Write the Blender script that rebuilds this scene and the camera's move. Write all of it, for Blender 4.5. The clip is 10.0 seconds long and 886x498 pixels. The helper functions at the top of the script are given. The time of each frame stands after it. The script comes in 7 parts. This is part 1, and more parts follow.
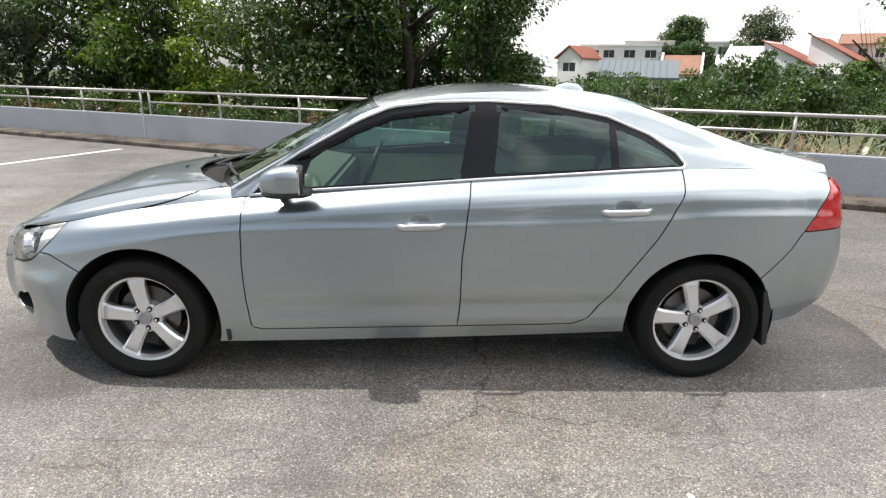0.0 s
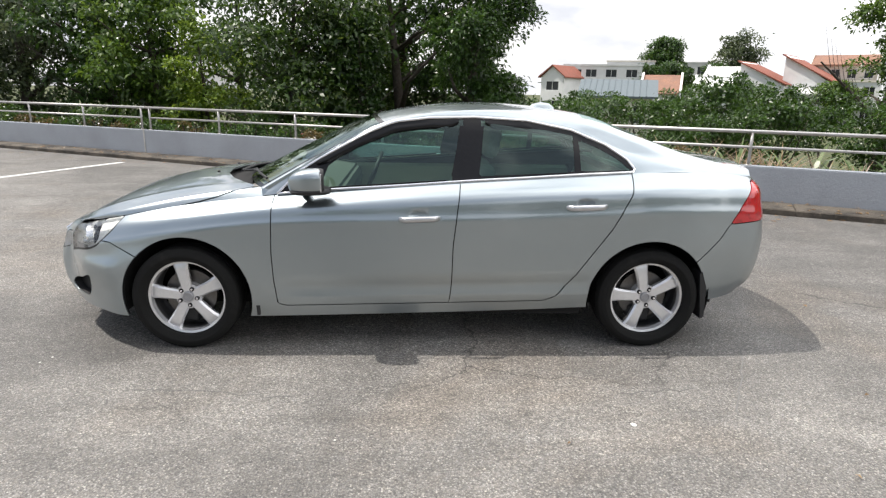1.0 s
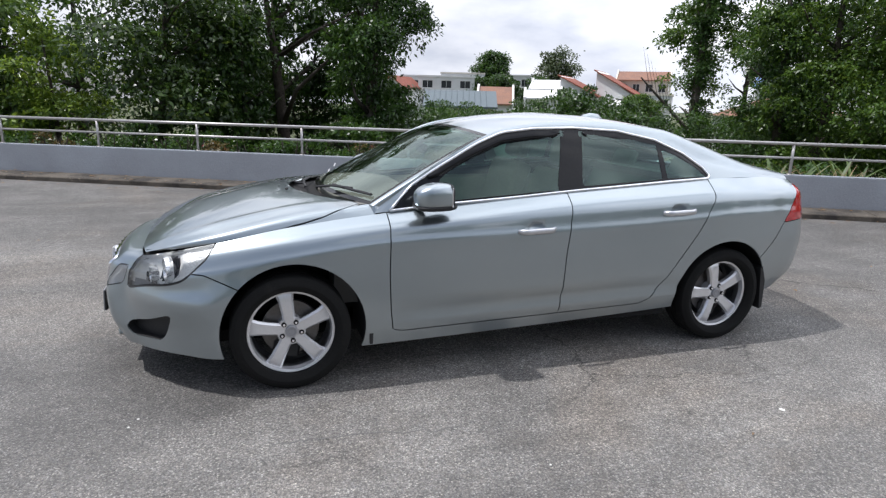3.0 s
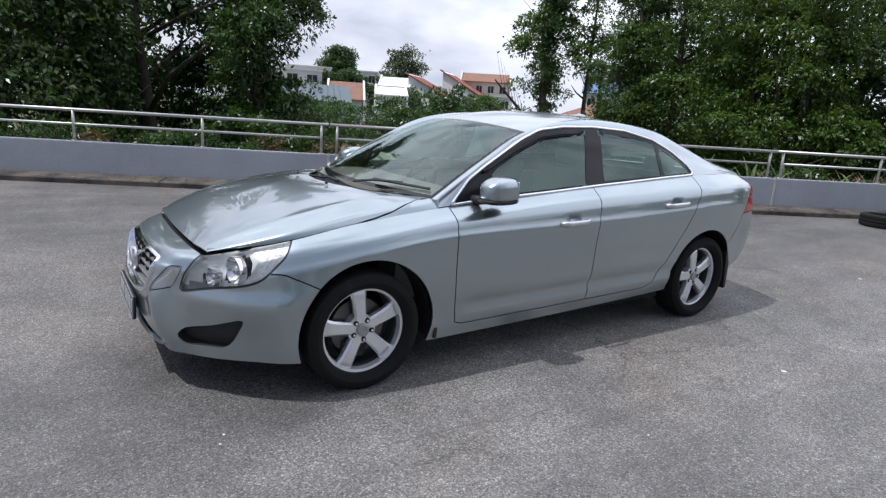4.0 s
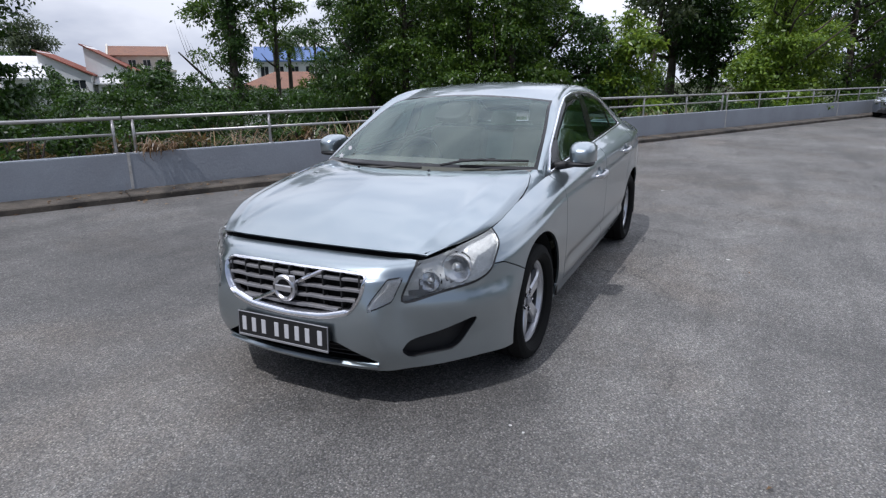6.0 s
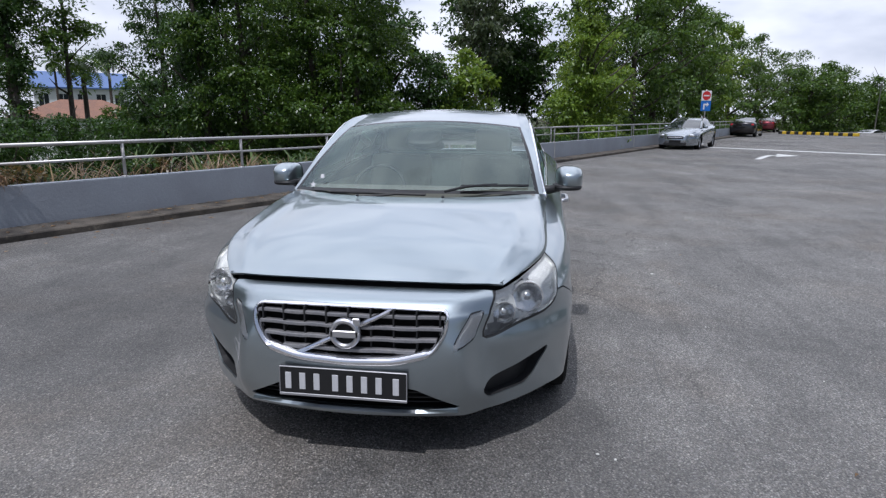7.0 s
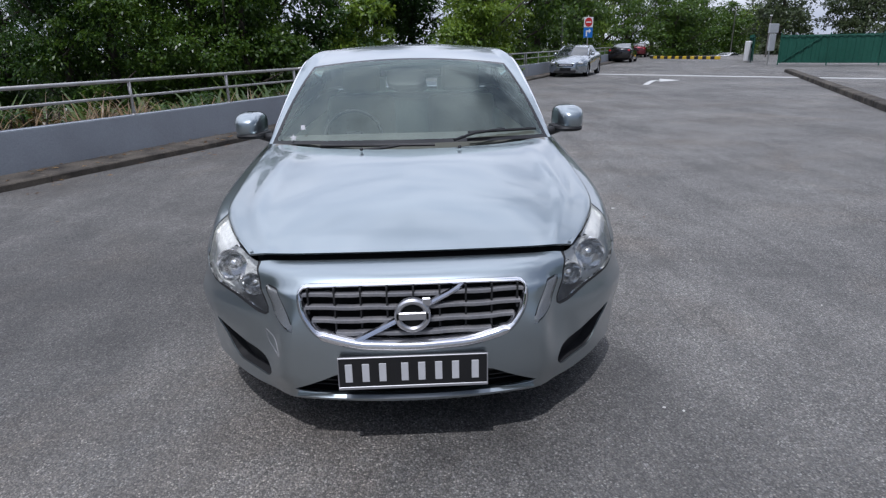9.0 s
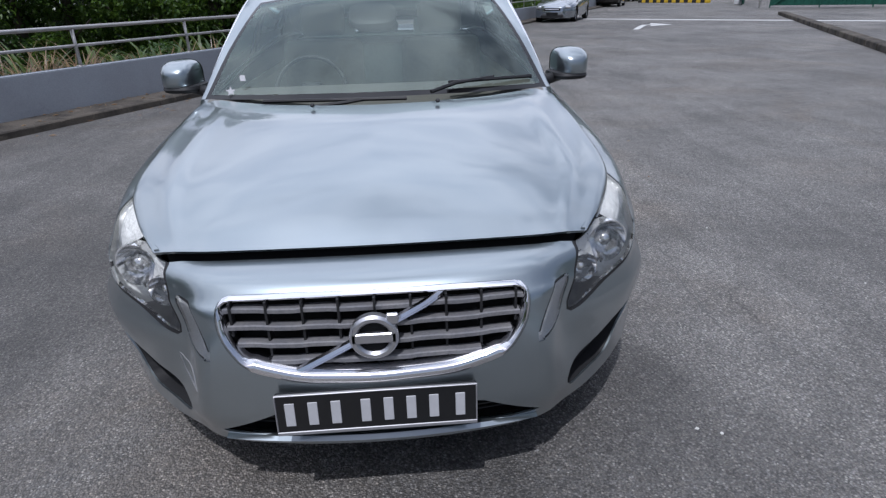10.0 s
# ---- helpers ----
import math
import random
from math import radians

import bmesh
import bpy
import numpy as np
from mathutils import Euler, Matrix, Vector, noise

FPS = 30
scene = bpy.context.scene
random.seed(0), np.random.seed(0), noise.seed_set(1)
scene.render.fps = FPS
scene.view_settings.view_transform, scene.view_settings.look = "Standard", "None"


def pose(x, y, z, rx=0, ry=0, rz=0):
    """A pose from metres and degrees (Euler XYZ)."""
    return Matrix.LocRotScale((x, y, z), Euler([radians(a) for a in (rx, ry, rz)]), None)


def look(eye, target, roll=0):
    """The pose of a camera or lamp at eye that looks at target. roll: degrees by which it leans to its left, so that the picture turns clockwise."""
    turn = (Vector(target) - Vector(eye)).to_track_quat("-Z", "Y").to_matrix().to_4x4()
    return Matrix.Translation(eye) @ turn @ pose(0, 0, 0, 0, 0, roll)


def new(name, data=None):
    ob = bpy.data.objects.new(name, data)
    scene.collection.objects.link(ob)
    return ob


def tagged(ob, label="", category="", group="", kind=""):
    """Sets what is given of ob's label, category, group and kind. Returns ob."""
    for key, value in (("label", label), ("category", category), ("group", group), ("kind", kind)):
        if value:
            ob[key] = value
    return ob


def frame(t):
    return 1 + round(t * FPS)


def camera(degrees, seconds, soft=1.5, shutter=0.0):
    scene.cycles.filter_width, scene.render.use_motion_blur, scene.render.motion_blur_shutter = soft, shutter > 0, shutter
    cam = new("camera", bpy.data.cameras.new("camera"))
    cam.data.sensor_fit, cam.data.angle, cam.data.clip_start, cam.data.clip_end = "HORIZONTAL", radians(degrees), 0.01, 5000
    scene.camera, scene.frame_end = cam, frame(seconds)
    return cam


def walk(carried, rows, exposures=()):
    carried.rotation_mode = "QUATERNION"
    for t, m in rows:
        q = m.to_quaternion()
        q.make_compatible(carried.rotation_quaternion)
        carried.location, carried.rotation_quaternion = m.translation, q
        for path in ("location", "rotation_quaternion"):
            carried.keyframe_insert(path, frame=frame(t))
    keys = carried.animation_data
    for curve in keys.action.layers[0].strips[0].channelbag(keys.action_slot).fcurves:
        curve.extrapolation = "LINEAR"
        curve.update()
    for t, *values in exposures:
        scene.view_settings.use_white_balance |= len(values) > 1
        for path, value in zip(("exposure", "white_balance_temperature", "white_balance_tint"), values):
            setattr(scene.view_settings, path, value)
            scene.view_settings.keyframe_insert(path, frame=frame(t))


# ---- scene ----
cam = camera(73.1, 10.0, 1.3)
PATH = [
    (0, (0.009, -3.651, 1.507), (0.066, -1.734, 0.94), 0.8),
    (0.3, (0.046, -3.911, 1.508), (0.12, -2.015, 0.876), 2.2),
    (0.5, (0.015, -4.065, 1.499), (0.054, -2.14, 0.958), 0.8),
    (1, (-0.06, -4.29, 1.527), (0.045, -2.36, 1.014), 1.1),
    (1.4, (-0.079, -4.307, 1.538), (-0.01, -2.385, 0.988), 1.7),
    (1.5, (-0.071, -4.32, 1.527), (0.001, -2.432, 0.869), 0.1),
    (2, (-0.424, -4.285, 1.465), (-0.147, -2.374, 0.944), 0.6),
    (2.5, (-0.971, -4.126, 1.453), (-0.48, -2.311, 0.771), 0.5),
    (3, (-1.597, -3.9, 1.496), (-0.97, -2.061, 1.024), 1.6),
    (3.2, (-1.814, -3.842, 1.474), (-1.088, -2.027, 1.048), 3.1),
    (4.3, (-2.98, -3.252, 1.439), (-1.79, -1.724, 0.937), 5.2),
    (4.5, (-3.176, -3.114, 1.45), (-1.927, -1.643, 0.922), 7.0),
    (5, (-3.64, -2.7, 1.453), (-2.219, -1.405, 0.902), 4.7),
    (5.5, (-4.048, -2.301, 1.483), (-2.415, -1.273, 0.955), 4.7),
    (5.7, (-4.174, -2.107, 1.475), (-2.501, -1.14, 0.959), 2.1),
    (6.8, (-4.478, -0.927, 1.399), (-2.588, -0.502, 0.899), -0.8),
    (7, (-4.475, -0.716, 1.4), (-2.546, -0.421, 0.965), 0.1),
    (7.5, (-4.5, -0.326, 1.432), (-2.587, -0.111, 0.89), -2.2),
    (8, (-4.43, -0.118, 1.427), (-2.513, -0.176, 0.858), -1.7),
    (8.5, (-4.284, -0.054, 1.438), (-2.374, -0.079, 0.845), -1.1),
    (9, (-4.211, -0.03, 1.441), (-2.32, -0.106, 0.795), -1.1),
    (9.5, (-4.057, -0.016, 1.41), (-2.182, -0.162, 0.727), -2.3),
    (10, (-3.642, -0.094, 1.36), (-1.81, -0.21, 0.566), -1.6),
]
# the clip's own exposure and white balance
EXPOSURES = [(0, 0.40, 6700, 11), (1.5, 0.24, 6600, 11), (2.5, 0.02, 6550, 12), (3.0, -0.08, 6100, 13), (4.5, -0.37, 5880, 14), (7.0, -0.62, 5780, 14), (8.5, -0.67, 5750, 14), (10.0, -0.78, 5680, 15)]
walk(cam, [(t, look(eye, target, roll)) for t, eye, target, roll in PATH], EXPOSURES)

# ---- world, sun ----
SUN_DIR = Vector((-0.47, 0.12, 0.95)).normalized()
world = bpy.data.worlds.new("sky")
scene.world = world
world.use_nodes = True
wn, wl = world.node_tree.nodes, world.node_tree.links
wn.clear()
w_out = wn.new("ShaderNodeOutputWorld")
w_bg = wn.new("ShaderNodeBackground")
w_sky = wn.new("ShaderNodeTexSky")
w_sky.sky_type = "NISHITA"
w_sky.sun_disc = False
w_sky.sun_elevation = math.asin(SUN_DIR.z)
w_sky.sun_rotation = math.atan2(SUN_DIR.x, SUN_DIR.y)
w_sky.air_density, w_sky.dust_density, w_sky.ozone_density = 1.0, 2.0, 1.0
# broken white cloud over the blue
w_tc = wn.new("ShaderNodeTexCoord")
w_map = wn.new("ShaderNodeMapping")
w_map.inputs["Scale"].default_value = (1.0, 1.0, 2.6)
w_noise = wn.new("ShaderNodeTexNoise")
w_noise.inputs["Scale"].default_value = 2.3
w_noise.inputs["Detail"].default_value = 9.0
w_noise.inputs["Roughness"].default_value = 0.58
w_ramp = wn.new("ShaderNodeValToRGB")
w_ramp.color_ramp.elements[0].position, w_ramp.color_ramp.elements[0].color = 0.43, (0.24, 0.24, 0.24, 1)
w_ramp.color_ramp.elements[1].position, w_ramp.color_ramp.elements[1].color = 0.58, (1, 1, 1, 1)
w_mix = wn.new("ShaderNodeMix")
w_mix.data_type = "RGBA"
# the clouds' own bright crests and grey bellies
w_bell = wn.new("ShaderNodeTexNoise")
w_bell.inputs["Scale"].default_value, w_bell.inputs["Detail"].default_value = 5.0, 7.0
w_shade = wn.new("ShaderNodeValToRGB")
w_shade.color_ramp.elements[0].position, w_shade.color_ramp.elements[0].color = 0.36, (0.64, 0.67, 0.73, 1)
w_shade.color_ramp.elements[1].position, w_shade.color_ramp.elements[1].color = 0.62, (1, 1, 1, 1)
w_gain = wn.new("ShaderNodeVectorMath")
w_gain.operation = "SCALE"
# cloud gain weighted by direction for the car's light: brightest overhead and down the car park, greyer over the houses
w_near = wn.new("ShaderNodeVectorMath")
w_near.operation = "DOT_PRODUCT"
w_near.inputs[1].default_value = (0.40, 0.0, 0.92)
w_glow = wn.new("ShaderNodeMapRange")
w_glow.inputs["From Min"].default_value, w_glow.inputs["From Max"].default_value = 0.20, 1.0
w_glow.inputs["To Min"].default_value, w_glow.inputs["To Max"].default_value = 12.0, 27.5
wl.new(w_map.outputs["Vector"], w_bell.inputs["Vector"])
wl.new(w_bell.outputs["Fac"], w_shade.inputs["Fac"])
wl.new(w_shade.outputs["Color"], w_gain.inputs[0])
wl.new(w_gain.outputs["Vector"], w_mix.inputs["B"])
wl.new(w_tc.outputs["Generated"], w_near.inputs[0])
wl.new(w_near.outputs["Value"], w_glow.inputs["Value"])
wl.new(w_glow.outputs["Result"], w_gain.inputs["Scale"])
wl.new(w_tc.outputs["Generated"], w_map.inputs["Vector"])
wl.new(w_map.outputs["Vector"], w_noise.inputs["Vector"])
# cloud cover weighted towards the trees; unseen sky behind the walker thinned for the car's reflections
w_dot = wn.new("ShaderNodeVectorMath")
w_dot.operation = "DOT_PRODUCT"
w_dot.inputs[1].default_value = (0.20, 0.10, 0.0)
w_sum = wn.new("ShaderNodeMath")
w_sum.operation = "ADD"
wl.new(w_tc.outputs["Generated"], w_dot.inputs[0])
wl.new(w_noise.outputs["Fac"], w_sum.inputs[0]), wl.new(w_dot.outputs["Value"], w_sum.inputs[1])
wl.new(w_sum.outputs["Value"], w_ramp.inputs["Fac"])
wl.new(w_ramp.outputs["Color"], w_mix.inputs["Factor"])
wl.new(w_sky.outputs["Color"], w_mix.inputs["A"])
wl.new(w_mix.outputs["Result"], w_bg.inputs["Color"])
w_bg.inputs["Strength"].default_value = 0.09
wl.new(w_bg.outputs["Background"], w_out.inputs["Surface"])

sun = new("sun", bpy.data.lights.new("sun", "SUN"))
sun.data.energy, sun.data.angle, sun.data.color = 3.85, radians(0.6), (1.0, 0.96, 0.9)
sun.matrix_world = look(SUN_DIR * 50, (0, 0, 0))

# ---- materials ----
def mat(name, base=(0.5, 0.5, 0.5), rough=0.5, metal=0.0, spots=None, grain=None, bump=None, coat=0.0, spec=0.5, coord="Object", coat_ior=1.5):
    """A principled material. spots: (scale, colour, share, softness) of a blotched second colour; grain: (scale, amount) of fine value
    variation; bump: (scale, metres)."""
    m = bpy.data.materials.new(name)
    m.use_nodes = True
    nt = m.node_tree
    n, l = nt.nodes, nt.links
    p = n["Principled BSDF"]
    p.inputs["Roughness"].default_value, p.inputs["Metallic"].default_value = rough, metal
    p.inputs["Coat Weight"].default_value = coat
    p.inputs["Coat Roughness"].default_value = 0.025
    p.inputs["Coat IOR"].default_value = coat_ior
    p.inputs["Specular IOR Level"].default_value = spec
    p.inputs["Base Color"].default_value = (*base, 1)
    tc = n.new("ShaderNodeTexCoord")
    col = None

    def tex(scale, detail=4.0, rough_=0.6):
        t = n.new("ShaderNodeTexNoise")
        t.inputs["Scale"].default_value, t.inputs["Detail"].default_value, t.inputs["Roughness"].default_value = scale, detail, rough_
        l.new(tc.outputs[coord], t.inputs["Vector"])
        return t.outputs["Fac"]

    def blend(fac, a, b):
        x = n.new("ShaderNodeMix")
        x.data_type = "RGBA"
        l.new(fac, x.inputs["Factor"])
        for sock, v in (("A", a), ("B", b)):
            if isinstance(v, tuple):
                x.inputs[sock].default_value = (*v, 1)
            else:
                l.new(v, x.inputs[sock])
        return x.outputs["Result"]

    def ramp(fac, lo, hi, a=0.0, b=1.0):
        r = n.new("ShaderNodeMapRange")
        r.inputs["From Min"].default_value, r.inputs["From Max"].default_value = lo, hi
        r.inputs["To Min"].default_value, r.inputs["To Max"].default_value = a, b
        l.new(fac, r.inputs["Value"])
        return r.outputs["Result"]

    col = base
    for sc, c2, share, soft in spots or ():
        col = blend(ramp(tex(sc), 1 - share - soft, 1 - share + soft), col, c2)
    if grain:
        h = n.new("ShaderNodeHueSaturation")
        if isinstance(col, tuple):
            h.inputs["Color"].default_value = (*col, 1)
        else:
            l.new(col, h.inputs["Color"])
        l.new(ramp(tex(grain[0], 3.0, 0.7), 0.25, 0.75, 1 - grain[1], 1 + grain[1]), h.inputs["Value"])
        col = h.outputs["Color"]
    if not isinstance(col, tuple):
        l.new(col, p.inputs["Base Color"])
    if bump:
        b = n.new("ShaderNodeBump")
        b.inputs["Strength"].default_value = 1.0
        b.inputs["Distance"].default_value = bump[1]
        l.new(tex(bump[0], 4.0, 0.65), b.inputs["Height"])
        l.new(b.outputs["Normal"], p.inputs["Normal"])
    return m


def glass(name, tint, clear=0.75, rough=0.0, gloss=(1.0, 1.0, 1.0), ior=1.6):
    """A thin pane: clear tinted body under a fresnel gloss."""
    m = bpy.data.materials.new(name)
    m.use_nodes = True
    n, l = m.node_tree.nodes, m.node_tree.links
    n.clear()
    out, mixs = n.new("ShaderNodeOutputMaterial"), n.new("ShaderNodeMixShader")
    tr, gl, fr = n.new("ShaderNodeBsdfTransparent"), n.new("ShaderNodeBsdfGlossy"), n.new("ShaderNodeFresnel")
    tr.inputs["Color"].default_value = (*[c * clear for c in tint], 1)
    gl.inputs["Roughness"].default_value = rough
    gl.inputs["Color"].default_value = (*gloss, 1)
    fr.inputs["IOR"].default_value = ior
    l.new(fr.outputs["Fac"], mixs.inputs["Fac"])
    l.new(tr.outputs["BSDF"], mixs.inputs[1]), l.new(gl.outputs["BSDF"], mixs.inputs[2])
    l.new(mixs.outputs["Shader"], out.inputs["Surface"])
    return m


def leaf_mat(name, a, b, dead=None):
    """Leaves: green that differs from leaf to leaf, a waxy sheen and light through the blade."""
    m = bpy.data.materials.new(name)
    m.use_nodes = True
    n, l = m.node_tree.nodes, m.node_tree.links
    p = n["Principled BSDF"]
    p.inputs["Roughness"].default_value = 0.34
    geo = n.new("ShaderNodeNewGeometry")
    r = n.new("ShaderNodeValToRGB")
    r.color_ramp.elements[0].color, r.color_ramp.elements[1].color = (*a, 1), (*b, 1)
    if dead:
        e = r.color_ramp.elements.new(0.97)
        e.color = (*b, 1)
        r.color_ramp.elements[2].color = (*dead, 1)
    l.new(geo.outputs["Random Per Island"], r.inputs["Fac"])
    l.new(r.outputs["Color"], p.inputs["Base Color"])
    t, mx, out = n.new("ShaderNodeBsdfTranslucent"), n.new("ShaderNodeMixShader"), n["Material Output"]
    mx.inputs["Fac"].default_value = 0.34
    g = n.new("ShaderNodeHueSaturation")
    g.inputs["Value"].default_value = 1.6
    g.inputs["Hue"].default_value = 0.48
    l.new(r.outputs["Color"], g.inputs["Color"])
    l.new(g.outputs["Color"], t.inputs["Color"])
    l.new(p.outputs["BSDF"], mx.inputs[1]), l.new(t.outputs["BSDF"], mx.inputs[2])
    l.new(mx.outputs["Shader"], out.inputs["Surface"])
    return m


def asphalt(name):
    """Worn chip-seal asphalt: stones of many greys in a darker binder, over broad stains and paler traffic-worn areas."""
    m = bpy.data.materials.new(name)
    m.use_nodes = True
    n, l = m.node_tree.nodes, m.node_tree.links
    p = n["Principled BSDF"]
    p.inputs["Roughness"].default_value = 0.62
    p.inputs["Specular IOR Level"].default_value = 0.7
    tc = n.new("ShaderNodeTexCoord")

    def node(kind, **values):
        x = n.new(kind)
        for k, v in values.items():
            x.inputs[k].default_value = v
        return x

    def rng(fac, lo, hi, a, b):
        r = node("ShaderNodeMapRange", **{"From Min": lo, "From Max": hi, "To Min": a, "To Max": b})
        l.new(fac, r.inputs["Value"])
        return r.outputs["Result"]

    def mul(a, b):
        x = n.new("ShaderNodeMath")
        x.operation = "MULTIPLY"
        l.new(a, x.inputs[0]), l.new(b, x.inputs[1])
        return x.outputs[0]

    tone = None
    for scale, detail, lo, hi, a, b in ((0.11, 3.0, 0.38, 0.62, 0.80, 1.10), (0.33, 5.0, 0.36, 0.62, 0.60, 1.16), (1.7, 6.0, 0.35, 0.65, 0.82, 1.12), (9.0, 4.0, 0.3, 0.7, 0.88, 1.1), (45.0, 3.0, 0.3, 0.7, 0.90, 1.1)):
        t = node("ShaderNodeTexNoise", Scale=scale, Detail=detail + 3.0, Roughness=0.70)
        l.new(tc.outputs["Object"], t.inputs["Vector"])
        f = rng(t.outputs["Fac"], lo, hi, a, b)
        tone = f if tone is None else mul(tone, f)
    stones = node("ShaderNodeTexVoronoi", Scale=135.0)
    l.new(tc.outputs["Object"], stones.inputs["Vector"])
    sep = n.new("ShaderNodeSeparateColor")
    l.new(stones.outputs["Color"], sep.inputs["Color"])
    chip = rng(sep.outputs["Red"], 0.0, 1.0, 0.40, 1.60)
    edge = rng(stones.outputs["Distance"], 0.25, 0.62, 1.0, 0.55)
    pale = rng(sep.outputs["Blue"], 0.86, 0.93, 1.0, 1.6)
    tone = mul(mul(mul(tone, chip), edge), pale)
    # long scuffs and tyre-polished lanes along the drive
    lane = n.new("ShaderNodeMapping")
    lane.inputs["Rotation"].default_value, lane.inputs["Scale"].default_value = (0.0, 0.0, 0.35), (0.22, 1.5, 1.0)
    l.new(tc.outputs["Object"], lane.inputs["Vector"])
    scuff = node("ShaderNodeTexNoise", Scale=1.0, Detail=9.0, Roughness=0.70, Distortion=0.6)
    l.new(lane.outputs["Vector"], scuff.inputs["Vector"])
    tone = mul(tone, rng(scuff.outputs["Fac"], 0.36, 0.58, 0.80, 1.13))
    # hairline cracks that come and go
    warp = node("ShaderNodeTexNoise", Scale=2.2, Detail=6.0, Roughness=0.6)
    l.new(tc.outputs["Object"], warp.inputs["Vector"])
    shift = n.new("ShaderNodeVectorMath")
    shift.operation = "MULTIPLY_ADD"
    shift.inputs[1].default_value = (0.55, 0.55, 0.0)
    l.new(warp.outputs["Color"], shift.inputs[0]), l.new(tc.outputs["Object"], shift.inputs[2])
    cells = node("ShaderNodeTexVoronoi", Scale=0.36)
    cells.feature = "DISTANCE_TO_EDGE"
    l.new(shift.outputs["Vector"], cells.inputs["Vector"])
    line = rng(cells.outputs["Distance"], 0.0008, 0.0030, 1.0, 0.0)
    where = node("ShaderNodeTexNoise", Scale=0.5, Detail=3.0)
    l.new(tc.outputs["Object"], where.inputs["Vector"])
    crack = mul(line, rng(where.outputs["Fac"], 0.50, 0.60, 0.0, 0.72))
    tone = mul(tone, rng(crack, 0.0, 1.0, 1.0, 0.0))
    # soft darker patch on the bay beside the car's nose
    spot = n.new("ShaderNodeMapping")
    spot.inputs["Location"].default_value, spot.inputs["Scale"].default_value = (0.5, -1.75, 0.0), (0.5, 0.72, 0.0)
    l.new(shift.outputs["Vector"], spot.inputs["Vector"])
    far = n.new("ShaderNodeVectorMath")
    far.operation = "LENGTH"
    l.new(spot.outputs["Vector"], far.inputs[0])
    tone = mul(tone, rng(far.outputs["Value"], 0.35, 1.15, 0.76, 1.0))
    # broad soft darker stretches between the car and the wall
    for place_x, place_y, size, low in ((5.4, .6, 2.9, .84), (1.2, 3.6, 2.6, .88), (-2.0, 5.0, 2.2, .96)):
        dark_area = n.new("ShaderNodeMapping")
        dark_area.inputs["Location"].default_value, dark_area.inputs["Scale"].default_value = (-place_x / size, -place_y / size, 0.0), (1 / size, 1 / size, 0.0)
        l.new(shift.outputs["Vector"], dark_area.inputs["Vector"])
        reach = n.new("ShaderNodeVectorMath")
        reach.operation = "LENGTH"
        l.new(dark_area.outputs["Vector"], reach.inputs[0])
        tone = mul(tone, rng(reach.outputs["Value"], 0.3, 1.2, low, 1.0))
    mixc = n.new("ShaderNodeMix")
    mixc.data_type = "RGBA"
    mixc.inputs["A"].default_value, mixc.inputs["B"].default_value = (0.252, 0.245, 0.234, 1), (0.276, 0.257, 0.228, 1)
    l.new(sep.outputs["Green"], mixc.inputs["Factor"])
    # rusty brown drifts of washed-in soil
    drift = node("ShaderNodeTexNoise", Scale=0.55, Detail=8.0, Roughness=0.68, Distortion=0.8)
    l.new(tc.outputs["Object"], drift.inputs["Vector"])
    soil = n.new("ShaderNodeMix")
    soil.data_type = "RGBA"
    soil.inputs["B"].default_value = (0.262, 0.218, 0.172, 1)
    l.new(rng(drift.outputs["Fac"], 0.50, 0.66, 0.0, 0.55), soil.inputs["Factor"]), l.new(mixc.outputs["Result"], soil.inputs["A"])
    h = n.new("ShaderNodeHueSaturation")
    l.new(soil.outputs["Result"], h.inputs["Color"]), l.new(tone, h.inputs["Value"])
    l.new(h.outputs["Color"], p.inputs["Base Color"])
    b = node("ShaderNodeBump", Distance=0.008, Strength=1.0)
    l.new(mul(chip, edge), b.inputs["Height"])
    l.new(b.outputs["Normal"], p.inputs["Normal"])
    return m


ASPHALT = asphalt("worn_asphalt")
CONCRETE = mat("painted_concrete", (0.335, 0.36, 0.395), 0.8, spots=[(0.9, (0.27, 0.285, 0.31), 0.4, 0.2), (5, (0.30, 0.29, 0.27), 0.22, 0.1)], grain=(60, 0.1), bump=(25, 0.004))
KERB = mat("stained_kerb", (0.105, 0.090, 0.072), 0.95, spots=[(2.5, (0.032, 0.028, 0.024), 0.47, 0.12), (7, (0.24, 0.205, 0.155), 0.28, 0.1)], grain=(80, 0.3), bump=(30, 0.01))
SEALANT = mat("pale_sealant", (0.50, 0.49, 0.46), 0.7, spots=[(8, (0.3, 0.28, 0.25), 0.35, 0.15)], grain=(60, 0.15))
STEEL = mat("galvanised_pipe", (0.50, 0.49, 0.48), 0.42, 0.75, spots=[(9, (0.42, 0.39, 0.36), 0.4, 0.2)], grain=(120, 0.12))
SOIL = mat("soil_and_grass", (0.05, 0.065, 0.025), 1.0, spots=[(0.4, (0.09, 0.10, 0.03), 0.4, 0.2), (3, (0.06, 0.045, 0.03), 0.35, 0.15)], grain=(20, 0.3), bump=(6, 0.05))
WHITE_LINE = mat("worn_road_paint", (0.62, 0.62, 0.60), 0.8, spots=[(14, (0.30, 0.295, 0.285), 0.36, 0.08)], grain=(150, 0.2), bump=(160, 0.004))
PAINT = mat("silver_green_car_paint", (0.345, 0.396, 0.420), 0.32, 0.93, grain=(900, 0.09), coat=1.0, coat_ior=1.9)
BLACK = mat("black_plastic", (0.018, 0.018, 0.019), 0.55, grain=(300, 0.2), bump=(400, 0.0004))
GLOSS_BLACK = mat("gloss_black_trim", (0.010, 0.010, 0.011), 0.12, grain=(60, 0.2), spec=0.3)
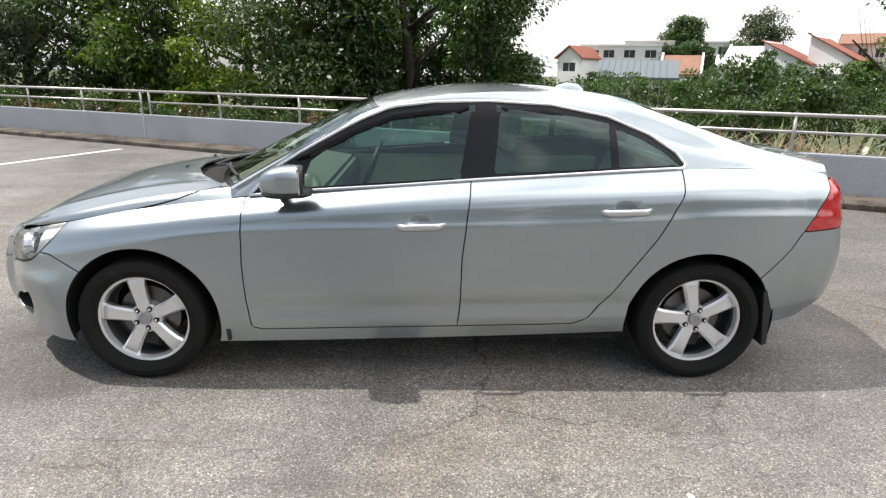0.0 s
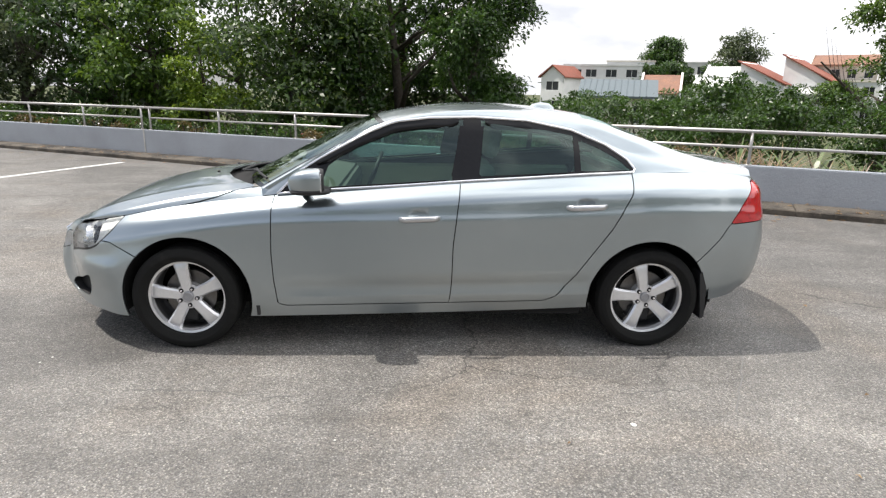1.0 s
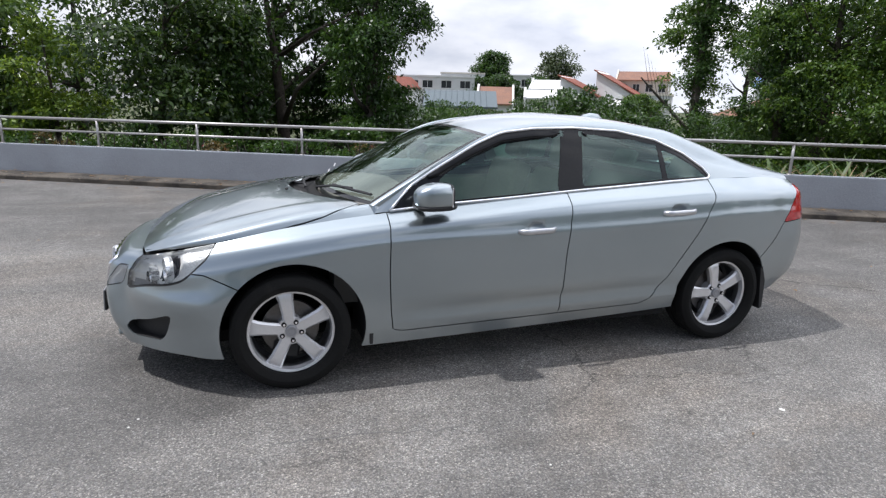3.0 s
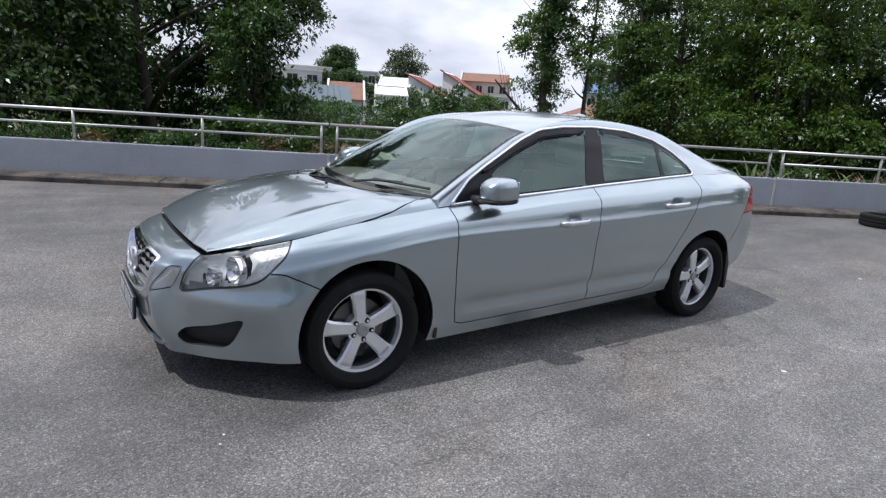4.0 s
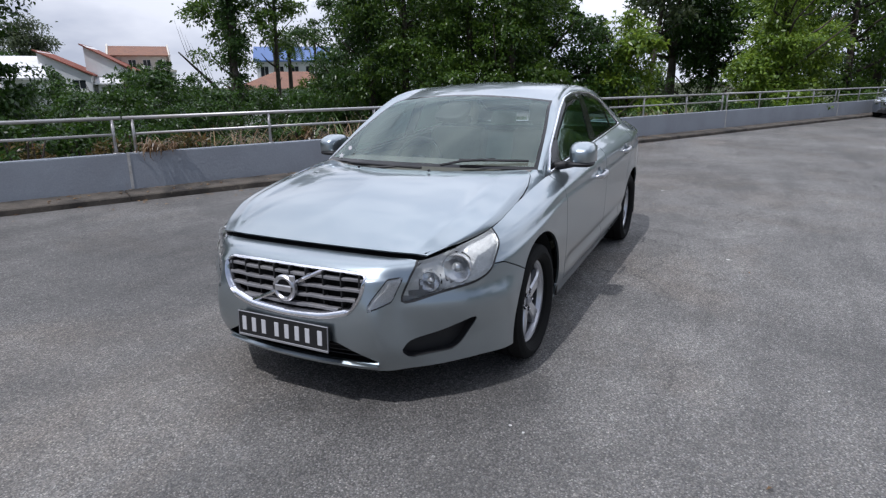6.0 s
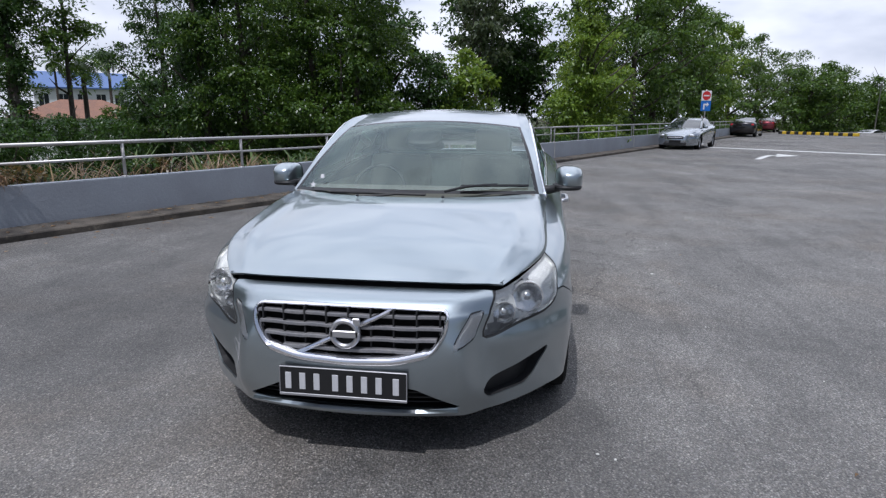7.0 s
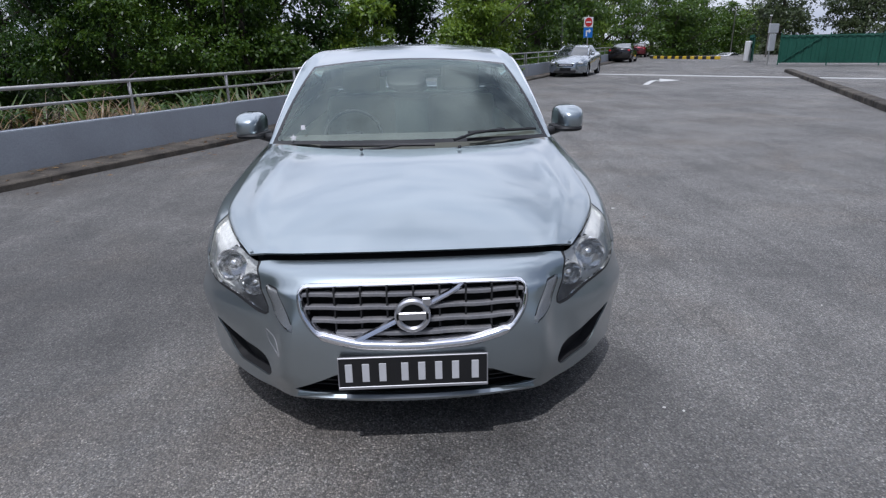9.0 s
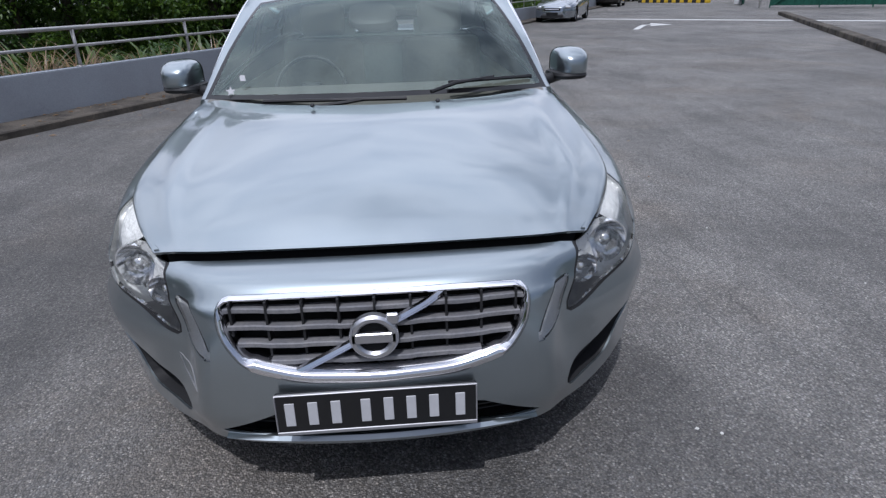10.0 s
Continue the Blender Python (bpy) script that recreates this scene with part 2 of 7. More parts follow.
# near-black for underbody and liners, and for backings that put shade into openings
VOID = mat("underbody_and_gap_black", (0.008, 0.008, 0.008), 0.95)
CHROME = mat("chrome", (0.90, 0.90, 0.92), 0.11, 1.0, grain=(40, 0.03))
RUBBER = mat("tyre_rubber", (0.012, 0.012, 0.0115), 0.85, spec=0.2, spots=[(6, (0.026, 0.024, 0.022), 0.3, 0.15)], grain=(200, 0.25), bump=(220, 0.001))
ALLOY = mat("alloy_wheel", (0.78, 0.78, 0.79), 0.26, 0.6, grain=(60, 0.06), coat=0.4)
BRAKE = mat("brake_disc", (0.16, 0.15, 0.14), 0.45, 0.9, grain=(90, 0.2))
GLASS_SIDE = glass("tinted_side_glass", (0.46, 0.70, 0.62), 0.86, gloss=(0.80, 1.0, 0.95), ior=1.8)
GLASS_FRONT = glass("windscreen_glass", (0.93, 1.0, 0.95), 0.98, gloss=(0.86, 1.0, 0.96), ior=1.8)
GLASS_LAMP = glass("lamp_lens", (0.99, 0.99, 0.98), 0.99, ior=1.5)

# ---- building helpers ----
def mesh_ob(name, bm, material, parent=None, label="", smooth=False, sharp=35.0):
    me = bpy.data.meshes.new(name)
    if smooth:
        for f in bm.faces:
            f.smooth = True
        lim = radians(sharp)
        for e in bm.edges:
            if len(e.link_faces) == 2 and e.calc_face_angle(0.0) > lim:
                e.smooth = False
    bm.to_mesh(me)
    bm.free()
    for m_ in material if isinstance(material, (list, tuple)) else [material]:
        me.materials.append(m_)
    ob = new(name, me)
    if parent is not None:
        ob.parent = parent
    if label:
        ob["label"] = label
    return ob


def part(name, bm, material, parent, label="", smooth=False, sharp=35.0):
    return mesh_ob(name, bm, material, parent, label, smooth, sharp)


def thing(name, label, category, m=None, group="", kind=""):
    ob = new(name)
    ob.empty_display_size = 0.2
    if m is not None:
        ob.matrix_world = m
    return tagged(ob, label, category, group, kind)


def raw(name, verts, faces, material, parent=None, label="", smooth=False):
    """A mesh straight from arrays of corners and faces."""
    me = bpy.data.meshes.new(name)
    me.from_pydata([tuple(map(float, v)) for v in verts], [], [tuple(map(int, f)) for f in faces])
    me.materials.append(material)
    if smooth:
        me.polygons.foreach_set("use_smooth", [True] * len(me.polygons))
    ob = new(name, me)
    if parent is not None:
        ob.parent = parent
    if label:
        ob["label"] = label
    return ob


def box(bm, x0, x1, y0, y1, z0, z1, bevel=0.0, m=None, seg=1):
    r = bmesh.ops.create_cube(bm, size=1.0)
    vs = r["verts"]
    bmesh.ops.transform(bm, matrix=Matrix.Translation(((x0 + x1) / 2, (y0 + y1) / 2, (z0 + z1) / 2)) @ Matrix.Diagonal((x1 - x0, y1 - y0, z1 - z0, 1)), verts=vs)
    if bevel:
        es = list({e for v in vs for e in v.link_edges})
        r = bmesh.ops.bevel(bm, geom=es, offset=bevel, segments=seg, affect="EDGES", profile=0.6)
        vs = list({v for f in r["faces"] for v in f.verts} | {v for v in vs if v.is_valid})
    if m is not None:
        bmesh.ops.transform(bm, matrix=m, verts=vs)
    return vs


def tube(bm, pts, radius, seg=8, caps=True, radii=None):
    """A round tube through points."""
    pts = [Vector(p) for p in pts]
    rings, side = [], None
    for i, p in enumerate(pts):
        d = (pts[min(i + 1, len(pts) - 1)] - pts[max(i - 1, 0)]).normalized()
        if side is None:
            side = d.cross(Vector((0, 0, 1)) if abs(d.z) < 0.9 else Vector((1, 0, 0))).normalized()
        side = (side - d * side.dot(d)).normalized()
        up = d.cross(side)
        r = radii[i] if radii else radius
        rings.append([bm.verts.new(p + (side * math.cos(a) + up * math.sin(a)) * r) for a in (2 * math.pi * k / seg for k in range(seg))])
    for a, b in zip(rings, rings[1:]):
        for k in range(seg):
            bm.faces.new((a[k], a[(k + 1) % seg], b[(k + 1) % seg], b[k]))
    if caps:
        bm.faces.new(rings[0][::-1]), bm.faces.new(rings[-1])


def prism(bm, outline, depth, m=None):
    """A closed outline in x, z, thick along y by depth, with m applied."""
    a = [bm.verts.new((x, 0, z)) for x, z in outline]
    b = [bm.verts.new((x, depth, z)) for x, z in outline]
    n_ = len(a)
    bm.faces.new(a), bm.faces.new(b[::-1])
    for i in range(n_):
        bm.faces.new((a[i], b[i], b[(i + 1) % n_], a[(i + 1) % n_]))
    if m is not None:
        bmesh.ops.transform(bm, matrix=m, verts=a + b)
    bmesh.ops.recalc_face_normals(bm, faces=list({f for v in a + b for f in v.link_faces}))


# ---- the setting: car park deck, boundary wall and rail ----
WALL_C, WALL_S = 6.35, 0.5
WALL_N = Vector((WALL_S, 1, 0)).normalized()


def on_wall(x, out=0.0, z=0.0):
    """A point of the rail's line at x, moved outwards by out."""
    p = Vector((x, WALL_C - WALL_S * x, 0)) + WALL_N * out
    p.z = z
    return p


def strip(bm, x0, x1, o0, o1, z0, z1, step=1.0):
    """A straight bar along the wall, from offset o0 to o1."""
    n_ = max(1, int(abs(x1 - x0) / step))
    rings = []
    for i in range(n_ + 1):
        x = x0 + (x1 - x0) * i / n_
        rings.append([bm.verts.new(on_wall(x, o, z)) for o, z in ((o0, z0), (o1, z0), (o1, z1), (o0, z1))])
    for a, b in zip(rings, rings[1:]):
        for k in range(4):
            bm.faces.new((a[k], a[(k + 1) % 4], b[(k + 1) % 4], b[k]))
    bm.faces.new(rings[0][::-1]), bm.faces.new(rings[-1])
    bmesh.ops.recalc_face_normals(bm, faces=bm.faces[:])


def deck():
    """The asphalt deck, gently uneven."""
    bm = bmesh.new()
    a, b = on_wall(-34, -0.1), on_wall(62, -0.1)
    n_, m_ = 60, 40
    rows = []
    for i in range(n_ + 1):
        e = a.lerp(b, i / n_)
        rows.append([bm.verts.new(e - WALL_N * (46 * j / m_)) for j in range(m_ + 1)])
    for i in range(n_):
        for j in range(m_):
            bm.faces.new((rows[i][j], rows[i][j + 1], rows[i + 1][j + 1], rows[i + 1][j]))
    bmesh.ops.recalc_face_normals(bm, faces=bm.faces[:])
    if bm.faces[:][0].normal.z < 0:
        bmesh.ops.reverse_faces(bm, faces=bm.faces[:])
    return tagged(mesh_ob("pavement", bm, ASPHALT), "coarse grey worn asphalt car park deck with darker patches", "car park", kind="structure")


def lower_ground():
    """The land round and below the deck, out to the horizon."""
    bm = bmesh.new()
    g, n_ = [], 72
    for i in range(n_ + 1):
        row = []
        for j in range(n_ + 1):
            u, v = (i / n_ * 2 - 1), (j / n_ * 2 - 1)
            x, y = math.copysign(abs(u) ** 2.6, u) * 900, math.copysign(abs(v) ** 2.6, v) * 900
            out = (Vector((x, y, 0)) - Vector((0, WALL_C, 0))).dot(WALL_N)
            z = -0.5 if out < 0.3 else -0.25 - 1.9 * min(1, (out - 0.3) / 7) - 2.2 * max(0, min(1, (out - 12) / 25)) + 2.0 * max(0, min(1, (out - 40) / 60))
            z += 0.5 * noise.noise((x * 0.05, y * 0.05, 0)) if out > 3 else 0
            row.append(bm.verts.new((x, y, z)))
        g.append(row)
    for i in range(n_):
        for j in range(n_):
            bm.faces.new((g[i][j], g[i + 1][j], g[i + 1][j + 1], g[i][j + 1]))
    return tagged(mesh_ob("ground", bm, SOIL, smooth=True), "overgrown dark green ground beyond the car park wall", "ground", kind="structure")


JOINT0, PERIOD = 1.057, 7.0
POST_AT = (0.0, 0.222, 1.95, 3.65, 5.35)


def boundary_wall():
    wall = thing("wall_north", "low grey-blue painted concrete parapet wall with vertical joints", "wall", kind="structure")
    for k in range(-5, 8):
        x0 = JOINT0 + 0.11 + PERIOD * k
        bm = bmesh.new()
        strip(bm, x0 + 0.006, x0 + PERIOD - 0.006, -0.09, 0.09, -0.6, 0.58)
        es = [e for e in bm.edges if all(v.co.z > 0.5 for v in e.verts)]
        bmesh.ops.bevel(bm, geom=es, offset=0.012, segments=2, affect="EDGES")
        part("wall_panel", bm, CONCRETE, wall)
        bm = bmesh.new()
        strip(bm, x0 - 0.016, x0 + 0.016, -0.097, -0.085, 0.1, 0.60)
        part("joint_seal", bm, SEALANT, wall, "pale sealant strip over the joint")
    kerb = thing("kerb", "stained brown concrete ledge at the foot of the wall", "kerb", kind="structure")
    for k in range(-16, 26):
        x0 = JOINT0 + 2.1 * k
        bm = bmesh.new()
        strip(bm, x0 + 0.004, x0 + 2.1 - 0.004, -0.57, -0.118, -0.2, 0.075, 0.7)
        for v in bm.verts:
            if v.co.z > 0:
                v.co.z = 0.105 if (v.co - on_wall(0)).dot(WALL_N) > -.3 else 0.080
            v.co += Vector((noise.noise(v.co * 3.1), noise.noise(v.co * 2.7 + Vector((9, 0, 0))), noise.noise(v.co * 2.2))) * 0.008
        es = [e for e in bm.edges if all(v.co.z > 0.03 for v in e.verts)]
        bmesh.ops.bevel(bm, geom=es, offset=0.014, segments=1, affect="EDGES")
        part("kerb_stone", bm, KERB, kerb)


def railing():
    for k in range(-4, 7):
        x0 = JOINT0 + 0.222 + PERIOD * k
        x1 = JOINT0 + PERIOD * (k + 1)
        rail = thing("handrail", "galvanised two-bar steel pipe handrail on the wall", "railing", pose(*on_wall((x0 + x1) / 2, 0, 0.58)), group="handrail bays along the wall")
        o = on_wall((x0 + x1) / 2, 0, 0.58)
        for z, r, ext in ((1.05, 0.026, 0.1), (0.835, 0.019, 0.0)):
            bm = bmesh.new()
            tube(bm, [on_wall(x0 - ext, 0, z) - o, on_wall(x1 + ext, 0, z) - o], r, 10)
            part("top_bar" if z > 1 else "lower_bar", bm, STEEL, rail, smooth=True)
        for off in POST_AT[1:] + (PERIOD,):
            x = JOINT0 + PERIOD * k + off
            bm = bmesh.new()
            tube(bm, [on_wall(x, 0, 0.575) - o, on_wall(x, 0, 1.045) - o], 0.022, 10)
            q = on_wall(x, 0, 0.58) - o
            tube(bm, [q, q + Vector((0, 0, 0.012))], 0.05, 10)
            part("post", bm, STEEL, rail, smooth=True)


deck()
lower_ground()
boundary_wall()
railing()

# ---- the silver saloon ----
from mathutils.bvhtree import BVHTree

def spline(keys, n_, ghost=None):
    """A smooth curve through keys by chord length; n_ points, and the index of each key. ghost: mirror signs at the ends, for a curve
    that crosses the middle plane there."""
    k = np.array(keys, float)
    if ghost is not None:
        k = np.vstack([k[1] * ghost, k, k[-2] * ghost])
    else:
        k = np.vstack([2 * k[0] - k[1], k, 2 * k[-1] - k[-2]])
    t = np.r_[0, np.cumsum(np.linalg.norm(np.diff(k, axis=0), axis=1) ** 0.6 + 1e-6)]
    slopes = (k[2:] - k[:-2]) / (t[2:] - t[:-2])[:, None]
    out = []
    m_ = len(k) - 3
    for i in range(m_):
        h = t[i + 2] - t[i + 1]
        count = n_[i] if isinstance(n_, (list, tuple)) else n_
        for s in np.linspace(0, 1, count, endpoint=False):
            a, b = 2 * s**3 - 3 * s**2 + 1, s**3 - 2 * s**2 + s
            c, d = -2 * s**3 + 3 * s**2, s**3 - s**2
            out.append(a * k[i + 1] + b * h * slopes[i] + c * k[i + 2] + d * h * slopes[i + 1])
    out.append(k[-2])
    return np.array(out)


FLIP = np.array((1, -1, 1))
# character lines from the middle of the nose round the flank to the middle of the tail
L_EDGE = [(-2.13, 0, .70), (-2.12, -.40, .70), (-2.108, -.52, .70), (-2.085, -.59, .697), (-1.94, -.69, .735), (-1.73, -.775, .785), (-1.40, -.785, .85), (-.86, -.785, .915),
          (.2, -.80, 1.005), (1.0, -.80, 1.055), (1.39, -.785, 1.075), (1.8, -.745, 1.07), (2.04, -.68, 1.045), (2.20, 0, 1.05)]
L_SHOULDER = [(-2.24, 0, .685), (-2.21, -.40, .685), (-2.145, -.54, .678), (-2.075, -.635, .672), (-1.94, -.75, .70), (-1.73, -.832, .745), (-1.40, -.875, .795), (-.86, -.88, .855),
              (.2, -.895, .93), (1.0, -.905, .965), (1.39, -.905, .985), (1.8, -.865, .985), (2.06, -.77, .985), (2.25, 0, .98)]
L_UPPER = [(-2.305, 0, .635), (-2.275, -.415, .625), (-2.19, -.53, .615), (-2.09, -.655, .60), (-1.965, -.785, .62), (-1.74, -.875, .66), (-1.39, -.912, .72), (-.86, -.908, .775),
           (.2, -.925, .80), (1.0, -.93, .83), (1.39, -.932, .86), (1.8, -.895, .86), (2.09, -.79, .84), (2.28, 0, .83)]
L_MID = [(-2.345, 0, .45), (-2.305, -.43, .45), (-2.205, -.525, .46), (-2.095, -.66, .46), (-1.96, -.80, .46), (-1.74, -.905, .50), (-1.39, -.925, .55), (-.86, -.915, .58),
         (.2, -.925, .60), (1.0, -.925, .62), (1.39, -.935, .66), (1.8, -.90, .64), (2.11, -.79, .64), (2.28, 0, .64)]
L_LOW = [(-2.345, 0, .31), (-2.295, -.43, .31), (-2.205, -.54, .31), (-2.085, -.665, .31), (-1.94, -.79, .31), (-1.74, -.90, .34), (-1.39, -.91, .36), (-.86, -.905, .34),
         (.2, -.91, .36), (1.0, -.91, .37), (1.39, -.92, .42), (1.8, -.875, .42), (2.09, -.76, .43), (2.25, 0, .43)]
L_BOTTOM = [(-2.28, 0, .19), (-2.24, -.43, .195), (-2.165, -.55, .20), (-2.07, -.665, .205), (-1.93, -.785, .21), (-1.74, -.885, .205), (-1.39, -.88, .20), (-.86, -.875, .20),
            (.2, -.875, .225), (1.0, -.875, .255), (1.39, -.88, .28), (1.8, -.83, .29), (2.04, -.69, .32), (2.18, 0, .33)]
# lines of the upper body from the windscreen's foot to the end of the boot lid
U_BELT = [(-.93, -.783, .914), (-.55, -.79, .95), (-.12, -.795, .98), (.35, -.80, 1.017), (.95, -.80, 1.052), (1.30, -.79, 1.072), (1.64, -.765, 1.075), (2.04, -.68, 1.045)]
U_DRIP = [(-.90, -.765, .945), (-.52, -.715, 1.175), (-.14, -.665, 1.35), (.35, -.645, 1.388), (.90, -.665, 1.325), (1.22, -.705, 1.195), (1.62, -.735, 1.108), (2.04, -.67, 1.058)]
U_GLASS = [(-.95, -.745, .955), (-.60, -.685, 1.15), (-.21, -.605, 1.325), (.35, -.55, 1.422), (.98, -.57, 1.378), (1.30, -.605, 1.283), (1.66, -.62, 1.166), (2.06, -.60, 1.082)]
U_MIDDLE = [(-1.14, 0, .968), (-.71, 0, 1.185), (-.30, 0, 1.368), (.35, 0, 1.452), (1.05, 0, 1.398), (1.38, 0, 1.295), (1.72, 0, 1.172), (2.19, 0, 1.088)]
WHEELS_X, WHEEL_Z, TYRE_R = (-1.388, 1.388), 0.310, 0.312


def loft(lines, along, across, ghost=None):
    """A grid of points through the lines."""
    curves = [spline(l_, along, ghost) for l_ in lines]
    return np.array([spline([c[i] for c in curves], across) for i in range(len(curves[0]))])


def ring_grid(along=(16, 9, 9, 10, 14, 16, 26, 46, 34, 18, 20, 14, 14), across=(4, 4, 3, 3, 5, 7, 6)):
    """The flank from nose to tail, with the ridge that runs down the bumper beside the plate and the crease along the doors' foot."""
    S, U, M = (np.array(l_) for l_ in (L_SHOULDER, L_UPPER, L_MID))
    g = loft([L_EDGE, S, S * .28 + U * .72, U, U * .72 + M * .28, M, L_LOW, L_BOTTOM], along, across, FLIP)
    x, y, z = g[..., 0], np.abs(g[..., 1]), g[..., 2]
    up = np.clip((z - .20) / .12, 0, 1) * np.clip((.66 - z) / .14, 0, 1)
    mid = .455 + .10 * np.clip((.45 - z) / .25, -1, 1)
    front = np.clip((-1.9 - x) / .15, 0, 1)
    g[..., 0] -= front * up * .014 * np.exp(-(((y - mid) / .050) ** 2))
    g[..., 0] += front * up * .008 * np.exp(-(((y - mid - .10) / .05) ** 2))
    corner = np.clip((-1.72 - x) / .1, 0, 1) * np.clip((y - .50) / .06, 0, 1) * np.clip((.555 - z) / .045, 0, 1) * np.clip((z - .35) / .13, 0, 1)
    g[..., 0] -= corner * .011
    g[..., 1] -= corner * .011
    door = np.clip((x + .9) / .2, 0, 1) * np.clip((1.15 - x) / .2, 0, 1)
    g[..., 1] += door * .020 * np.exp(-(((z - .395 - .02 * x) / .030) ** 2))
    return g


EDGE_CURVE = spline(L_EDGE, 12, FLIP)[30:100]


def grid_bm(g, flip=False):
    bm = bmesh.new()
    vs = [[bm.verts.new(p) for p in row] for row in g]
    for i in range(len(vs) - 1):
        for j in range(len(vs[0]) - 1):
            q = [vs[i][j], vs[i + 1][j], vs[i + 1][j + 1], vs[i][j + 1]]
            bm.faces.new(q[::-1] if flip else q)
    return bm


def inside(poly):
    """Signed distance to a closed outline, negative within, of arrays of points."""
    P = np.array(poly, float)
    A, B = P, np.roll(P, -1, axis=0)

    def f(u, v):
        q = np.stack([u, v], -1)[:, None]
        ab = B - A
        s = np.clip(((q - A) * ab).sum(-1) / (ab * ab).sum(-1), 0, 1)
        d = np.sqrt((((q - A) - s[..., None] * ab) ** 2).sum(-1)).min(1)
        up = (A[:, 1] > q[..., 1]) != (B[:, 1] > q[..., 1])
        with np.errstate(divide="ignore", invalid="ignore"):
            cross = q[..., 0] < (B[:, 0] - A[:, 0]) * (q[..., 1] - A[:, 1]) / (B[:, 1] - A[:, 1]) + A[:, 0]
        odd = (up & cross).sum(1) % 2 == 1
        return np.where(odd, -d, d)

    return f


def rounded(poly, r=0.02, n_=4):
    """The outline with its corners rounded."""
    out, m_ = [], len(poly)
    for i in range(m_):
        p, a, b = (np.array(poly[j % m_], float) for j in (i, i - 1, i + 1))
        da, db = np.linalg.norm(a - p), np.linalg.norm(b - p)
        k = min(r, da * 0.45, db * 0.45)
        s, e = p + (a - p) / da * k, p + (b - p) / db * k
        for t in np.linspace(0, 1, n_):
            out.append(tuple((1 - t) ** 2 * s + 2 * t * (1 - t) * p + t**2 * e))
    return out


def cut(bm, f, level=0.0):
    """Cuts the faces along f = level; f takes an array of points."""
    bm.verts.ensure_lookup_table()
    bm.verts.index_update()
    co = np.array([v.co[:] for v in bm.verts])
    val = f(co) - level
    val[np.abs(val) < 1e-5] = 0.0
    new_on = {v for v, x in zip(bm.verts, val) if x == 0.0}
    todo = [(e, val[e.verts[0].index], val[e.verts[1].index]) for e in bm.edges if val[e.verts[0].index] * val[e.verts[1].index] < 0]
    for e, a, b in todo:
        new_on.add(bmesh.utils.edge_split(e, e.verts[0], a / (a - b))[1])
    faces = {fc for v in new_on for fc in v.link_faces}
    for fc in faces:
        on = [v for v in fc.verts if v in new_on]
        if len(on) == 2 and not any(set(e.verts) == set(on) for e in fc.edges):
            bmesh.utils.face_split(fc, on[0], on[1])


def centres(bm):
    return np.array([f.calc_center_median()[:] for f in bm.faces])


def take(bm, mask):
    """A new bmesh with the faces for which mask holds."""
    out, seen = bmesh.new(), {}
    for f, keep in zip(bm.faces, mask):
        if keep:
            vs = []
            for v in f.verts:
                if v not in seen:
                    seen[v] = out.verts.new(v.co)
                vs.append(seen[v])
            out.faces.new(vs)
    return out


def pieces(bm):
    """Each connected piece as a bmesh of its own."""
    bm.faces.ensure_lookup_table()
    left, out = set(bm.faces), []
    while left:
        stack, got = [left.pop()], set()
        while stack:
            f = stack.pop()
            got.add(f)
            for e in f.edges:
                for g_ in e.link_faces:
                    if g_ in left:
                        left.discard(g_)
                        stack.append(g_)
        p = take(bm, [f in got for f in bm.faces])
        p.normal_update()
        out.append(p)
    return out


def on_edge_line(v):
    """Whether a corner lies on the wing's upper edge, ahead of the doors."""
    return v.co.x < -.8 and abs(v.co.z - np.interp(v.co.x, EDGE_CURVE[:, 0], EDGE_CURVE[:, 2])) < .004 and v.co.x > -1.72


def flanged(bm, depth=0.012, mirror=False, weld=False):
    """Turns the open edges in by depth, as pressed sheet is; adds the mirror image if wanted."""
    bm.normal_update()
    vn = {v: v.normal.copy() for v in bm.verts}
    edge = [e for e in bm.edges if e.is_boundary and not all(abs(v.co.y) < 1e-4 for v in e.verts) and not (weld and all(on_edge_line(v) for v in e.verts))]
    if edge and depth:
        src = {v for e in edge for v in e.verts}
        pos = {tuple(round(c, 6) for c in v.co): vn[v] for v in src}
        r = bmesh.ops.extrude_edge_only(bm, edges=edge)
        for v in (g_ for g_ in r["geom"] if isinstance(g_, bmesh.types.BMVert)):
            v.co -= pos[tuple(round(c, 6) for c in v.co)] * depth
        for e in edge:
            e.smooth = False
    if mirror:
        mirrored(bm)
    return bm


def mirrored(bm):
    r = bmesh.ops.duplicate(bm, geom=bm.verts[:] + bm.edges[:] + bm.faces[:])
    vs = [g_ for g_ in r["geom"] if isinstance(g_, bmesh.types.BMVert)]
    fs = [g_ for g_ in r["geom"] if isinstance(g_, bmesh.types.BMFace)]
    for v in vs:
        v.co.y *= -1
    bmesh.ops.reverse_faces(bm, faces=fs)
    bmesh.ops.remove_doubles(bm, verts=[v for v in bm.verts if abs(v.co.y) < 2e-4], dist=1e-4)


def flipped(bm):
    for v in bm.verts:
        v.co.y *= -1
    bmesh.ops.reverse_faces(bm, faces=bm.faces[:])
    return bm


def side_xz(poly):
    s = inside(poly)
    return lambda co: s(co[:, 0], co[:, 2])


def arch(x, z, r, flat):
    return lambda co: np.maximum(np.hypot(co[:, 0] - x, (co[:, 2] - z)) - r, -1)


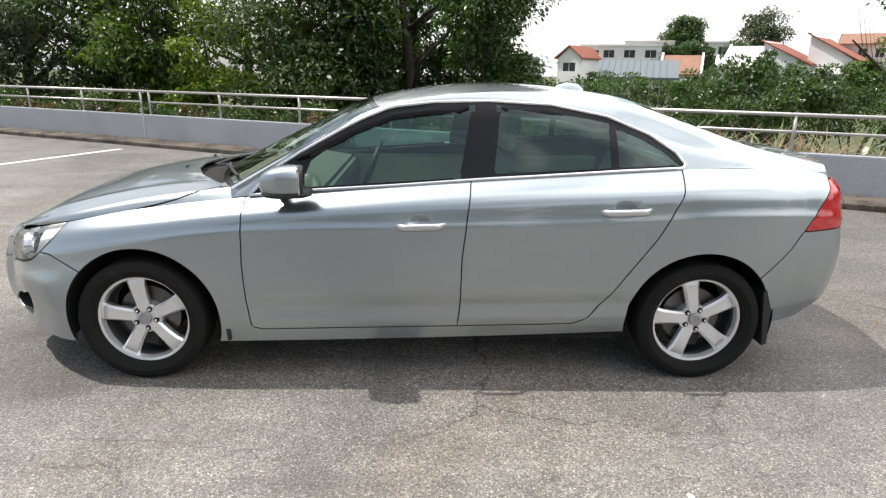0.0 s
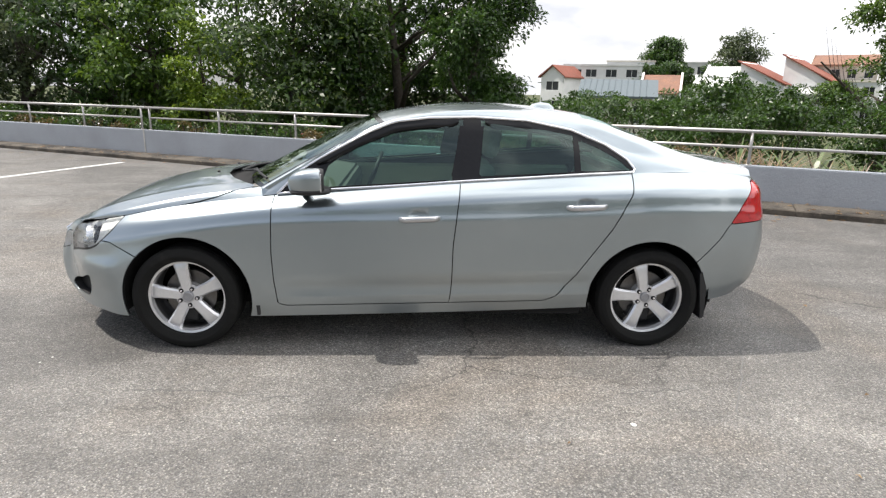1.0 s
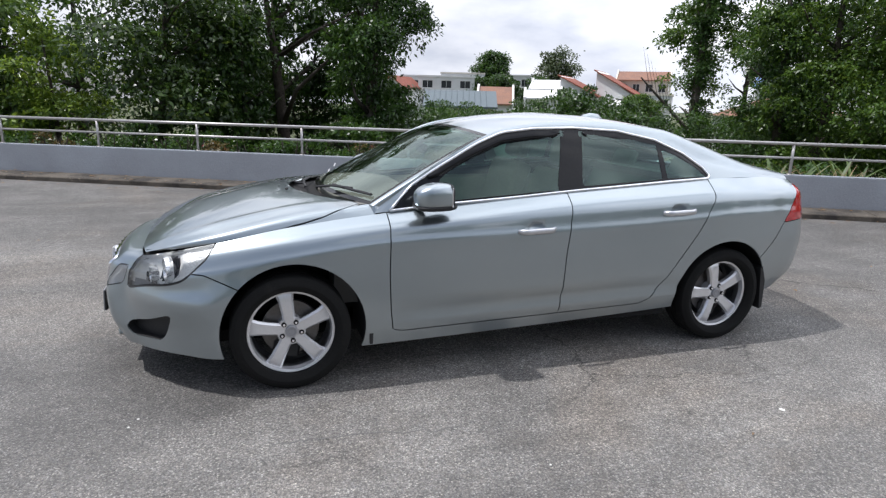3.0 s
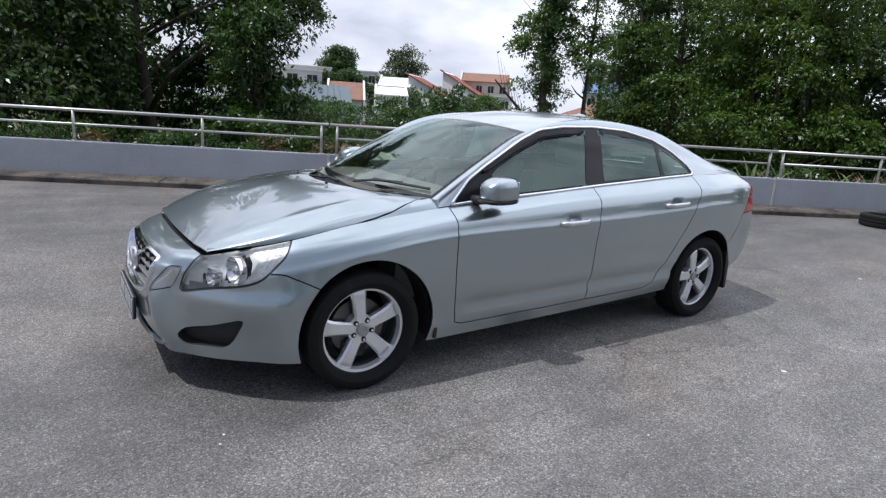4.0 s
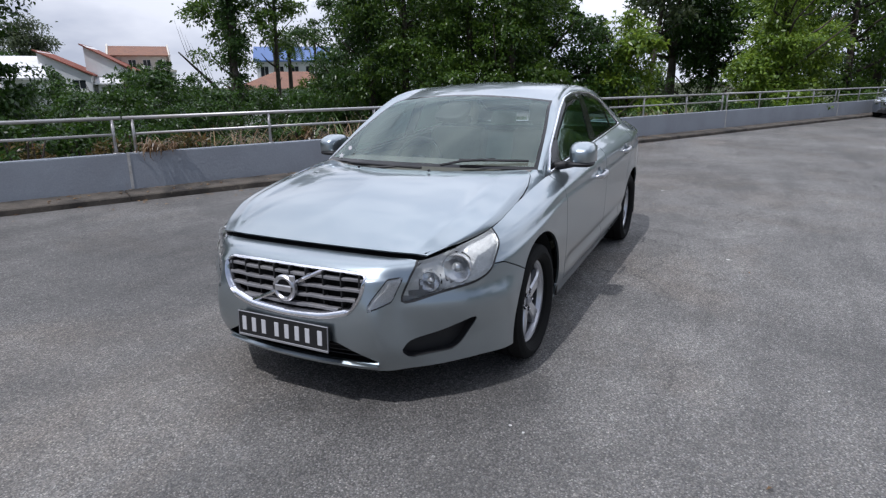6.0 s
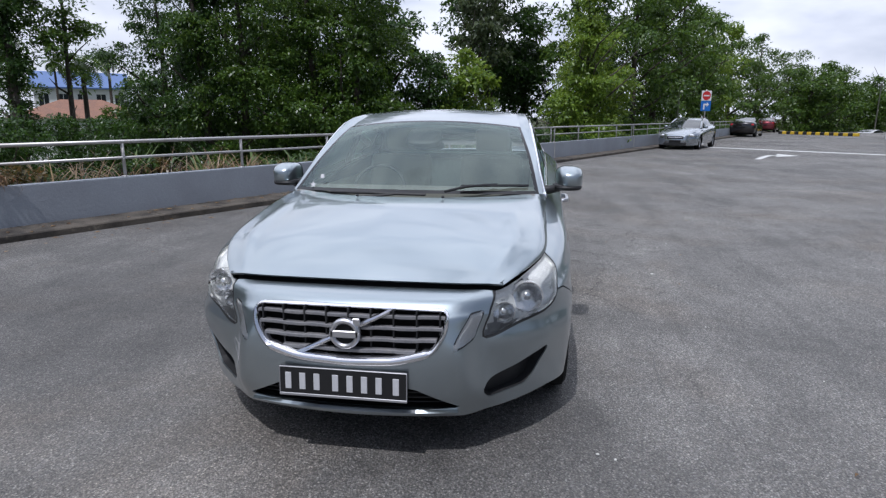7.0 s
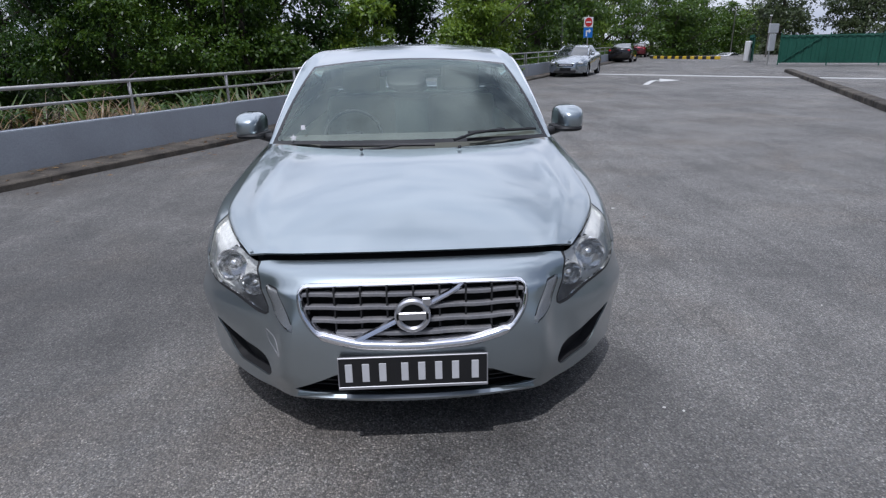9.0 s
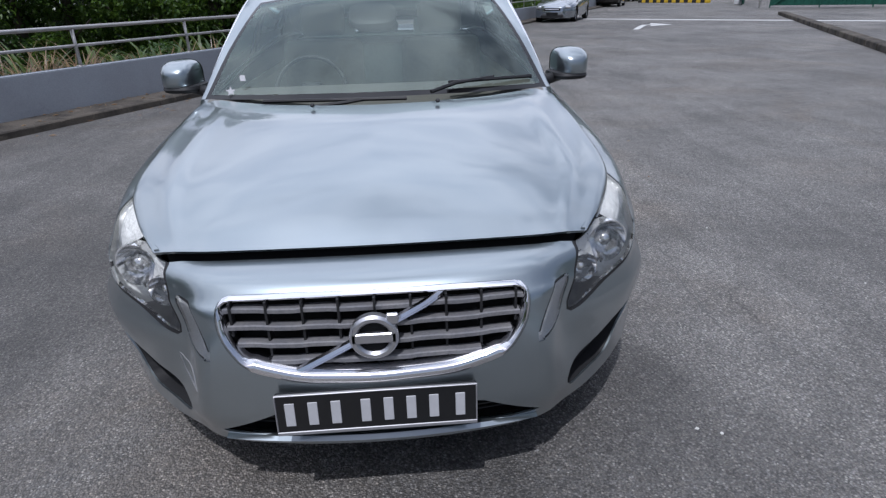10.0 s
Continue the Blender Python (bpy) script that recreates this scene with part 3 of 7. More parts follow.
FRONT_DOOR = [(-.862, .93), (-.872, .60), (-.865, .42), (-.85, .285), (-.80, .272), (.165, .292), (.178, .40), (.182, .65), (.205, .86), (.232, 1.06), (-.2, 1.2), (-.87, 1.05)]
REAR_DOOR = [(.165, .292), (.178, .40), (.182, .65), (.205, .86), (.232, 1.06), (.8, 1.3), (1.24, 1.2), (1.248, 1.06), (1.225, .965), (1.12, .76), (.90, .44), (.81, .335), (.74, .305)]
FRONT_BUMPER = [(-2.6, -.1), (-2.6, .95), (-1.965, .95), (-1.95, .652), (-1.80, .645), (-1.70, .60), (-1.60, .55), (-1.60, -.1)]
REAR_BUMPER = [(2.6, .1), (2.6, .815), (2.02, .802), (1.845, .787), (1.79, .70), (1.70, .60), (1.62, .52), (1.62, .1)]
TAIL_LAMP = rounded([(1.845, .785), (2.02, .80), (2.4, .82), (2.4, 1.02), (2.05, 1.02), (1.995, 1.035)], 0.02)
# in x + |y| and z
HEAD_LAMP = rounded([(-1.672, .521), (-1.63, .60), (-1.57, .665), (-1.51, .715), (-1.30, .80), (-1.10, .83), (-.985, .82), (-.935, .735), (-1.06, .617), (-1.16, .590), (-1.45, .553), (-1.60, .528)], 0.05, 5)
MARKER = rounded([(-1.896, .503), (-1.722, .532), (-1.645, .634), (-1.745, .632), (-1.861, .545)], .010)
GRILLE = rounded([(-.405, .655), (-.2, .662), (.2, .662), (.405, .655), (.40, .57), (.345, .48), (.2, .444), (0, .436), (-.2, .444), (-.345, .48), (-.40, .57)], 0.045, 5)
LOW_GRILLE = rounded([(-.46, .245), (-.27, .345), (.27, .345), (.46, .245), (.3, .232), (-.3, .232)], 0.015)
# in x + |y|: the fog recess
FOG = rounded([(-1.62, .258), (-1.685, .30), (-1.635, .342), (-1.40, .380), (-1.195, .428), (-1.165, .420), (-1.27, .300), (-1.33, .268)], 0.025)


HANDLE_CUPS = [(-.02, .825), (.95, .90)]
BODY = {}


def build_saloon():
    car = thing("saloon_car", "silver-green four-door saloon with the bonnet ajar", "car")
    bm = grid_bm(ring_grid())
    bm.normal_update()
    # outward faces
    probe = min(bm.faces, key=lambda f: (f.calc_center_median() - Vector((.2, -.92, .7))).length)
    if probe.normal.y > 0:
        bmesh.ops.reverse_faces(bm, faces=bm.faces[:])
    liner = bm.copy()
    BODY['tree'] = BVHTree.FromBMesh(bm)

    diag = lambda s: (lambda co: s(co[:, 0] + np.abs(co[:, 1]), co[:, 2]) + np.where(co[:, 0] > -1.5, 5.0, 0.0))
    nose = lambda s: (lambda co: s(co[:, 1], co[:, 2]) + np.where(co[:, 0] > -1.9, 5.0, 0.0))
    fn = {
        "arch_f": arch(-1.372, .318, .372, 0), "arch_r": arch(1.375, .318, .368, 0),
        "front_door": side_xz(FRONT_DOOR), "rear_door": side_xz(REAR_DOOR), "front_bumper": side_xz(FRONT_BUMPER), "rear_bumper": side_xz(REAR_BUMPER),
        "tail_lamp": side_xz(TAIL_LAMP), "headlamp": diag(inside(HEAD_LAMP)), "fog_recess": diag(inside(FOG)),
        "marker": diag(inside(MARKER)), "grille": nose(inside(GRILLE)), "low_grille": nose(inside(LOW_GRILLE)),
    }
    gap = 0.003
    cups = [lambda co, cx=cx, cz=cz: np.hypot((co[:, 0] - cx) / .060, (co[:, 2] - cz) / .040) - 1 + np.where(co[:, 1] > -.5, 5.0, 0.0) for cx, cz in HANDLE_CUPS]
    for f_ in cups:
        for lev in (0.0, -.2, -.45, -.75):
            cut(bm, f_, lev)
        co = np.array([vx.co[:] for vx in bm.verts])
        e_ = np.clip(-f_(co), 0, 1)
        for vx, d_ in zip(bm.verts, e_):
            if d_ > 0:
                vx.co.y += .020 * (1 - (1 - d_) ** 2)
    for k in ("arch_f", "arch_r"):
        cut(bm, fn[k]), cut(liner, fn[k])
    for k in ("front_bumper", "rear_bumper", "front_door", "rear_door", "tail_lamp", "headlamp", "fog_recess", "marker", "grille", "low_grille"):
        cut(bm, fn[k])
        if k in ("grille", "low_grille", "fog_recess", "headlamp"):
            cut(liner, fn[k], 0.01)
        if k not in ("fog_recess", "low_grille"):
            cut(bm, fn[k], gap)
            if k == "headlamp":
                cut(bm, fn[k], .006), cut(bm, fn[k], -.006)
            cut(bm, fn[k], -gap)
    c = centres(bm)
    v = {k: f(c) for k, f in fn.items()}
    out = (v["arch_f"] < 0) | (v["arch_r"] < 0)
    split = lambda k: np.abs(v[k]) < gap
    hole = out | (v["fog_recess"] < 0) | (v["low_grille"] < 0) | (v["grille"] < gap)
    panels = {}
    for k in ("tail_lamp", "headlamp", "marker"):
        w_ = .006 if k == "headlamp" else gap
        panels[k] = ~out & (v[k] < -w_)
        hole |= v[k] < w_
    for k in ("front_door", "rear_door"):
        panels[k] = ~hole & (v[k] < -gap) & ~(split("rear_door") | split("front_door"))
        hole |= v[k] < gap
    for k in ("front_bumper", "rear_bumper"):
        panels[k] = ~hole & (v[k] < -gap)
        hole |= v[k] < gap
    panels["front_wing"] = ~hole & (c[:, 0] < 0) & (c[:, 0] < -.5) & (c[:, 2] > .285)
    panels["sill"] = ~hole & (np.abs(c[:, 0]) < 1.4) & ~panels["front_wing"] & (c[:, 2] < .34)
    panels["rear_wing"] = ~hole & ~panels["front_wing"] & ~panels["sill"] & (c[:, 0] > 0)
    panels["sill"] |= ~hole & ~panels["front_wing"] & ~panels["rear_wing"]

    made = {}
    for k, w_ in (("headlamp", .006), ("marker", gap)):
        sub = take(bm, ~out & (np.abs(v[k]) <= w_))
        other = flipped(sub.copy())
        for s_ in (sub, other):
            s_.normal_update()
            for vx in s_.verts:
                vx.co -= vx.normal * .0015
            part("lamp_seal", s_, BLACK, car, "black rubber lamp seal", smooth=True)
    for k in ("front_door", "rear_door", "front_wing", "rear_wing", "sill"):
        sub = take(bm, panels[k])
        other = flipped(sub.copy())
        other.normal_update()
        made[k] = part(k, flanged(sub, weld=True), PAINT, car, smooth=True, sharp=50)
        made[k + "_far"] = part(k, flanged(other, weld=True), PAINT, car, smooth=True, sharp=50)
    for k in ("front_bumper", "rear_bumper"):
        made[k] = part(k, flanged(take(bm, panels[k]), 0.006, True), PAINT, car, smooth=True, sharp=50)
    for k, m_, lab in (("tail_lamp", TAIL_RED, "red tail lamp lens"), ("headlamp", GLASS_LAMP, "clear headlamp lens"), ("marker", GLASS_LAMP, "clear side marker lens")):
        sub = take(bm, panels[k])
        other = flipped(sub.copy())
        for s_ in (sub, other):
            s_.normal_update()
            lens = part(k, flanged(s_, 0.01), m_, car, lab, smooth=True, sharp=60)
            made.setdefault(k + "s", []).append(lens)
    # added inner skin; its near-black colour stands in for shade behind the shut lines
    c = centres(liner)
    keep = np.ones(len(c), bool)
    for k in ("arch_f", "arch_r"):
        keep &= fn[k](c) > 0
    for k in ("grille", "low_grille", "fog_recess", "headlamp"):
        keep &= fn[k](c) > 0.01
    inner = take(liner, keep)
    inner.normal_update()
    for vx in inner.verts:
        vx.co -= vx.normal * 0.02
    mirrored(inner)
    part("shut_line_backing", inner, VOID, car)
    bm.free(), liner.free()

    # upper body
    up = loft([U_BELT, U_DRIP, U_GLASS, U_MIDDLE], 14, (10, 6, 14))
    na, nb = up.shape[:2]
    kcol = 14
    # the roof and the screens lie level across the middle
    for i in range(na):
        for j in range(16, nb):
            s = (j - 16) / (nb - 1 - 16)
            a, b = up[i, 16], up[i, nb - 1]
            e = 1 - (1 - s) ** 2
            up[i, j] = (a[0] + (b[0] - a[0]) * e, a[1] + (b[1] - a[1]) * s, a[2] + (b[2] - a[2]) * e)
    # thin black border down the screen's sides
    up[: 2 * kcol + 1, 17] = up[: 2 * kcol + 1, 16] + .4 * (up[: 2 * kcol + 1, 17] - up[: 2 * kcol + 1, 16])
    def zone(i0, i1, j0, j1):
        return up[i0 : i1 + 1, j0 : j1 + 1]
    def put(name, g, m_, depth=0.01, label="", both=True):
        b_ = grid_bm(g)
        b_.normal_update()
        ref = sum((f.normal for f in b_.faces), Vector())
        if ref.z < 0:
            bmesh.ops.reverse_faces(b_, faces=b_.faces[:])
            b_.normal_update()
        return part(name, flanged(b_, depth, both), m_, car, label, smooth=True, sharp=50)
    put("windscreen", zone(1, 2 * kcol - 1, 17, nb - 1), GLASS_FRONT, 0.0, "clear windscreen")
    put("windscreen_border", zone(0, 1, 16, nb - 1), GLOSS_BLACK, 0.0)
    for s_ in (1, -1):
        put("windscreen_border", zone(1, 2 * kcol - 1, 16, 17) * np.array((1, s_, 1)), GLOSS_BLACK, 0.0, both=False)
    put("windscreen_border", zone(2 * kcol - 1, 2 * kcol, 16, nb - 1), GLOSS_BLACK, 0.0)
    lining = zone(2 * kcol, 4 * kcol, 16, nb - 1).copy()
    lining[..., 2] -= 0.03
    put("headliner", lining, TRIM, 0.0, "pale fabric headliner")
    BODY["screen"] = zone(0, 2 * kcol, 16, nb - 1)
    put("roof", zone(2 * kcol, 4 * kcol, 16, nb - 1), PAINT, 0.0)
    put("rear_window", zone(4 * kcol, 6 * kcol, 16, nb - 1), GLASS_SIDE, 0.004)
    put("boot_lid", zone(6 * kcol, 7 * kcol, 16, nb - 1), PAINT, 0.0)
    for s_ in (1, -1):
        put("roof_rail", zone(0, na - 1, 10, 16) * np.array((1, s_, 1)), PAINT, 0.0, both=False)
    # side glass and pillars
    b_ = grid_bm(zone(0, na - 1, 0, 10))
    b_.normal_update()
    if sum((f.normal for f in b_.faces), Vector()).y > 0:
        bmesh.ops.reverse_faces(b_, faces=b_.faces[:])
    BODY["side"], BODY["belt"], BODY["drip"] = BVHTree.FromBMesh(b_), up[:, 0], up[:, 10]
    # the wing runs up into the foot of the screen pillar
    foot = [(-.93, -.785, .9075)] + [tuple(p) for p in up[0, : 17]]
    for s_ in (1, -1):
        fb = bmesh.new()
        vs = [fb.verts.new((x, y * s_, z)) for x, y, z in foot]
        for a, b in zip(vs[1:], vs[2:]):
            fb.faces.new((vs[0], a, b) if s_ > 0 else (vs[0], b, a))
        fb.normal_update()
        if sum((f.normal for f in fb.faces), Vector()).z < 0:
            bmesh.ops.reverse_faces(fb, faces=fb.faces[:])
        part("pillar_foot", fb, PAINT, car, smooth=True)
    panes = {"front_side_window": FRONT_PANE, "rear_side_window": REAR_PANE, "quarter_window": QUARTER_PANE}
    sf = {k: side_xz(p) for k, p in panes.items()}
    dlo = side_xz(DAYLIGHT)
    cut(b_, dlo)
    for k in sf:
        cut(b_, sf[k])
    c = centres(b_)
    d = dlo(c)
    glassy = {k: sf[k](c) < 0 for k in sf}
    rest = d < 0
    for k in sf:
        rest &= ~glassy[k]
        for side in (0, 1):
            sub = take(b_, glassy[k])
            if side:
                flipped(sub)
            for vx in sub.verts:
                vx.co.y *= 0.997
            part(k, sub, GLASS_SIDE, car, "tinted side window", smooth=True)
    for name, mask, m_ in (("pillar_trim", rest, GLOSS_BLACK), ("quarter_panel_top", d > 0, PAINT)):
        for side in (0, 1):
            sub = take(b_, mask)
            if side:
                flipped(sub)
            sub.normal_update()
            for piece in pieces(sub):
                if m_ is PAINT and min(v.co.x for v in piece.verts) > -.8 and max(v.co.x for v in piece.verts) < 1.0:
                    piece.free()
                    continue
                part(name, flanged(piece, 0.008), m_, car, smooth=True, sharp=50)
            sub.free()
    b_.free()
    return car, made


DAYLIGHT = [(-.845, .93), (-.68, 1.085), (-.50, 1.19), (-.36, 1.258), (-.16, 1.338), (.04, 1.362), (.31, 1.37), (.62, 1.356), (.89, 1.305), (1.10, 1.222), (1.225, 1.14), (1.262, 1.09),
            (1.255, 1.082), (.95, 1.066), (.243, 1.018), (-.4, .963)]
FRONT_PANE = [(-.60, .965), (-.55, 1.09), (-.36, 1.225), (-.16, 1.31), (.03, 1.338), (.226, 1.345), (.200, 1.18), (.168, 1.020)]
REAR_PANE = [(.335, 1.040), (.352, 1.18), (.368, 1.343), (.62, 1.328), (.86, 1.288), (.902, 1.272), (.906, 1.073)]
QUARTER_PANE = [(.944, 1.076), (.936, 1.256), (1.06, 1.208), (1.18, 1.143), (1.240, 1.089)]
TRIM = mat("beige_trim", (0.62, 0.60, 0.53), 0.8, grain=(90, 0.1), bump=(200, 0.001))
TAIL_RED = mat("red_lamp_lens", (0.55, 0.02, 0.025), 0.12, spots=[(30, (0.35, 0.012, 0.015), 0.4, 0.1)], coat=1.0)

saloon, saloon_parts = build_saloon()

LAMP_GREY = mat("lamp_housing", (0.88, 0.89, 0.87), 0.25, 0.10, grain=(25, 0.06), bump=(11, 0.02))
LAMP_BRIGHT = mat("lamp_reflector", (0.93, 0.935, 0.94), 0.08, 0.8, grain=(60, 0.04))
LAMP_WHITE = mat("marker_reflector", (0.86, 0.86, 0.85), 0.35, 0.1, grain=(120, 0.12), bump=(90, 0.003))
SATIN = mat("satin_metal", (0.66, 0.66, 0.68), 0.38, 1.0, grain=(60, 0.05))
LAMP_DARK = mat("grey_lamp_bezel", (0.28, 0.285, 0.29), 0.35, 0.2, grain=(60, 0.1))
SLAT_GREY = mat("grille_slat", (0.20, 0.20, 0.21), 0.42, 0.1, spots=[(14, (0.29, 0.28, 0.27), 0.4, 0.2)], grain=(120, 0.2))
LAMP_FRAME = mat("dull_aluminium", (0.34, 0.34, 0.35), 0.4, 0.4, grain=(60, 0.1))
# darker than the alloy: shade inside the wheel is put into this colour
BARREL = mat("shaded_rim_barrel", (0.12, 0.12, 0.122), 0.5, 0.4, grain=(40, 0.2))
PLATE_BLACK = mat("plate_black", (0.012, 0.012, 0.013), 0.35, grain=(60, 0.1))
PLATE_WHITE = mat("plate_white", (0.55, 0.55, 0.56), 0.5, grain=(40, 0.05))
SEAT = mat("grey_beige_leather", (0.48, 0.46, 0.41), 0.6, grain=(50, 0.1), bump=(120, 0.001))
DASH = mat("dashboard_plastic", (0.17, 0.163, 0.148), 0.7, grain=(200, 0.15), bump=(300, 0.0006))


def nose_x(y, z):
    hit = BODY["tree"].ray_cast(Vector((-4, -abs(y) - 1e-4, z)), Vector((1, 0, 0)))[0]
    return hit.x if hit else -2.2


def bonnet_patch(nu=46, nv=26):
    """The surface from the nose's edge to the windscreen's foot, over the left half."""
    edge = spline(L_EDGE[3:7] + [(-1.12, -.787, .884), (-.93, -.785, .9075)], 12)
    front = spline(L_EDGE[:4], 9, FLIP)[: 27 + 1]
    rear = np.vstack([BODY["screen"][0][::-1], edge[-1]])
    mid = spline([(-2.13, 0, .70), (-2.03, 0, .770), (-1.90, 0, .845), (-1.70, 0, .916), (-1.50, 0, .960), (-1.14, 0, .972)], 10)

    def at(c, s):
        i = s * (len(c) - 1)
        k = min(int(i), len(c) - 2)
        return c[k] + (c[k + 1] - c[k]) * (i - k)

    g = np.zeros((nu + 1, nv + 1, 3))
    for i in range(nu + 1):
        u = i / nu
        for j in range(nv + 1):
            v = j / nv
            lr = lambda w: at(mid, u) * (1 - w) + at(edge, u) * w
            fr = lambda w: at(front, v) * (1 - u) + at(rear, v) * u
            bil = lambda w: (front[0] * (1 - u) + mid[-1] * u) * (1 - w) + (edge[0] * (1 - u) + edge[-1] * u) * w
            p = lr(v) + fr(v) - bil(v)
            w = v**2.6
            q = lr(w) + fr(v) - ((front[0] * (1 - u) + mid[-1] * u) * (1 - w) + (edge[0] * (1 - u) + edge[-1] * u) * w)
            # end curves keep their own height
            k = min(1, u / 0.12, (1 - u) / 0.12)
            p[2] = p[2] * (1 - k) + q[2] * k
            # a soft crease from the lamp to the screen pillar
            c_ = (v - (0.70 + 0.06 * u)) / 0.05
            p[2] += 0.010 * math.exp(-c_ * c_) * math.sin(math.pi * u)
            g[i, j] = p
    return g


HOOD_PLAN = [(-2.30, 0.1), (-2.30, -.5), (-2.16, -.64), (-2.085, -.63), (-1.94, -.73), (-1.84, -.785), (-1.73, -.805), (-1.50, -.79), (-1.30, -.782), (-1.20, -.772), (-1.08, -.745), (-.985, -.69),
             (-1.06, -.60), (-1.20, -.40), (-1.285, -.2), (-1.315, 0), (-1.32, .1)]


def build_bonnet(car):
    g = bonnet_patch()
    bm = grid_bm(g)
    bm.normal_update()
    if sum((f.normal for f in bm.faces), Vector()).z < 0:
        bmesh.ops.reverse_faces(bm, faces=bm.faces[:])
    s = inside(HOOD_PLAN)
    # the shut line closes up towards the hinges
    f = lambda co: s(co[:, 0], co[:, 1]) * (1 + 1.2 * np.clip((co[:, 0] + 1.75) / .35, 0, 1))
    cut(bm, f), cut(bm, f, 0.004), cut(bm, f, -0.004)
    c = centres(bm)
    v = f(c)
    hood = take(bm, v < -0.004)
    behind = (v > 0.004) & (c[:, 1] > -.655) & (c[:, 0] > -1.4)
    wing = take(bm, (v > 0.004) & ~behind & (c[:, 0] > -1.55))
    cowl = take(bm, behind)
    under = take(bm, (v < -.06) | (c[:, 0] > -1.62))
    for vx in hood.verts:
        # standing ajar on its safety catch
        k = max(0.0, min(1.0, (-1.35 - vx.co.x) / 0.75))
        kk = k * k
        side = max(0.0, min(1.0, (abs(vx.co.y) - .55) / .2))
        vx.co.z += 0.023 * kk * (1 - .55 * side) + 0.002
        vx.co.x += 0.008 * kk
    hood.normal_update()
    b = part("bonnet", flanged(hood, 0.009, True), PAINT, car, "silver-green bonnet standing slightly open at its front", smooth=True, sharp=50)
    for side in (0, 1):
        w = wing.copy()
        if side:
            flipped(w)
        w.normal_update()
        part("wing_top", flanged(w, 0.006, weld=True), PAINT, car, smooth=True, sharp=50)
    for vx in cowl.verts:
        vx.co.z -= 0.06 * min(1.0, max(0.0, (-.98 - vx.co.x) / .08) + .35)
    cowl.normal_update()
    part("cowl_panel", flanged(cowl, 0.03, True), BLACK, car, smooth=True)
    # near-black sheet stands in for the shade under the open bonnet
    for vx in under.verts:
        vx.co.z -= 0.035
    mirrored(under)
    part("bonnet_gap_backing", under, VOID, car)
    bm.free(), wing.free()
    for y in (-.235, .235):
        bm = bmesh.new()
        bmesh.ops.create_uvsphere(bm, u_segments=10, v_segments=6, radius=0.009)
        bmesh.ops.transform(bm, matrix=pose(-1.345, y, .978) @ Matrix.Diagonal((1.2, 1.0, .9, 1)), verts=bm.verts[:])
        part("washer_nozzle", bm, BLACK, b, smooth=True)


def lathe(bm, prof, seg=48, m=None):
    """Turns a profile of (radius, along) about the y axis."""
    rings = []
    for r, y in prof:
        rings.append([bm.verts.new((r * math.cos(a), y, r * math.sin(a))) for a in (2 * math.pi * k / seg for k in range(seg))])
    fs = []
    for a, b in zip(rings, rings[1:]):
        for k in range(seg):
            fs.append(bm.faces.new((a[k], b[k], b[(k + 1) % seg], a[(k + 1) % seg])))
    if m is not None:
        bmesh.ops.transform(bm, matrix=m, verts=[v for r in rings for v in r])
    return fs


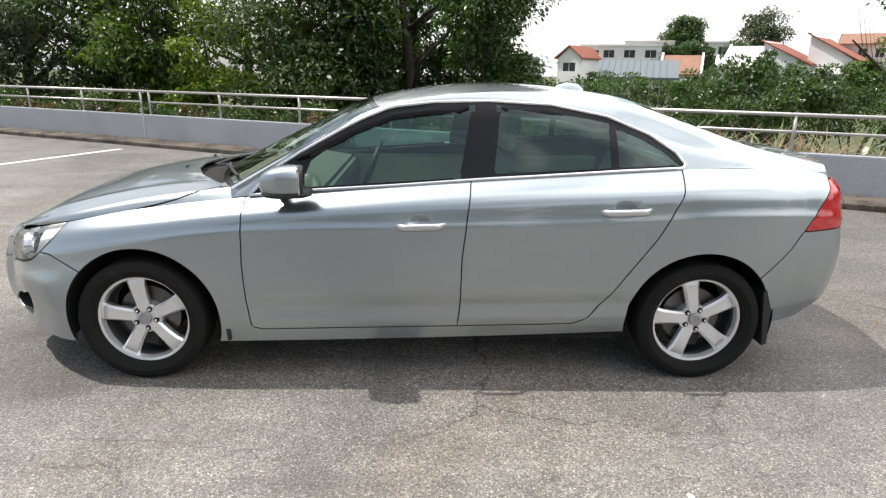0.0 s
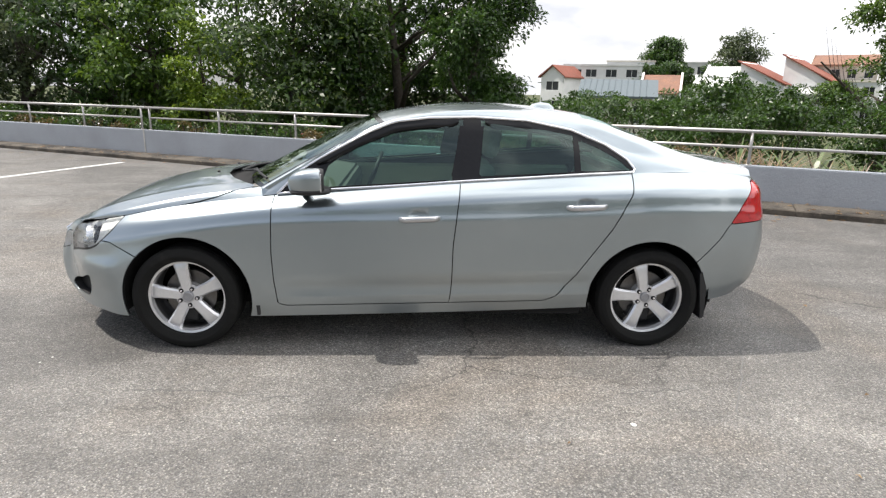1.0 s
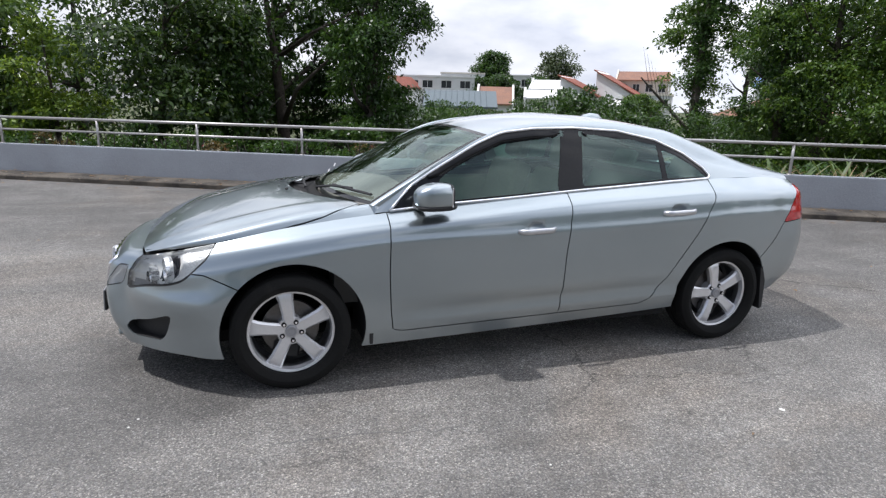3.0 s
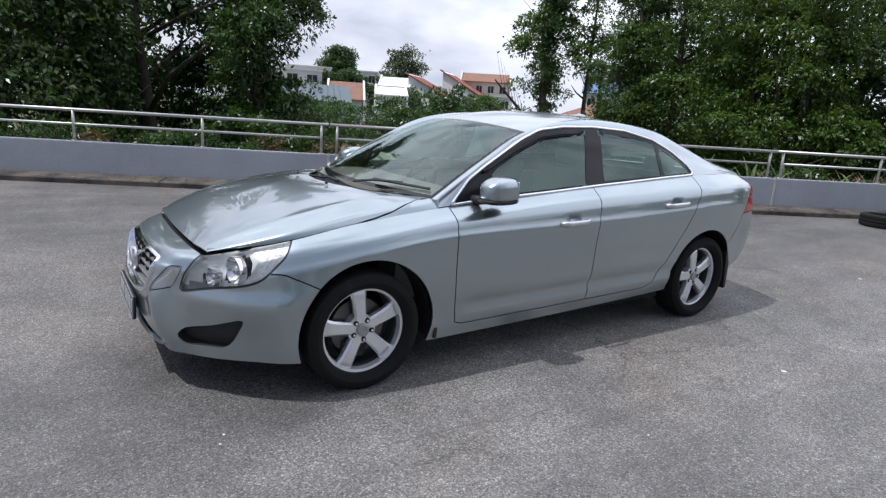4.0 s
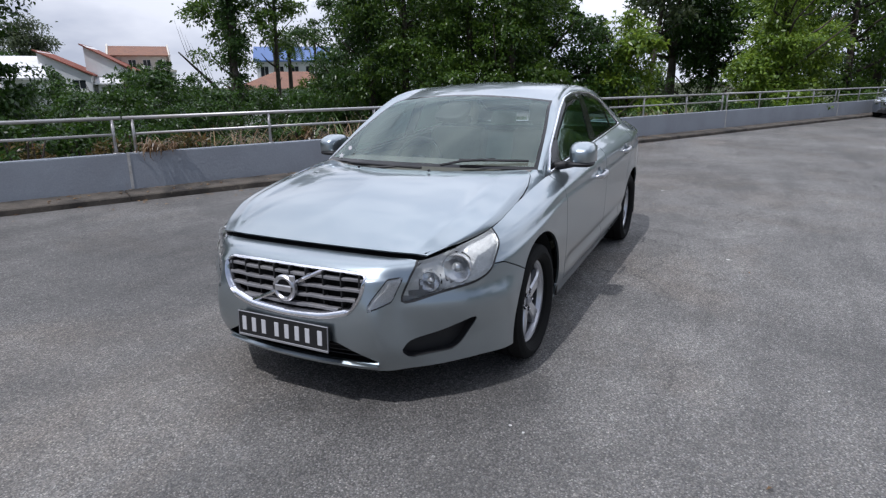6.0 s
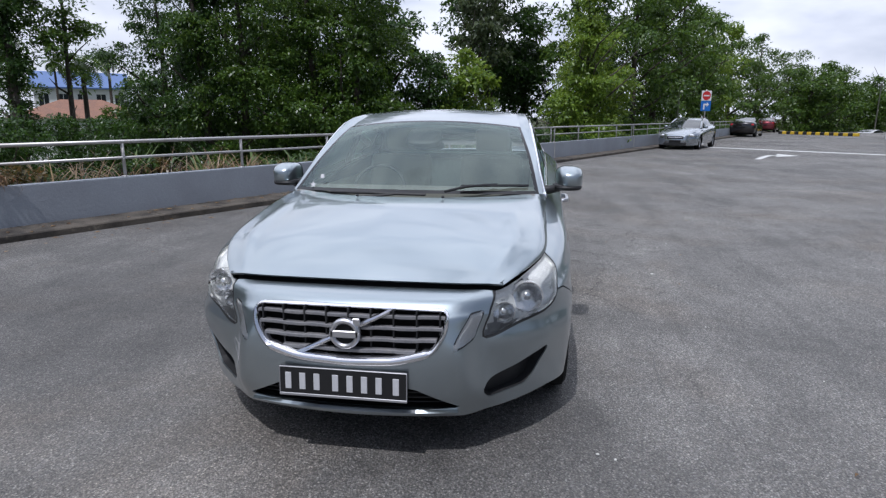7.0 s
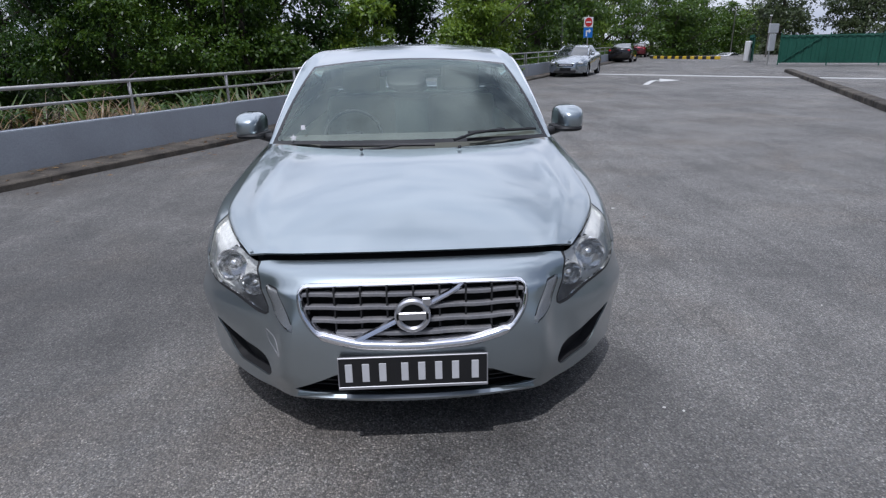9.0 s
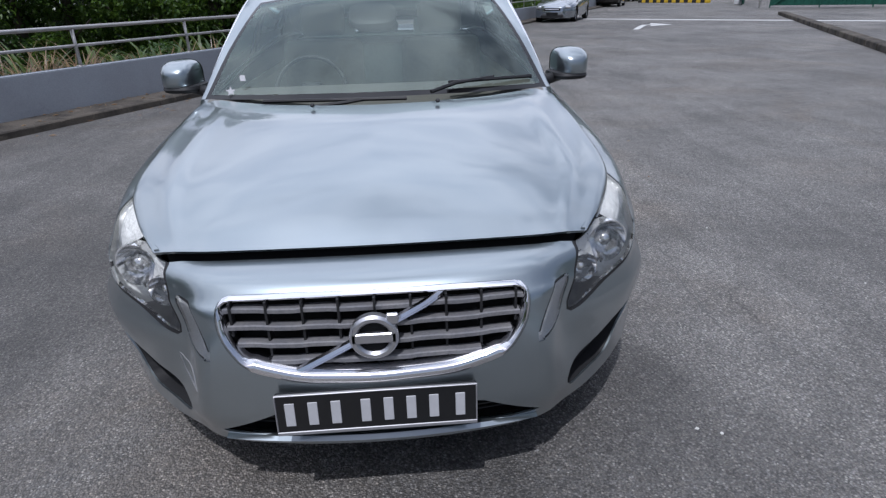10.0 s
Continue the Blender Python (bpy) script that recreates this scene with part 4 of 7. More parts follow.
def wheel_meshes():
    out = {}
    bm = bmesh.new()
    lathe(bm, [(.205, -.035), (.212, -.062), (.224, -.066), (.231, -.060), (.232, -.050), (.226, -.045)], 60)
    out["rim_rings"] = None
    # five broad spokes, each a bevelled plate that dishes in to the hub
    for k in range(5):
        a = 2 * math.pi * k / 5
        sb = bmesh.new()
        prof = [(.040, .036, -.050), (.075, .033, -.052), (.12, .035, -.057), (.17, .039, -.059), (.205, .046, -.054), (.222, .056, -.045)]
        top, low = [], []
        for r, w, y in prof:
            top.append([sb.verts.new((r, y + (.010 if abs(t) > .9 else 0), w * t)) for t in (-1, -.72, .72, 1)])
            low.append([sb.verts.new((r, y + .045, w * t)) for t in (-.85, .85)])
        for i in range(len(prof) - 1):
            for j in range(3):
                sb.faces.new((top[i][j], top[i][j + 1], top[i + 1][j + 1], top[i + 1][j]))
            sb.faces.new((top[i][3], low[i][1], low[i + 1][1], top[i + 1][3]))
            sb.faces.new((low[i][0], top[i][0], top[i + 1][0], low[i + 1][0]))
            sb.faces.new((low[i][1], low[i][0], low[i + 1][0], low[i + 1][1]))
        bmesh.ops.recalc_face_normals(sb, faces=sb.faces[:])
        bmesh.ops.transform(sb, matrix=Matrix.Rotation(a, 4, "Y"), verts=sb.verts[:])
        tmp = bpy.data.meshes.new("t")
        sb.to_mesh(tmp)
        sb.free()
        bm.from_mesh(tmp)
        bpy.data.meshes.remove(tmp)
    lathe(bm, [(.0, -.046), (.050, -.046), (.072, -.048), (.078, -.040), (.078, .02)], 40)
    out["wheel"] = (bm, ALLOY)
    bm = bmesh.new()
    R = TYRE_R
    lathe(bm, [(.226, .09), (.25, .107), (.285, .104), (R - .006, .092), (R, .075), (R, .03), (R - .008, .028), (R - .008, .02), (R, .018), (R, -.018), (R - .008, -.02), (R - .008, -.028), (R, -.03),
               (R, -.075), (R - .006, -.092), (.288, -.104), (.283, -.1075), (.262, -.1095), (.258, -.107), (.245, -.103), (.228, -.085), (.226, -.06)], 64)
    out["tyre"] = (bm, RUBBER)
    bm = bmesh.new()
    lathe(bm, [(.205, .10), (.219, .085), (.219, .02), (.206, .0), (.205, -.035)], 48)
    out["rim_barrel"] = (bm, BARREL)
    bm = bmesh.new()
    lathe(bm, [(.05, .012), (.15, .012), (.152, .016), (.152, .034), (.15, .04), (.05, .04)], 40)
    out["brake_disc"] = (bm, BRAKE)
    bm = bmesh.new()
    lathe(bm, [(.0, -.057), (.012, -.058), (.0135, -.056), (.019, -.056), (.0205, -.0585), (.027, -.0585), (.031, -.055), (.033, -.04)], 28)
    out["centre_cap"] = (bm, LAMP_FRAME)
    bm = bmesh.new()
    box(bm, .075, .165, -.01, .07, -.07, .07, .012)
    out["brake_caliper"] = (bm, BLACK)
    bm = bmesh.new()
    lathe(bm, [(.0, -.060), (.0065, -.060), (.008, -.057), (.008, -.045)], 6, pose(.053, 0, 0))
    out["lug_nut"] = (bm, CHROME)
    # raised black disc imitates the shaded recess round each nut
    bm = bmesh.new()
    lathe(bm, [(.0, -.0535), (.0125, -.0535), (.0135, -.0525), (.0135, -.045)], 14, pose(.053, 0, 0))
    out["nut_shade"] = (bm, VOID)
    del out["rim_rings"]
    return out


def build_wheels(car):
    meshes = {}
    for k, (bm, m_) in wheel_meshes().items():
        bmesh.ops.recalc_face_normals(bm, faces=bm.faces[:])
        ob = mesh_ob(k, bm, m_, smooth=True, sharp=32)
        meshes[k] = ob.data
        bpy.data.objects.remove(ob)
    for x in WHEELS_X:
        for s in (-1, 1):
            w = new("wheel", meshes["wheel"])
            w.parent = car
            w["label"] = "five-spoke silver alloy wheel"
            w.matrix_local = pose(x, s * .800, WHEEL_Z, 0, {-1: -98 if x < 0 else -103, 1: 40}[s], 0 if s < 0 else 180)
            for k in ("tyre", "rim_barrel", "brake_disc", "centre_cap"):
                o = new(k, meshes[k])
                o.parent = w
            c = new("brake_caliper", meshes["brake_caliper"])
            c.parent = w
            c.matrix_local = pose(0, 0, 0, 0, 200, 0)
            for i in range(5):
                for k in ("nut_shade", "lug_nut"):
                    n_ = new(k, meshes[k])
                    n_.parent = w
                    n_.matrix_local = pose(0, 0, 0, 0, 72 * i + 36, 0)
            # arch liner
            bm = bmesh.new()
            rr, seg = .378, 28
            a0, a1 = math.radians(-14), math.radians(194)
            rows = [[bm.verts.new((x + .01 + rr * math.cos(a0 + (a1 - a0) * i / seg), s * y, .318 + rr * math.sin(a0 + (a1 - a0) * i / seg))) for i in range(seg + 1)] for y in (.872, .52)]
            for i in range(seg):
                bm.faces.new((rows[0][i], rows[0][i + 1], rows[1][i + 1], rows[1][i]))
            bm.faces.new(rows[1])
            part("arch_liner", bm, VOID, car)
            # mud flap behind the wheel
            bm = bmesh.new()
            if x < 0:
                prism(bm, [(.008, .045), (.024, .045), (.030, .17), (.0, .21)], .11, pose(-.985, -.893 if s < 0 else .783, .165))
            else:
                prism(bm, [(.01, .02), (.032, .03), (.026, .22), (-.01, .32), (-.025, .31)], .11, pose(1.715, -.905 if s < 0 else .795, .17))
            part("mud_flap", bm, BLACK, car)
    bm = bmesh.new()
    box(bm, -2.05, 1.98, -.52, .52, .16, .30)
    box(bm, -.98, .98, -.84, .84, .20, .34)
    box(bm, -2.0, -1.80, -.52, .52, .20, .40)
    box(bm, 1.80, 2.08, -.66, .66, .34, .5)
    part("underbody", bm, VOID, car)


def ring_strip(bm, loops):
    """Quads between closed loops of points."""
    vl = [[bm.verts.new(p) for p in lp] for lp in loops]
    for a, b in zip(vl, vl[1:]):
        n_ = len(a)
        for i in range(n_):
            bm.faces.new((a[i], a[(i + 1) % n_], b[(i + 1) % n_], b[i]))


def shrink(poly, d):
    """The outline moved inwards by d(y, z)."""
    P = np.array(poly, float)
    out, area = [], sum(a[0] * b[1] - b[0] * a[1] for a, b in zip(P, np.roll(P, -1, axis=0)))
    for i in range(len(P)):
        t = P[(i + 1) % len(P)] - P[i - 1]
        n_ = np.array((-t[1], t[0])) / (np.linalg.norm(t) + 1e-9) * (1 if area > 0 else -1)
        out.append(tuple(P[i] + n_ * d(*P[i])))
    return out


def half_width(poly, z):
    ys = []
    for a, b in zip(poly, poly[1:] + poly[:1]):
        if (a[1] - z) * (b[1] - z) < 0:
            ys.append(abs(a[0] + (b[0] - a[0]) * (z - a[1]) / (b[1] - a[1])))
    return min(ys) if ys else 0.0


def build_nose(car):
    bumper = saloon_parts["front_bumper"]
    # grille surround
    wid = lambda y, z: .009 if z > .63 else .018 if abs(y) > .33 else .026
    lo = shrink(GRILLE, lambda y, z: -.002)
    li = shrink(GRILLE, wid)
    pts = lambda lp, dx: [(nose_x(y, z) + dx, y, z) for y, z in lp]
    mid = shrink(GRILLE, lambda y, z: wid(y, z) * .45)
    bm = bmesh.new()
    ring_strip(bm, [pts(lo, .012), pts(lo, -.004), pts(mid, -.011), pts(li, -.003), pts(li, .05)])
    bmesh.ops.recalc_face_normals(bm, faces=bm.faces[:])
    grille = part("grille", bm, CHROME, car, "chrome grille surround", smooth=True, sharp=60)
    bm = bmesh.new()
    vs = [bm.verts.new((nose_x(y, z) + .075, y, z)) for y, z in shrink(GRILLE, lambda y, z: -.02)]
    bm.faces.new(vs)
    part("grille_backing", bm, VOID, grille)
    for z in (.623, .578, .533, .489):
        w = half_width(li, z)
        bm = bmesh.new()
        n_ = 26
        rows = []
        for i in range(n_ + 1):
            y = -w + 2 * w * i / n_
            x = nose_x(y, z) + .016
            wob = .0012 * (1 if int(abs(y) / .095) % 2 else -1)
            rows.append([bm.verts.new((x + dx, y, z + dz + wob)) for dx, dz in ((.0, -.005), (.0, .005), (.004, .007), (.034, .004), (.034, -.010), (.004, -.008))])
        for a, b in zip(rows, rows[1:]):
            for k in range(6):
                bm.faces.new((a[k], a[(k + 1) % 6], b[(k + 1) % 6], b[k]))
        bmesh.ops.recalc_face_normals(bm, faces=bm.faces[:])
        part("slat", bm, SLAT_GREY, grille)
    for i in range(-4, 5):
        y = i * .092
        if abs(y) > .38:
            continue
        zs = [z for z in np.linspace(.45, .66, 60) if half_width(li, z) > abs(y)]
        if zs:
            bm = bmesh.new()
            x = nose_x(y, .55)
            box(bm, x + .028, x + .06, y - .003, y + .003, min(zs), max(zs))
            part("divider", bm, BLACK, grille)
    # diagonal bar and round badge, both plain
    bm = bmesh.new()
    a, b = Vector((0, .205, .468)), Vector((0, -.185, .655))
    d = (b - a).normalized()
    s_ = Vector((0, d.z, -d.y))
    rows = []
    for i in range(15):
        p = a.lerp(b, i / 14)
        x = nose_x(p.y, p.z) + .004
        rows.append([bm.verts.new(p + s_ * w + Vector((x + dx, 0, 0))) for w, dx in ((-.010, .012), (-.008, .0), (.0, -.004), (.008, .0), (.010, .012))])
    for r0, r1 in zip(rows, rows[1:]):
        for k in range(4):
            bm.faces.new((r0[k], r0[k + 1], r1[k + 1], r1[k]))
    bmesh.ops.recalc_face_normals(bm, faces=bm.faces[:])
    part("diagonal_bar", bm, CHROME, grille, "brushed metal diagonal bar", smooth=True)
    cx = nose_x(0, .56)
    bm = bmesh.new()
    lathe(bm, [(.044, .0), (.042, -.008), (.048, -.016), (.057, -.016), (.063, -.008), (.062, .012)], 40)
    box(bm, -.058, .058, -.016, .0, -.0145, .0145, .003)
    box(bm, .034, .064, -.012, .0, .036, .066, .003, pose(0, 0, 0, 0, 0, 0))
    bmesh.ops.transform(bm, matrix=pose(cx - .004, .004, .560, 0, 0, -90), verts=bm.verts[:])
    bmesh.ops.recalc_face_normals(bm, faces=bm.faces[:])
    part("badge", bm, SATIN, grille, "plain round chrome badge", smooth=True, sharp=30)
    bm = bmesh.new()
    lathe(bm, [(.0, -.002), (.046, -.002)], 32, pose(cx - .002, .004, .560, 0, 0, -90))
    part("badge_backing", bm, VOID, grille)
    # number plate, its characters as plain bars
    px = nose_x(0, .35) - .013
    bm = bmesh.new()
    box(bm, -.262, .262, -.006, .012, -.060, .060, .005)
    plate = part("number_plate", bm, PLATE_BLACK, car, "black plate with plain white bars")
    plate.matrix_local = pose(px, .008, .364, -3, 0, -90)
    bm = bmesh.new()
    for x0, x1, z0, z1 in ((-.262, .262, .0555, .060), (-.262, .262, -.062, -.051), (-.262, -.258, -.051, .0555), (.258, .262, -.051, .0555)):
        box(bm, x0, x1, -.0085, -.002, z0, z1, .0015)
    part("plate_frame", bm, LAMP_FRAME, plate, "thin silver plate frame")
    for i in range(8):
        x = -.224 + i * .059 + (.018 if i > 2 else 0) + (.010 if i > 6 else 0)
        bm = bmesh.new()
        box(bm, x - .0125, x + .0125, -.0085, -.004, -.033, .035, .001)
        part("plate_bar", bm, PLATE_WHITE, plate)
    # towing eye cover in the bumper
    bm = bmesh.new()
    loop = rounded([(.553, .466), (.506, .440), (.485, .386), (.538, .414)], .012)
    tube(bm, [(nose_x(y, z) - .0004, y, z) for y, z in loop + loop[:1]], .0014, 5)
    part("towing_eye_cover", bm, SLAT_GREY, bumper, "round-cornered towing eye cover seam")
    # lower intake
    bm = bmesh.new()
    lp = shrink(LOW_GRILLE, lambda y, z: -.004)
    ring_strip(bm, [pts(lp, .004), pts(lp, .09)])
    part("intake_sleeve", bm, BLACK, car)
    bm = bmesh.new()
    bm.faces.new([bm.verts.new((nose_x(y, z) + .085, y, z)) for y, z in shrink(LOW_GRILLE, lambda y, z: -.02)])
    part("intake_backing", bm, VOID, car)
    for i in range(4):
        z = .252 + .026 * i
        w = half_width(LOW_GRILLE, z)
        bm = bmesh.new()
        tube(bm, [(nose_x(y, z) + .05, y, z) for y in np.linspace(-w, w, 15)], .004, 5)
        part("intake_bar", bm, BLACK, car)
    bm = bmesh.new()
    rows = []
    for y in np.linspace(-.44, .44, 31):
        k = 1 - (abs(y) / .44) ** 4 * .8
        z = .226
        x = nose_x(y, z)
        rows.append([bm.verts.new((x + dx, y, z + dz * k)) for dx, dz in ((.01, -.013), (-.016, -.012), (-.020, .0), (-.010, .011), (.012, .013))])
    for a, b in zip(rows, rows[1:]):
        for k in range(4):
            bm.faces.new((a[k], a[k + 1], b[k + 1], b[k]))
    bmesh.ops.recalc_face_normals(bm, faces=bm.faces[:])
    part("chin_strip", bm, PAINT, bumper, "silver chin strip", smooth=True)


def surface_patch(f_, lo):
    """The flank's mesh within an outline given by f_."""
    bm = grid_bm(ring_grid()[:76])
    bm.normal_update()
    probe = min(bm.faces, key=lambda f: (f.calc_center_median() - Vector((-1.4, -.92, .6))).length)
    if probe.normal.y > 0:
        bmesh.ops.reverse_faces(bm, faces=bm.faces[:])
        bm.normal_update()
    cut(bm, f_, lo)
    out = take(bm, f_(centres(bm)) < lo)
    bm.free()
    out.normal_update()
    return out


BOWLS = ((-1.985, -.702, .642, .064), (-2.065, -.607, .592, .045))


def build_lamps(car):
    diag = lambda s: (lambda co: s(co[:, 0] + np.abs(co[:, 1]), co[:, 2]) + np.where(co[:, 0] > -1.5, 5.0, 0.0))
    nose = lambda s: (lambda co: s(co[:, 1], co[:, 2]) + np.where(co[:, 0] > -1.9, 5.0, 0.0))
    for side in (0, 1):
        lens = saloon_parts["headlamps"][side]
        sgn = -1 if side == 0 else 1
        for f_, depth, m_, par, nm in ((diag(inside(HEAD_LAMP)), .055, LAMP_GREY, lens, "lamp_housing"), (diag(inside(MARKER)), .008, LAMP_WHITE, saloon_parts["markers"][side], "marker_reflector"),
                                       (diag(inside(FOG)), .05, BLACK, car, "fog_recess")):
            sub = surface_patch(f_, 0.002)
            vn = {v: v.normal.copy() for v in sub.verts}
            rim_e = [e for e in sub.edges if e.is_boundary]
            dup = {}
            for e in rim_e:
                for v in e.verts:
                    if v not in dup:
                        dup[v] = sub.verts.new(v.co - vn[v] * .003)
            bowls = [Vector((a, b, c)) for a, b, c, _ in BOWLS] if nm == "lamp_housing" else []
            for v in vn:
                # deep round the bowls, shallow towards the rim
                near = min(((v.co - c).length for c in bowls), default=0.0)
                v.co -= vn[v] * (depth - (depth - .02) * min(1.0, max(0.0, (near - .075) / .05)))
            for e in rim_e:
                a, b = e.verts
                sub.faces.new((a, b, dup[b], dup[a]))
            # the bowls' mouths open through the housing
            axis = Vector((math.cos(math.radians(14)), math.sin(math.radians(14)), 0))
            mouth = []
            for (_, _, _, r), c in zip(BOWLS, bowls):
                for g in sub.faces:
                    w = g.calc_center_median() - c
                    if (w - axis * w.dot(axis)).length < r * .97:
                        mouth.append(g)
            if mouth:
                bmesh.ops.delete(sub, geom=list(set(mouth)), context="FACES")
            bmesh.ops.recalc_face_normals(sub, faces=sub.faces[:])
            if sgn > 0:
                flipped(sub)
            if nm == "lamp_housing":
                c_ = centres(sub)
                low = c_[:, 2] < np.interp(c_[:, 0] + np.abs(c_[:, 1]), (-1.66, -1.52, -1.40, -1.20), (.552, .572, .556, .545))
                part("lamp_bezel", take(sub, low), LAMP_DARK, par, "dark grey lamp bezel", smooth=True, sharp=40)
                sub = take(sub, ~low)
            part(nm, sub, m_, par, smooth=True, sharp=40)
        for bx_, by_, z, r in BOWLS:
            bm = bmesh.new()
            lathe(bm, [(.0, .055), (r * .45, .045), (r * .8, .022), (r, -.006), (r * 1.06, -.006), (r * 1.06, .03)], 28)
            bmesh.ops.create_uvsphere(bm, u_segments=12, v_segments=8, radius=r * .42, matrix=Matrix.Translation((0, .02, 0)))
            bmesh.ops.transform(bm, matrix=pose(bx_, -by_ * sgn, z, 0, 0, -90 + sgn * -14), verts=bm.verts[:])
            bmesh.ops.recalc_face_normals(bm, faces=bm.faces[:])
            part("reflector", bm, LAMP_BRIGHT, lens, "bright round reflector", smooth=True, sharp=50)


def superblob(bm, c, half, e=0.55, nu=20, nv=12, m=None):
    sg = lambda v, p: math.copysign(abs(v) ** p, v)
    rows = []
    for j in range(nv + 1):
        b = -math.pi / 2 + math.pi * j / nv
        rows.append([bm.verts.new((half[0] * sg(math.cos(b), e) * sg(math.cos(a), e), half[1] * sg(math.cos(b), e) * sg(math.sin(a), e), half[2] * sg(math.sin(b), e)))
                     for a in (2 * math.pi * i / nu for i in range(nu))])
    for r0, r1 in zip(rows, rows[1:]):
        for i in range(nu):
            bm.faces.new((r0[i], r0[(i + 1) % nu], r1[(i + 1) % nu], r1[i]))
    vs = [v for r in rows for v in r]
    bmesh.ops.transform(bm, matrix=(m or Matrix()) @ Matrix.Translation(c) if m else Matrix.Translation(c), verts=vs)
    bmesh.ops.remove_doubles(bm, verts=vs, dist=1e-5)


def build_trim(car):
    for s in (-1, 1):
        # door mirror
        bm = bmesh.new()
        superblob(bm, (0, 0, 0), (.135, .081, .075), .62, 36, 20)
        for v in bm.verts:
            k = max(0.0, -v.co.x / .135)
            # domed top falling to the nose, outer corner swept back, flat underside
            v.co.z *= 1 - (.34 if v.co.z > 0 else .1) * k**2
            v.co.y *= 1 - (.30 if v.co.y * s > 0 else .04) * k**2
            v.co.x = min(v.co.x * (.62 if v.co.x > 0 else 1), .060)
            v.co.z = max(v.co.z, -.040)
        bmesh.ops.delete(bm, geom=[f for f in bm.faces if all(v.co.x > .0595 for v in f.verts)], context="FACES")
        rim = take(bm, [f.calc_center_median().x > .040 for f in bm.faces])
        rim.normal_update()
        for v in rim.verts:
            v.co += v.normal * .002
        bmesh.ops.transform(rim, matrix=pose(-.615, s * .930, 1.018, 0, 0, -8 * s), verts=rim.verts[:])
        bmesh.ops.transform(bm, matrix=pose(-.615, s * .930, 1.018, 0, 0, -8 * s), verts=bm.verts[:])
        bm.normal_update()
        body = part("door_mirror", bm, PAINT, car, "silver door mirror with black foot", smooth=True)
        part("mirror_rim", rim, BLACK, body, "black mirror rim", smooth=True)
        bm = bmesh.new()
        superblob(bm, (0, 0, 0), (.118, .088, .024), .7, 20, 8)
        bmesh.ops.transform(bm, matrix=pose(-.630, s * .918, .968, 0, 0, -8 * s), verts=bm.verts[:])
        part("mirror_base", bm, BLACK, body, smooth=True)
        bm = bmesh.new()
        tube(bm, [(-.70, s * .745, .945), (-.68, s * .82, .952), (-.65, s * .88, .960)], .02, 10, radii=[.030, .026, .022])
        part("mirror_arm", bm, BLACK, body, smooth=True)
        bm = bmesh.new()
        box(bm, -.003, .003, -.074, .074, -.052, .052, .0028, pose(-.570, s * .930, 1.022, 0, 0, -8 * s))
        part("mirror_glass", bm, CHROME, body)
        # door handles
        for x0, x1, z in ((-.135, .105, .812), (.835, 1.078, .888)):
            door = saloon_parts[("front_door" if x0 < 0 else "rear_door") + ("" if s < 0 else "_far")]
            bm = bmesh.new()
            rows = []
            for i in range(17):
                t = i / 16
                x = x0 + (x1 - x0) * t
                yy = .917 + .036 * min(1, math.sin(math.pi * min(max(t, .0), 1)) * 2.2)
                hh = .0175 * (1 - .25 * abs(t - .5)) * (.55 if i in (0, 16) else 1)
                dd = .010
                z_ = z + .010 * (t - .5)
                rows.append([bm.verts.new((x, s * (yy + a * dd), z_ + b * hh)) for a, b in ((1, .55), (1, -.55), (.4, -1), (-1, -.8), (-1, .8), (.4, 1))])
            for a, b in zip(rows, rows[1:]):
                for k in range(6):
                    bm.faces.new((a[k], a[(k + 1) % 6], b[(k + 1) % 6], b[k]))
            bm.faces.new(rows[0]), bm.faces.new(rows[-1])
            bmesh.ops.recalc_face_normals(bm, faces=bm.faces[:])
            part("door_handle", bm, SATIN, door, "silver door handle", smooth=True, sharp=70)
        # smoked rain visors over the side windows
        for x0, x1 in ((-.62, .215), (.375, .915)):
            bm = bmesh.new()
            rows = []
            for i in range(25):
                k = i / 24
                x = x0 + (x1 - x0) * k
                top = np.interp(x, [p[0] for p in DAYLIGHT[:12]], [p[1] for p in DAYLIGHT[:12]])
                low = top - .058 * min(1, .45 + k * 6, .45 + (1 - k) * 9)
                yt = np.interp(x, [p[0] for p in U_DRIP], [-p[1] for p in U_DRIP])
                rows.append([bm.verts.new((x, s * (yt + dy), z)) for z, dy in ((top - .004, .008), ((top + low) / 2, .022), (low, .030), (low + .004, .026))])
            for a, b in zip(rows, rows[1:]):
                for k in range(3):
                    bm.faces.new((a[k], a[k + 1], b[k + 1], b[k]))
            part("rain_visor", bm, GLOSS_BLACK, car, "dark rain visor", smooth=True)
    # chrome strip round the side windows
    loop = []
    ring = shrink(DAYLIGHT, lambda x, z: -.006)
    for (x0, z0), (x1, z1) in zip(ring, ring[1:] + ring[:1]):
        for k in np.linspace(0, 1, 9)[:-1]:
            x, z = x0 + (x1 - x0) * k, z0 + (z1 - z0) * k
            low, high = (np.interp(x, BODY[e][:, 0], BODY[e][:, 2]) for e in ("belt", "drip"))
            z = max(low + .003, min(high - .003, z))
            hit = BODY["side"].ray_cast(Vector((x, -2, z)), Vector((0, 1, 0)))[0] or BODY["side"].find_nearest(Vector((x, -.72, z)))[0]
            loop.append((hit.x, hit.y - .003, hit.z))
    for s in (-1, 1):
        bm = bmesh.new()
        tube(bm, [(x, y * -s, z) for x, y, z in loop + loop[:1]], .0085, 8)
        part("window_chrome", bm, CHROME, car, smooth=True)
    # roof fin
    bm = bmesh.new()
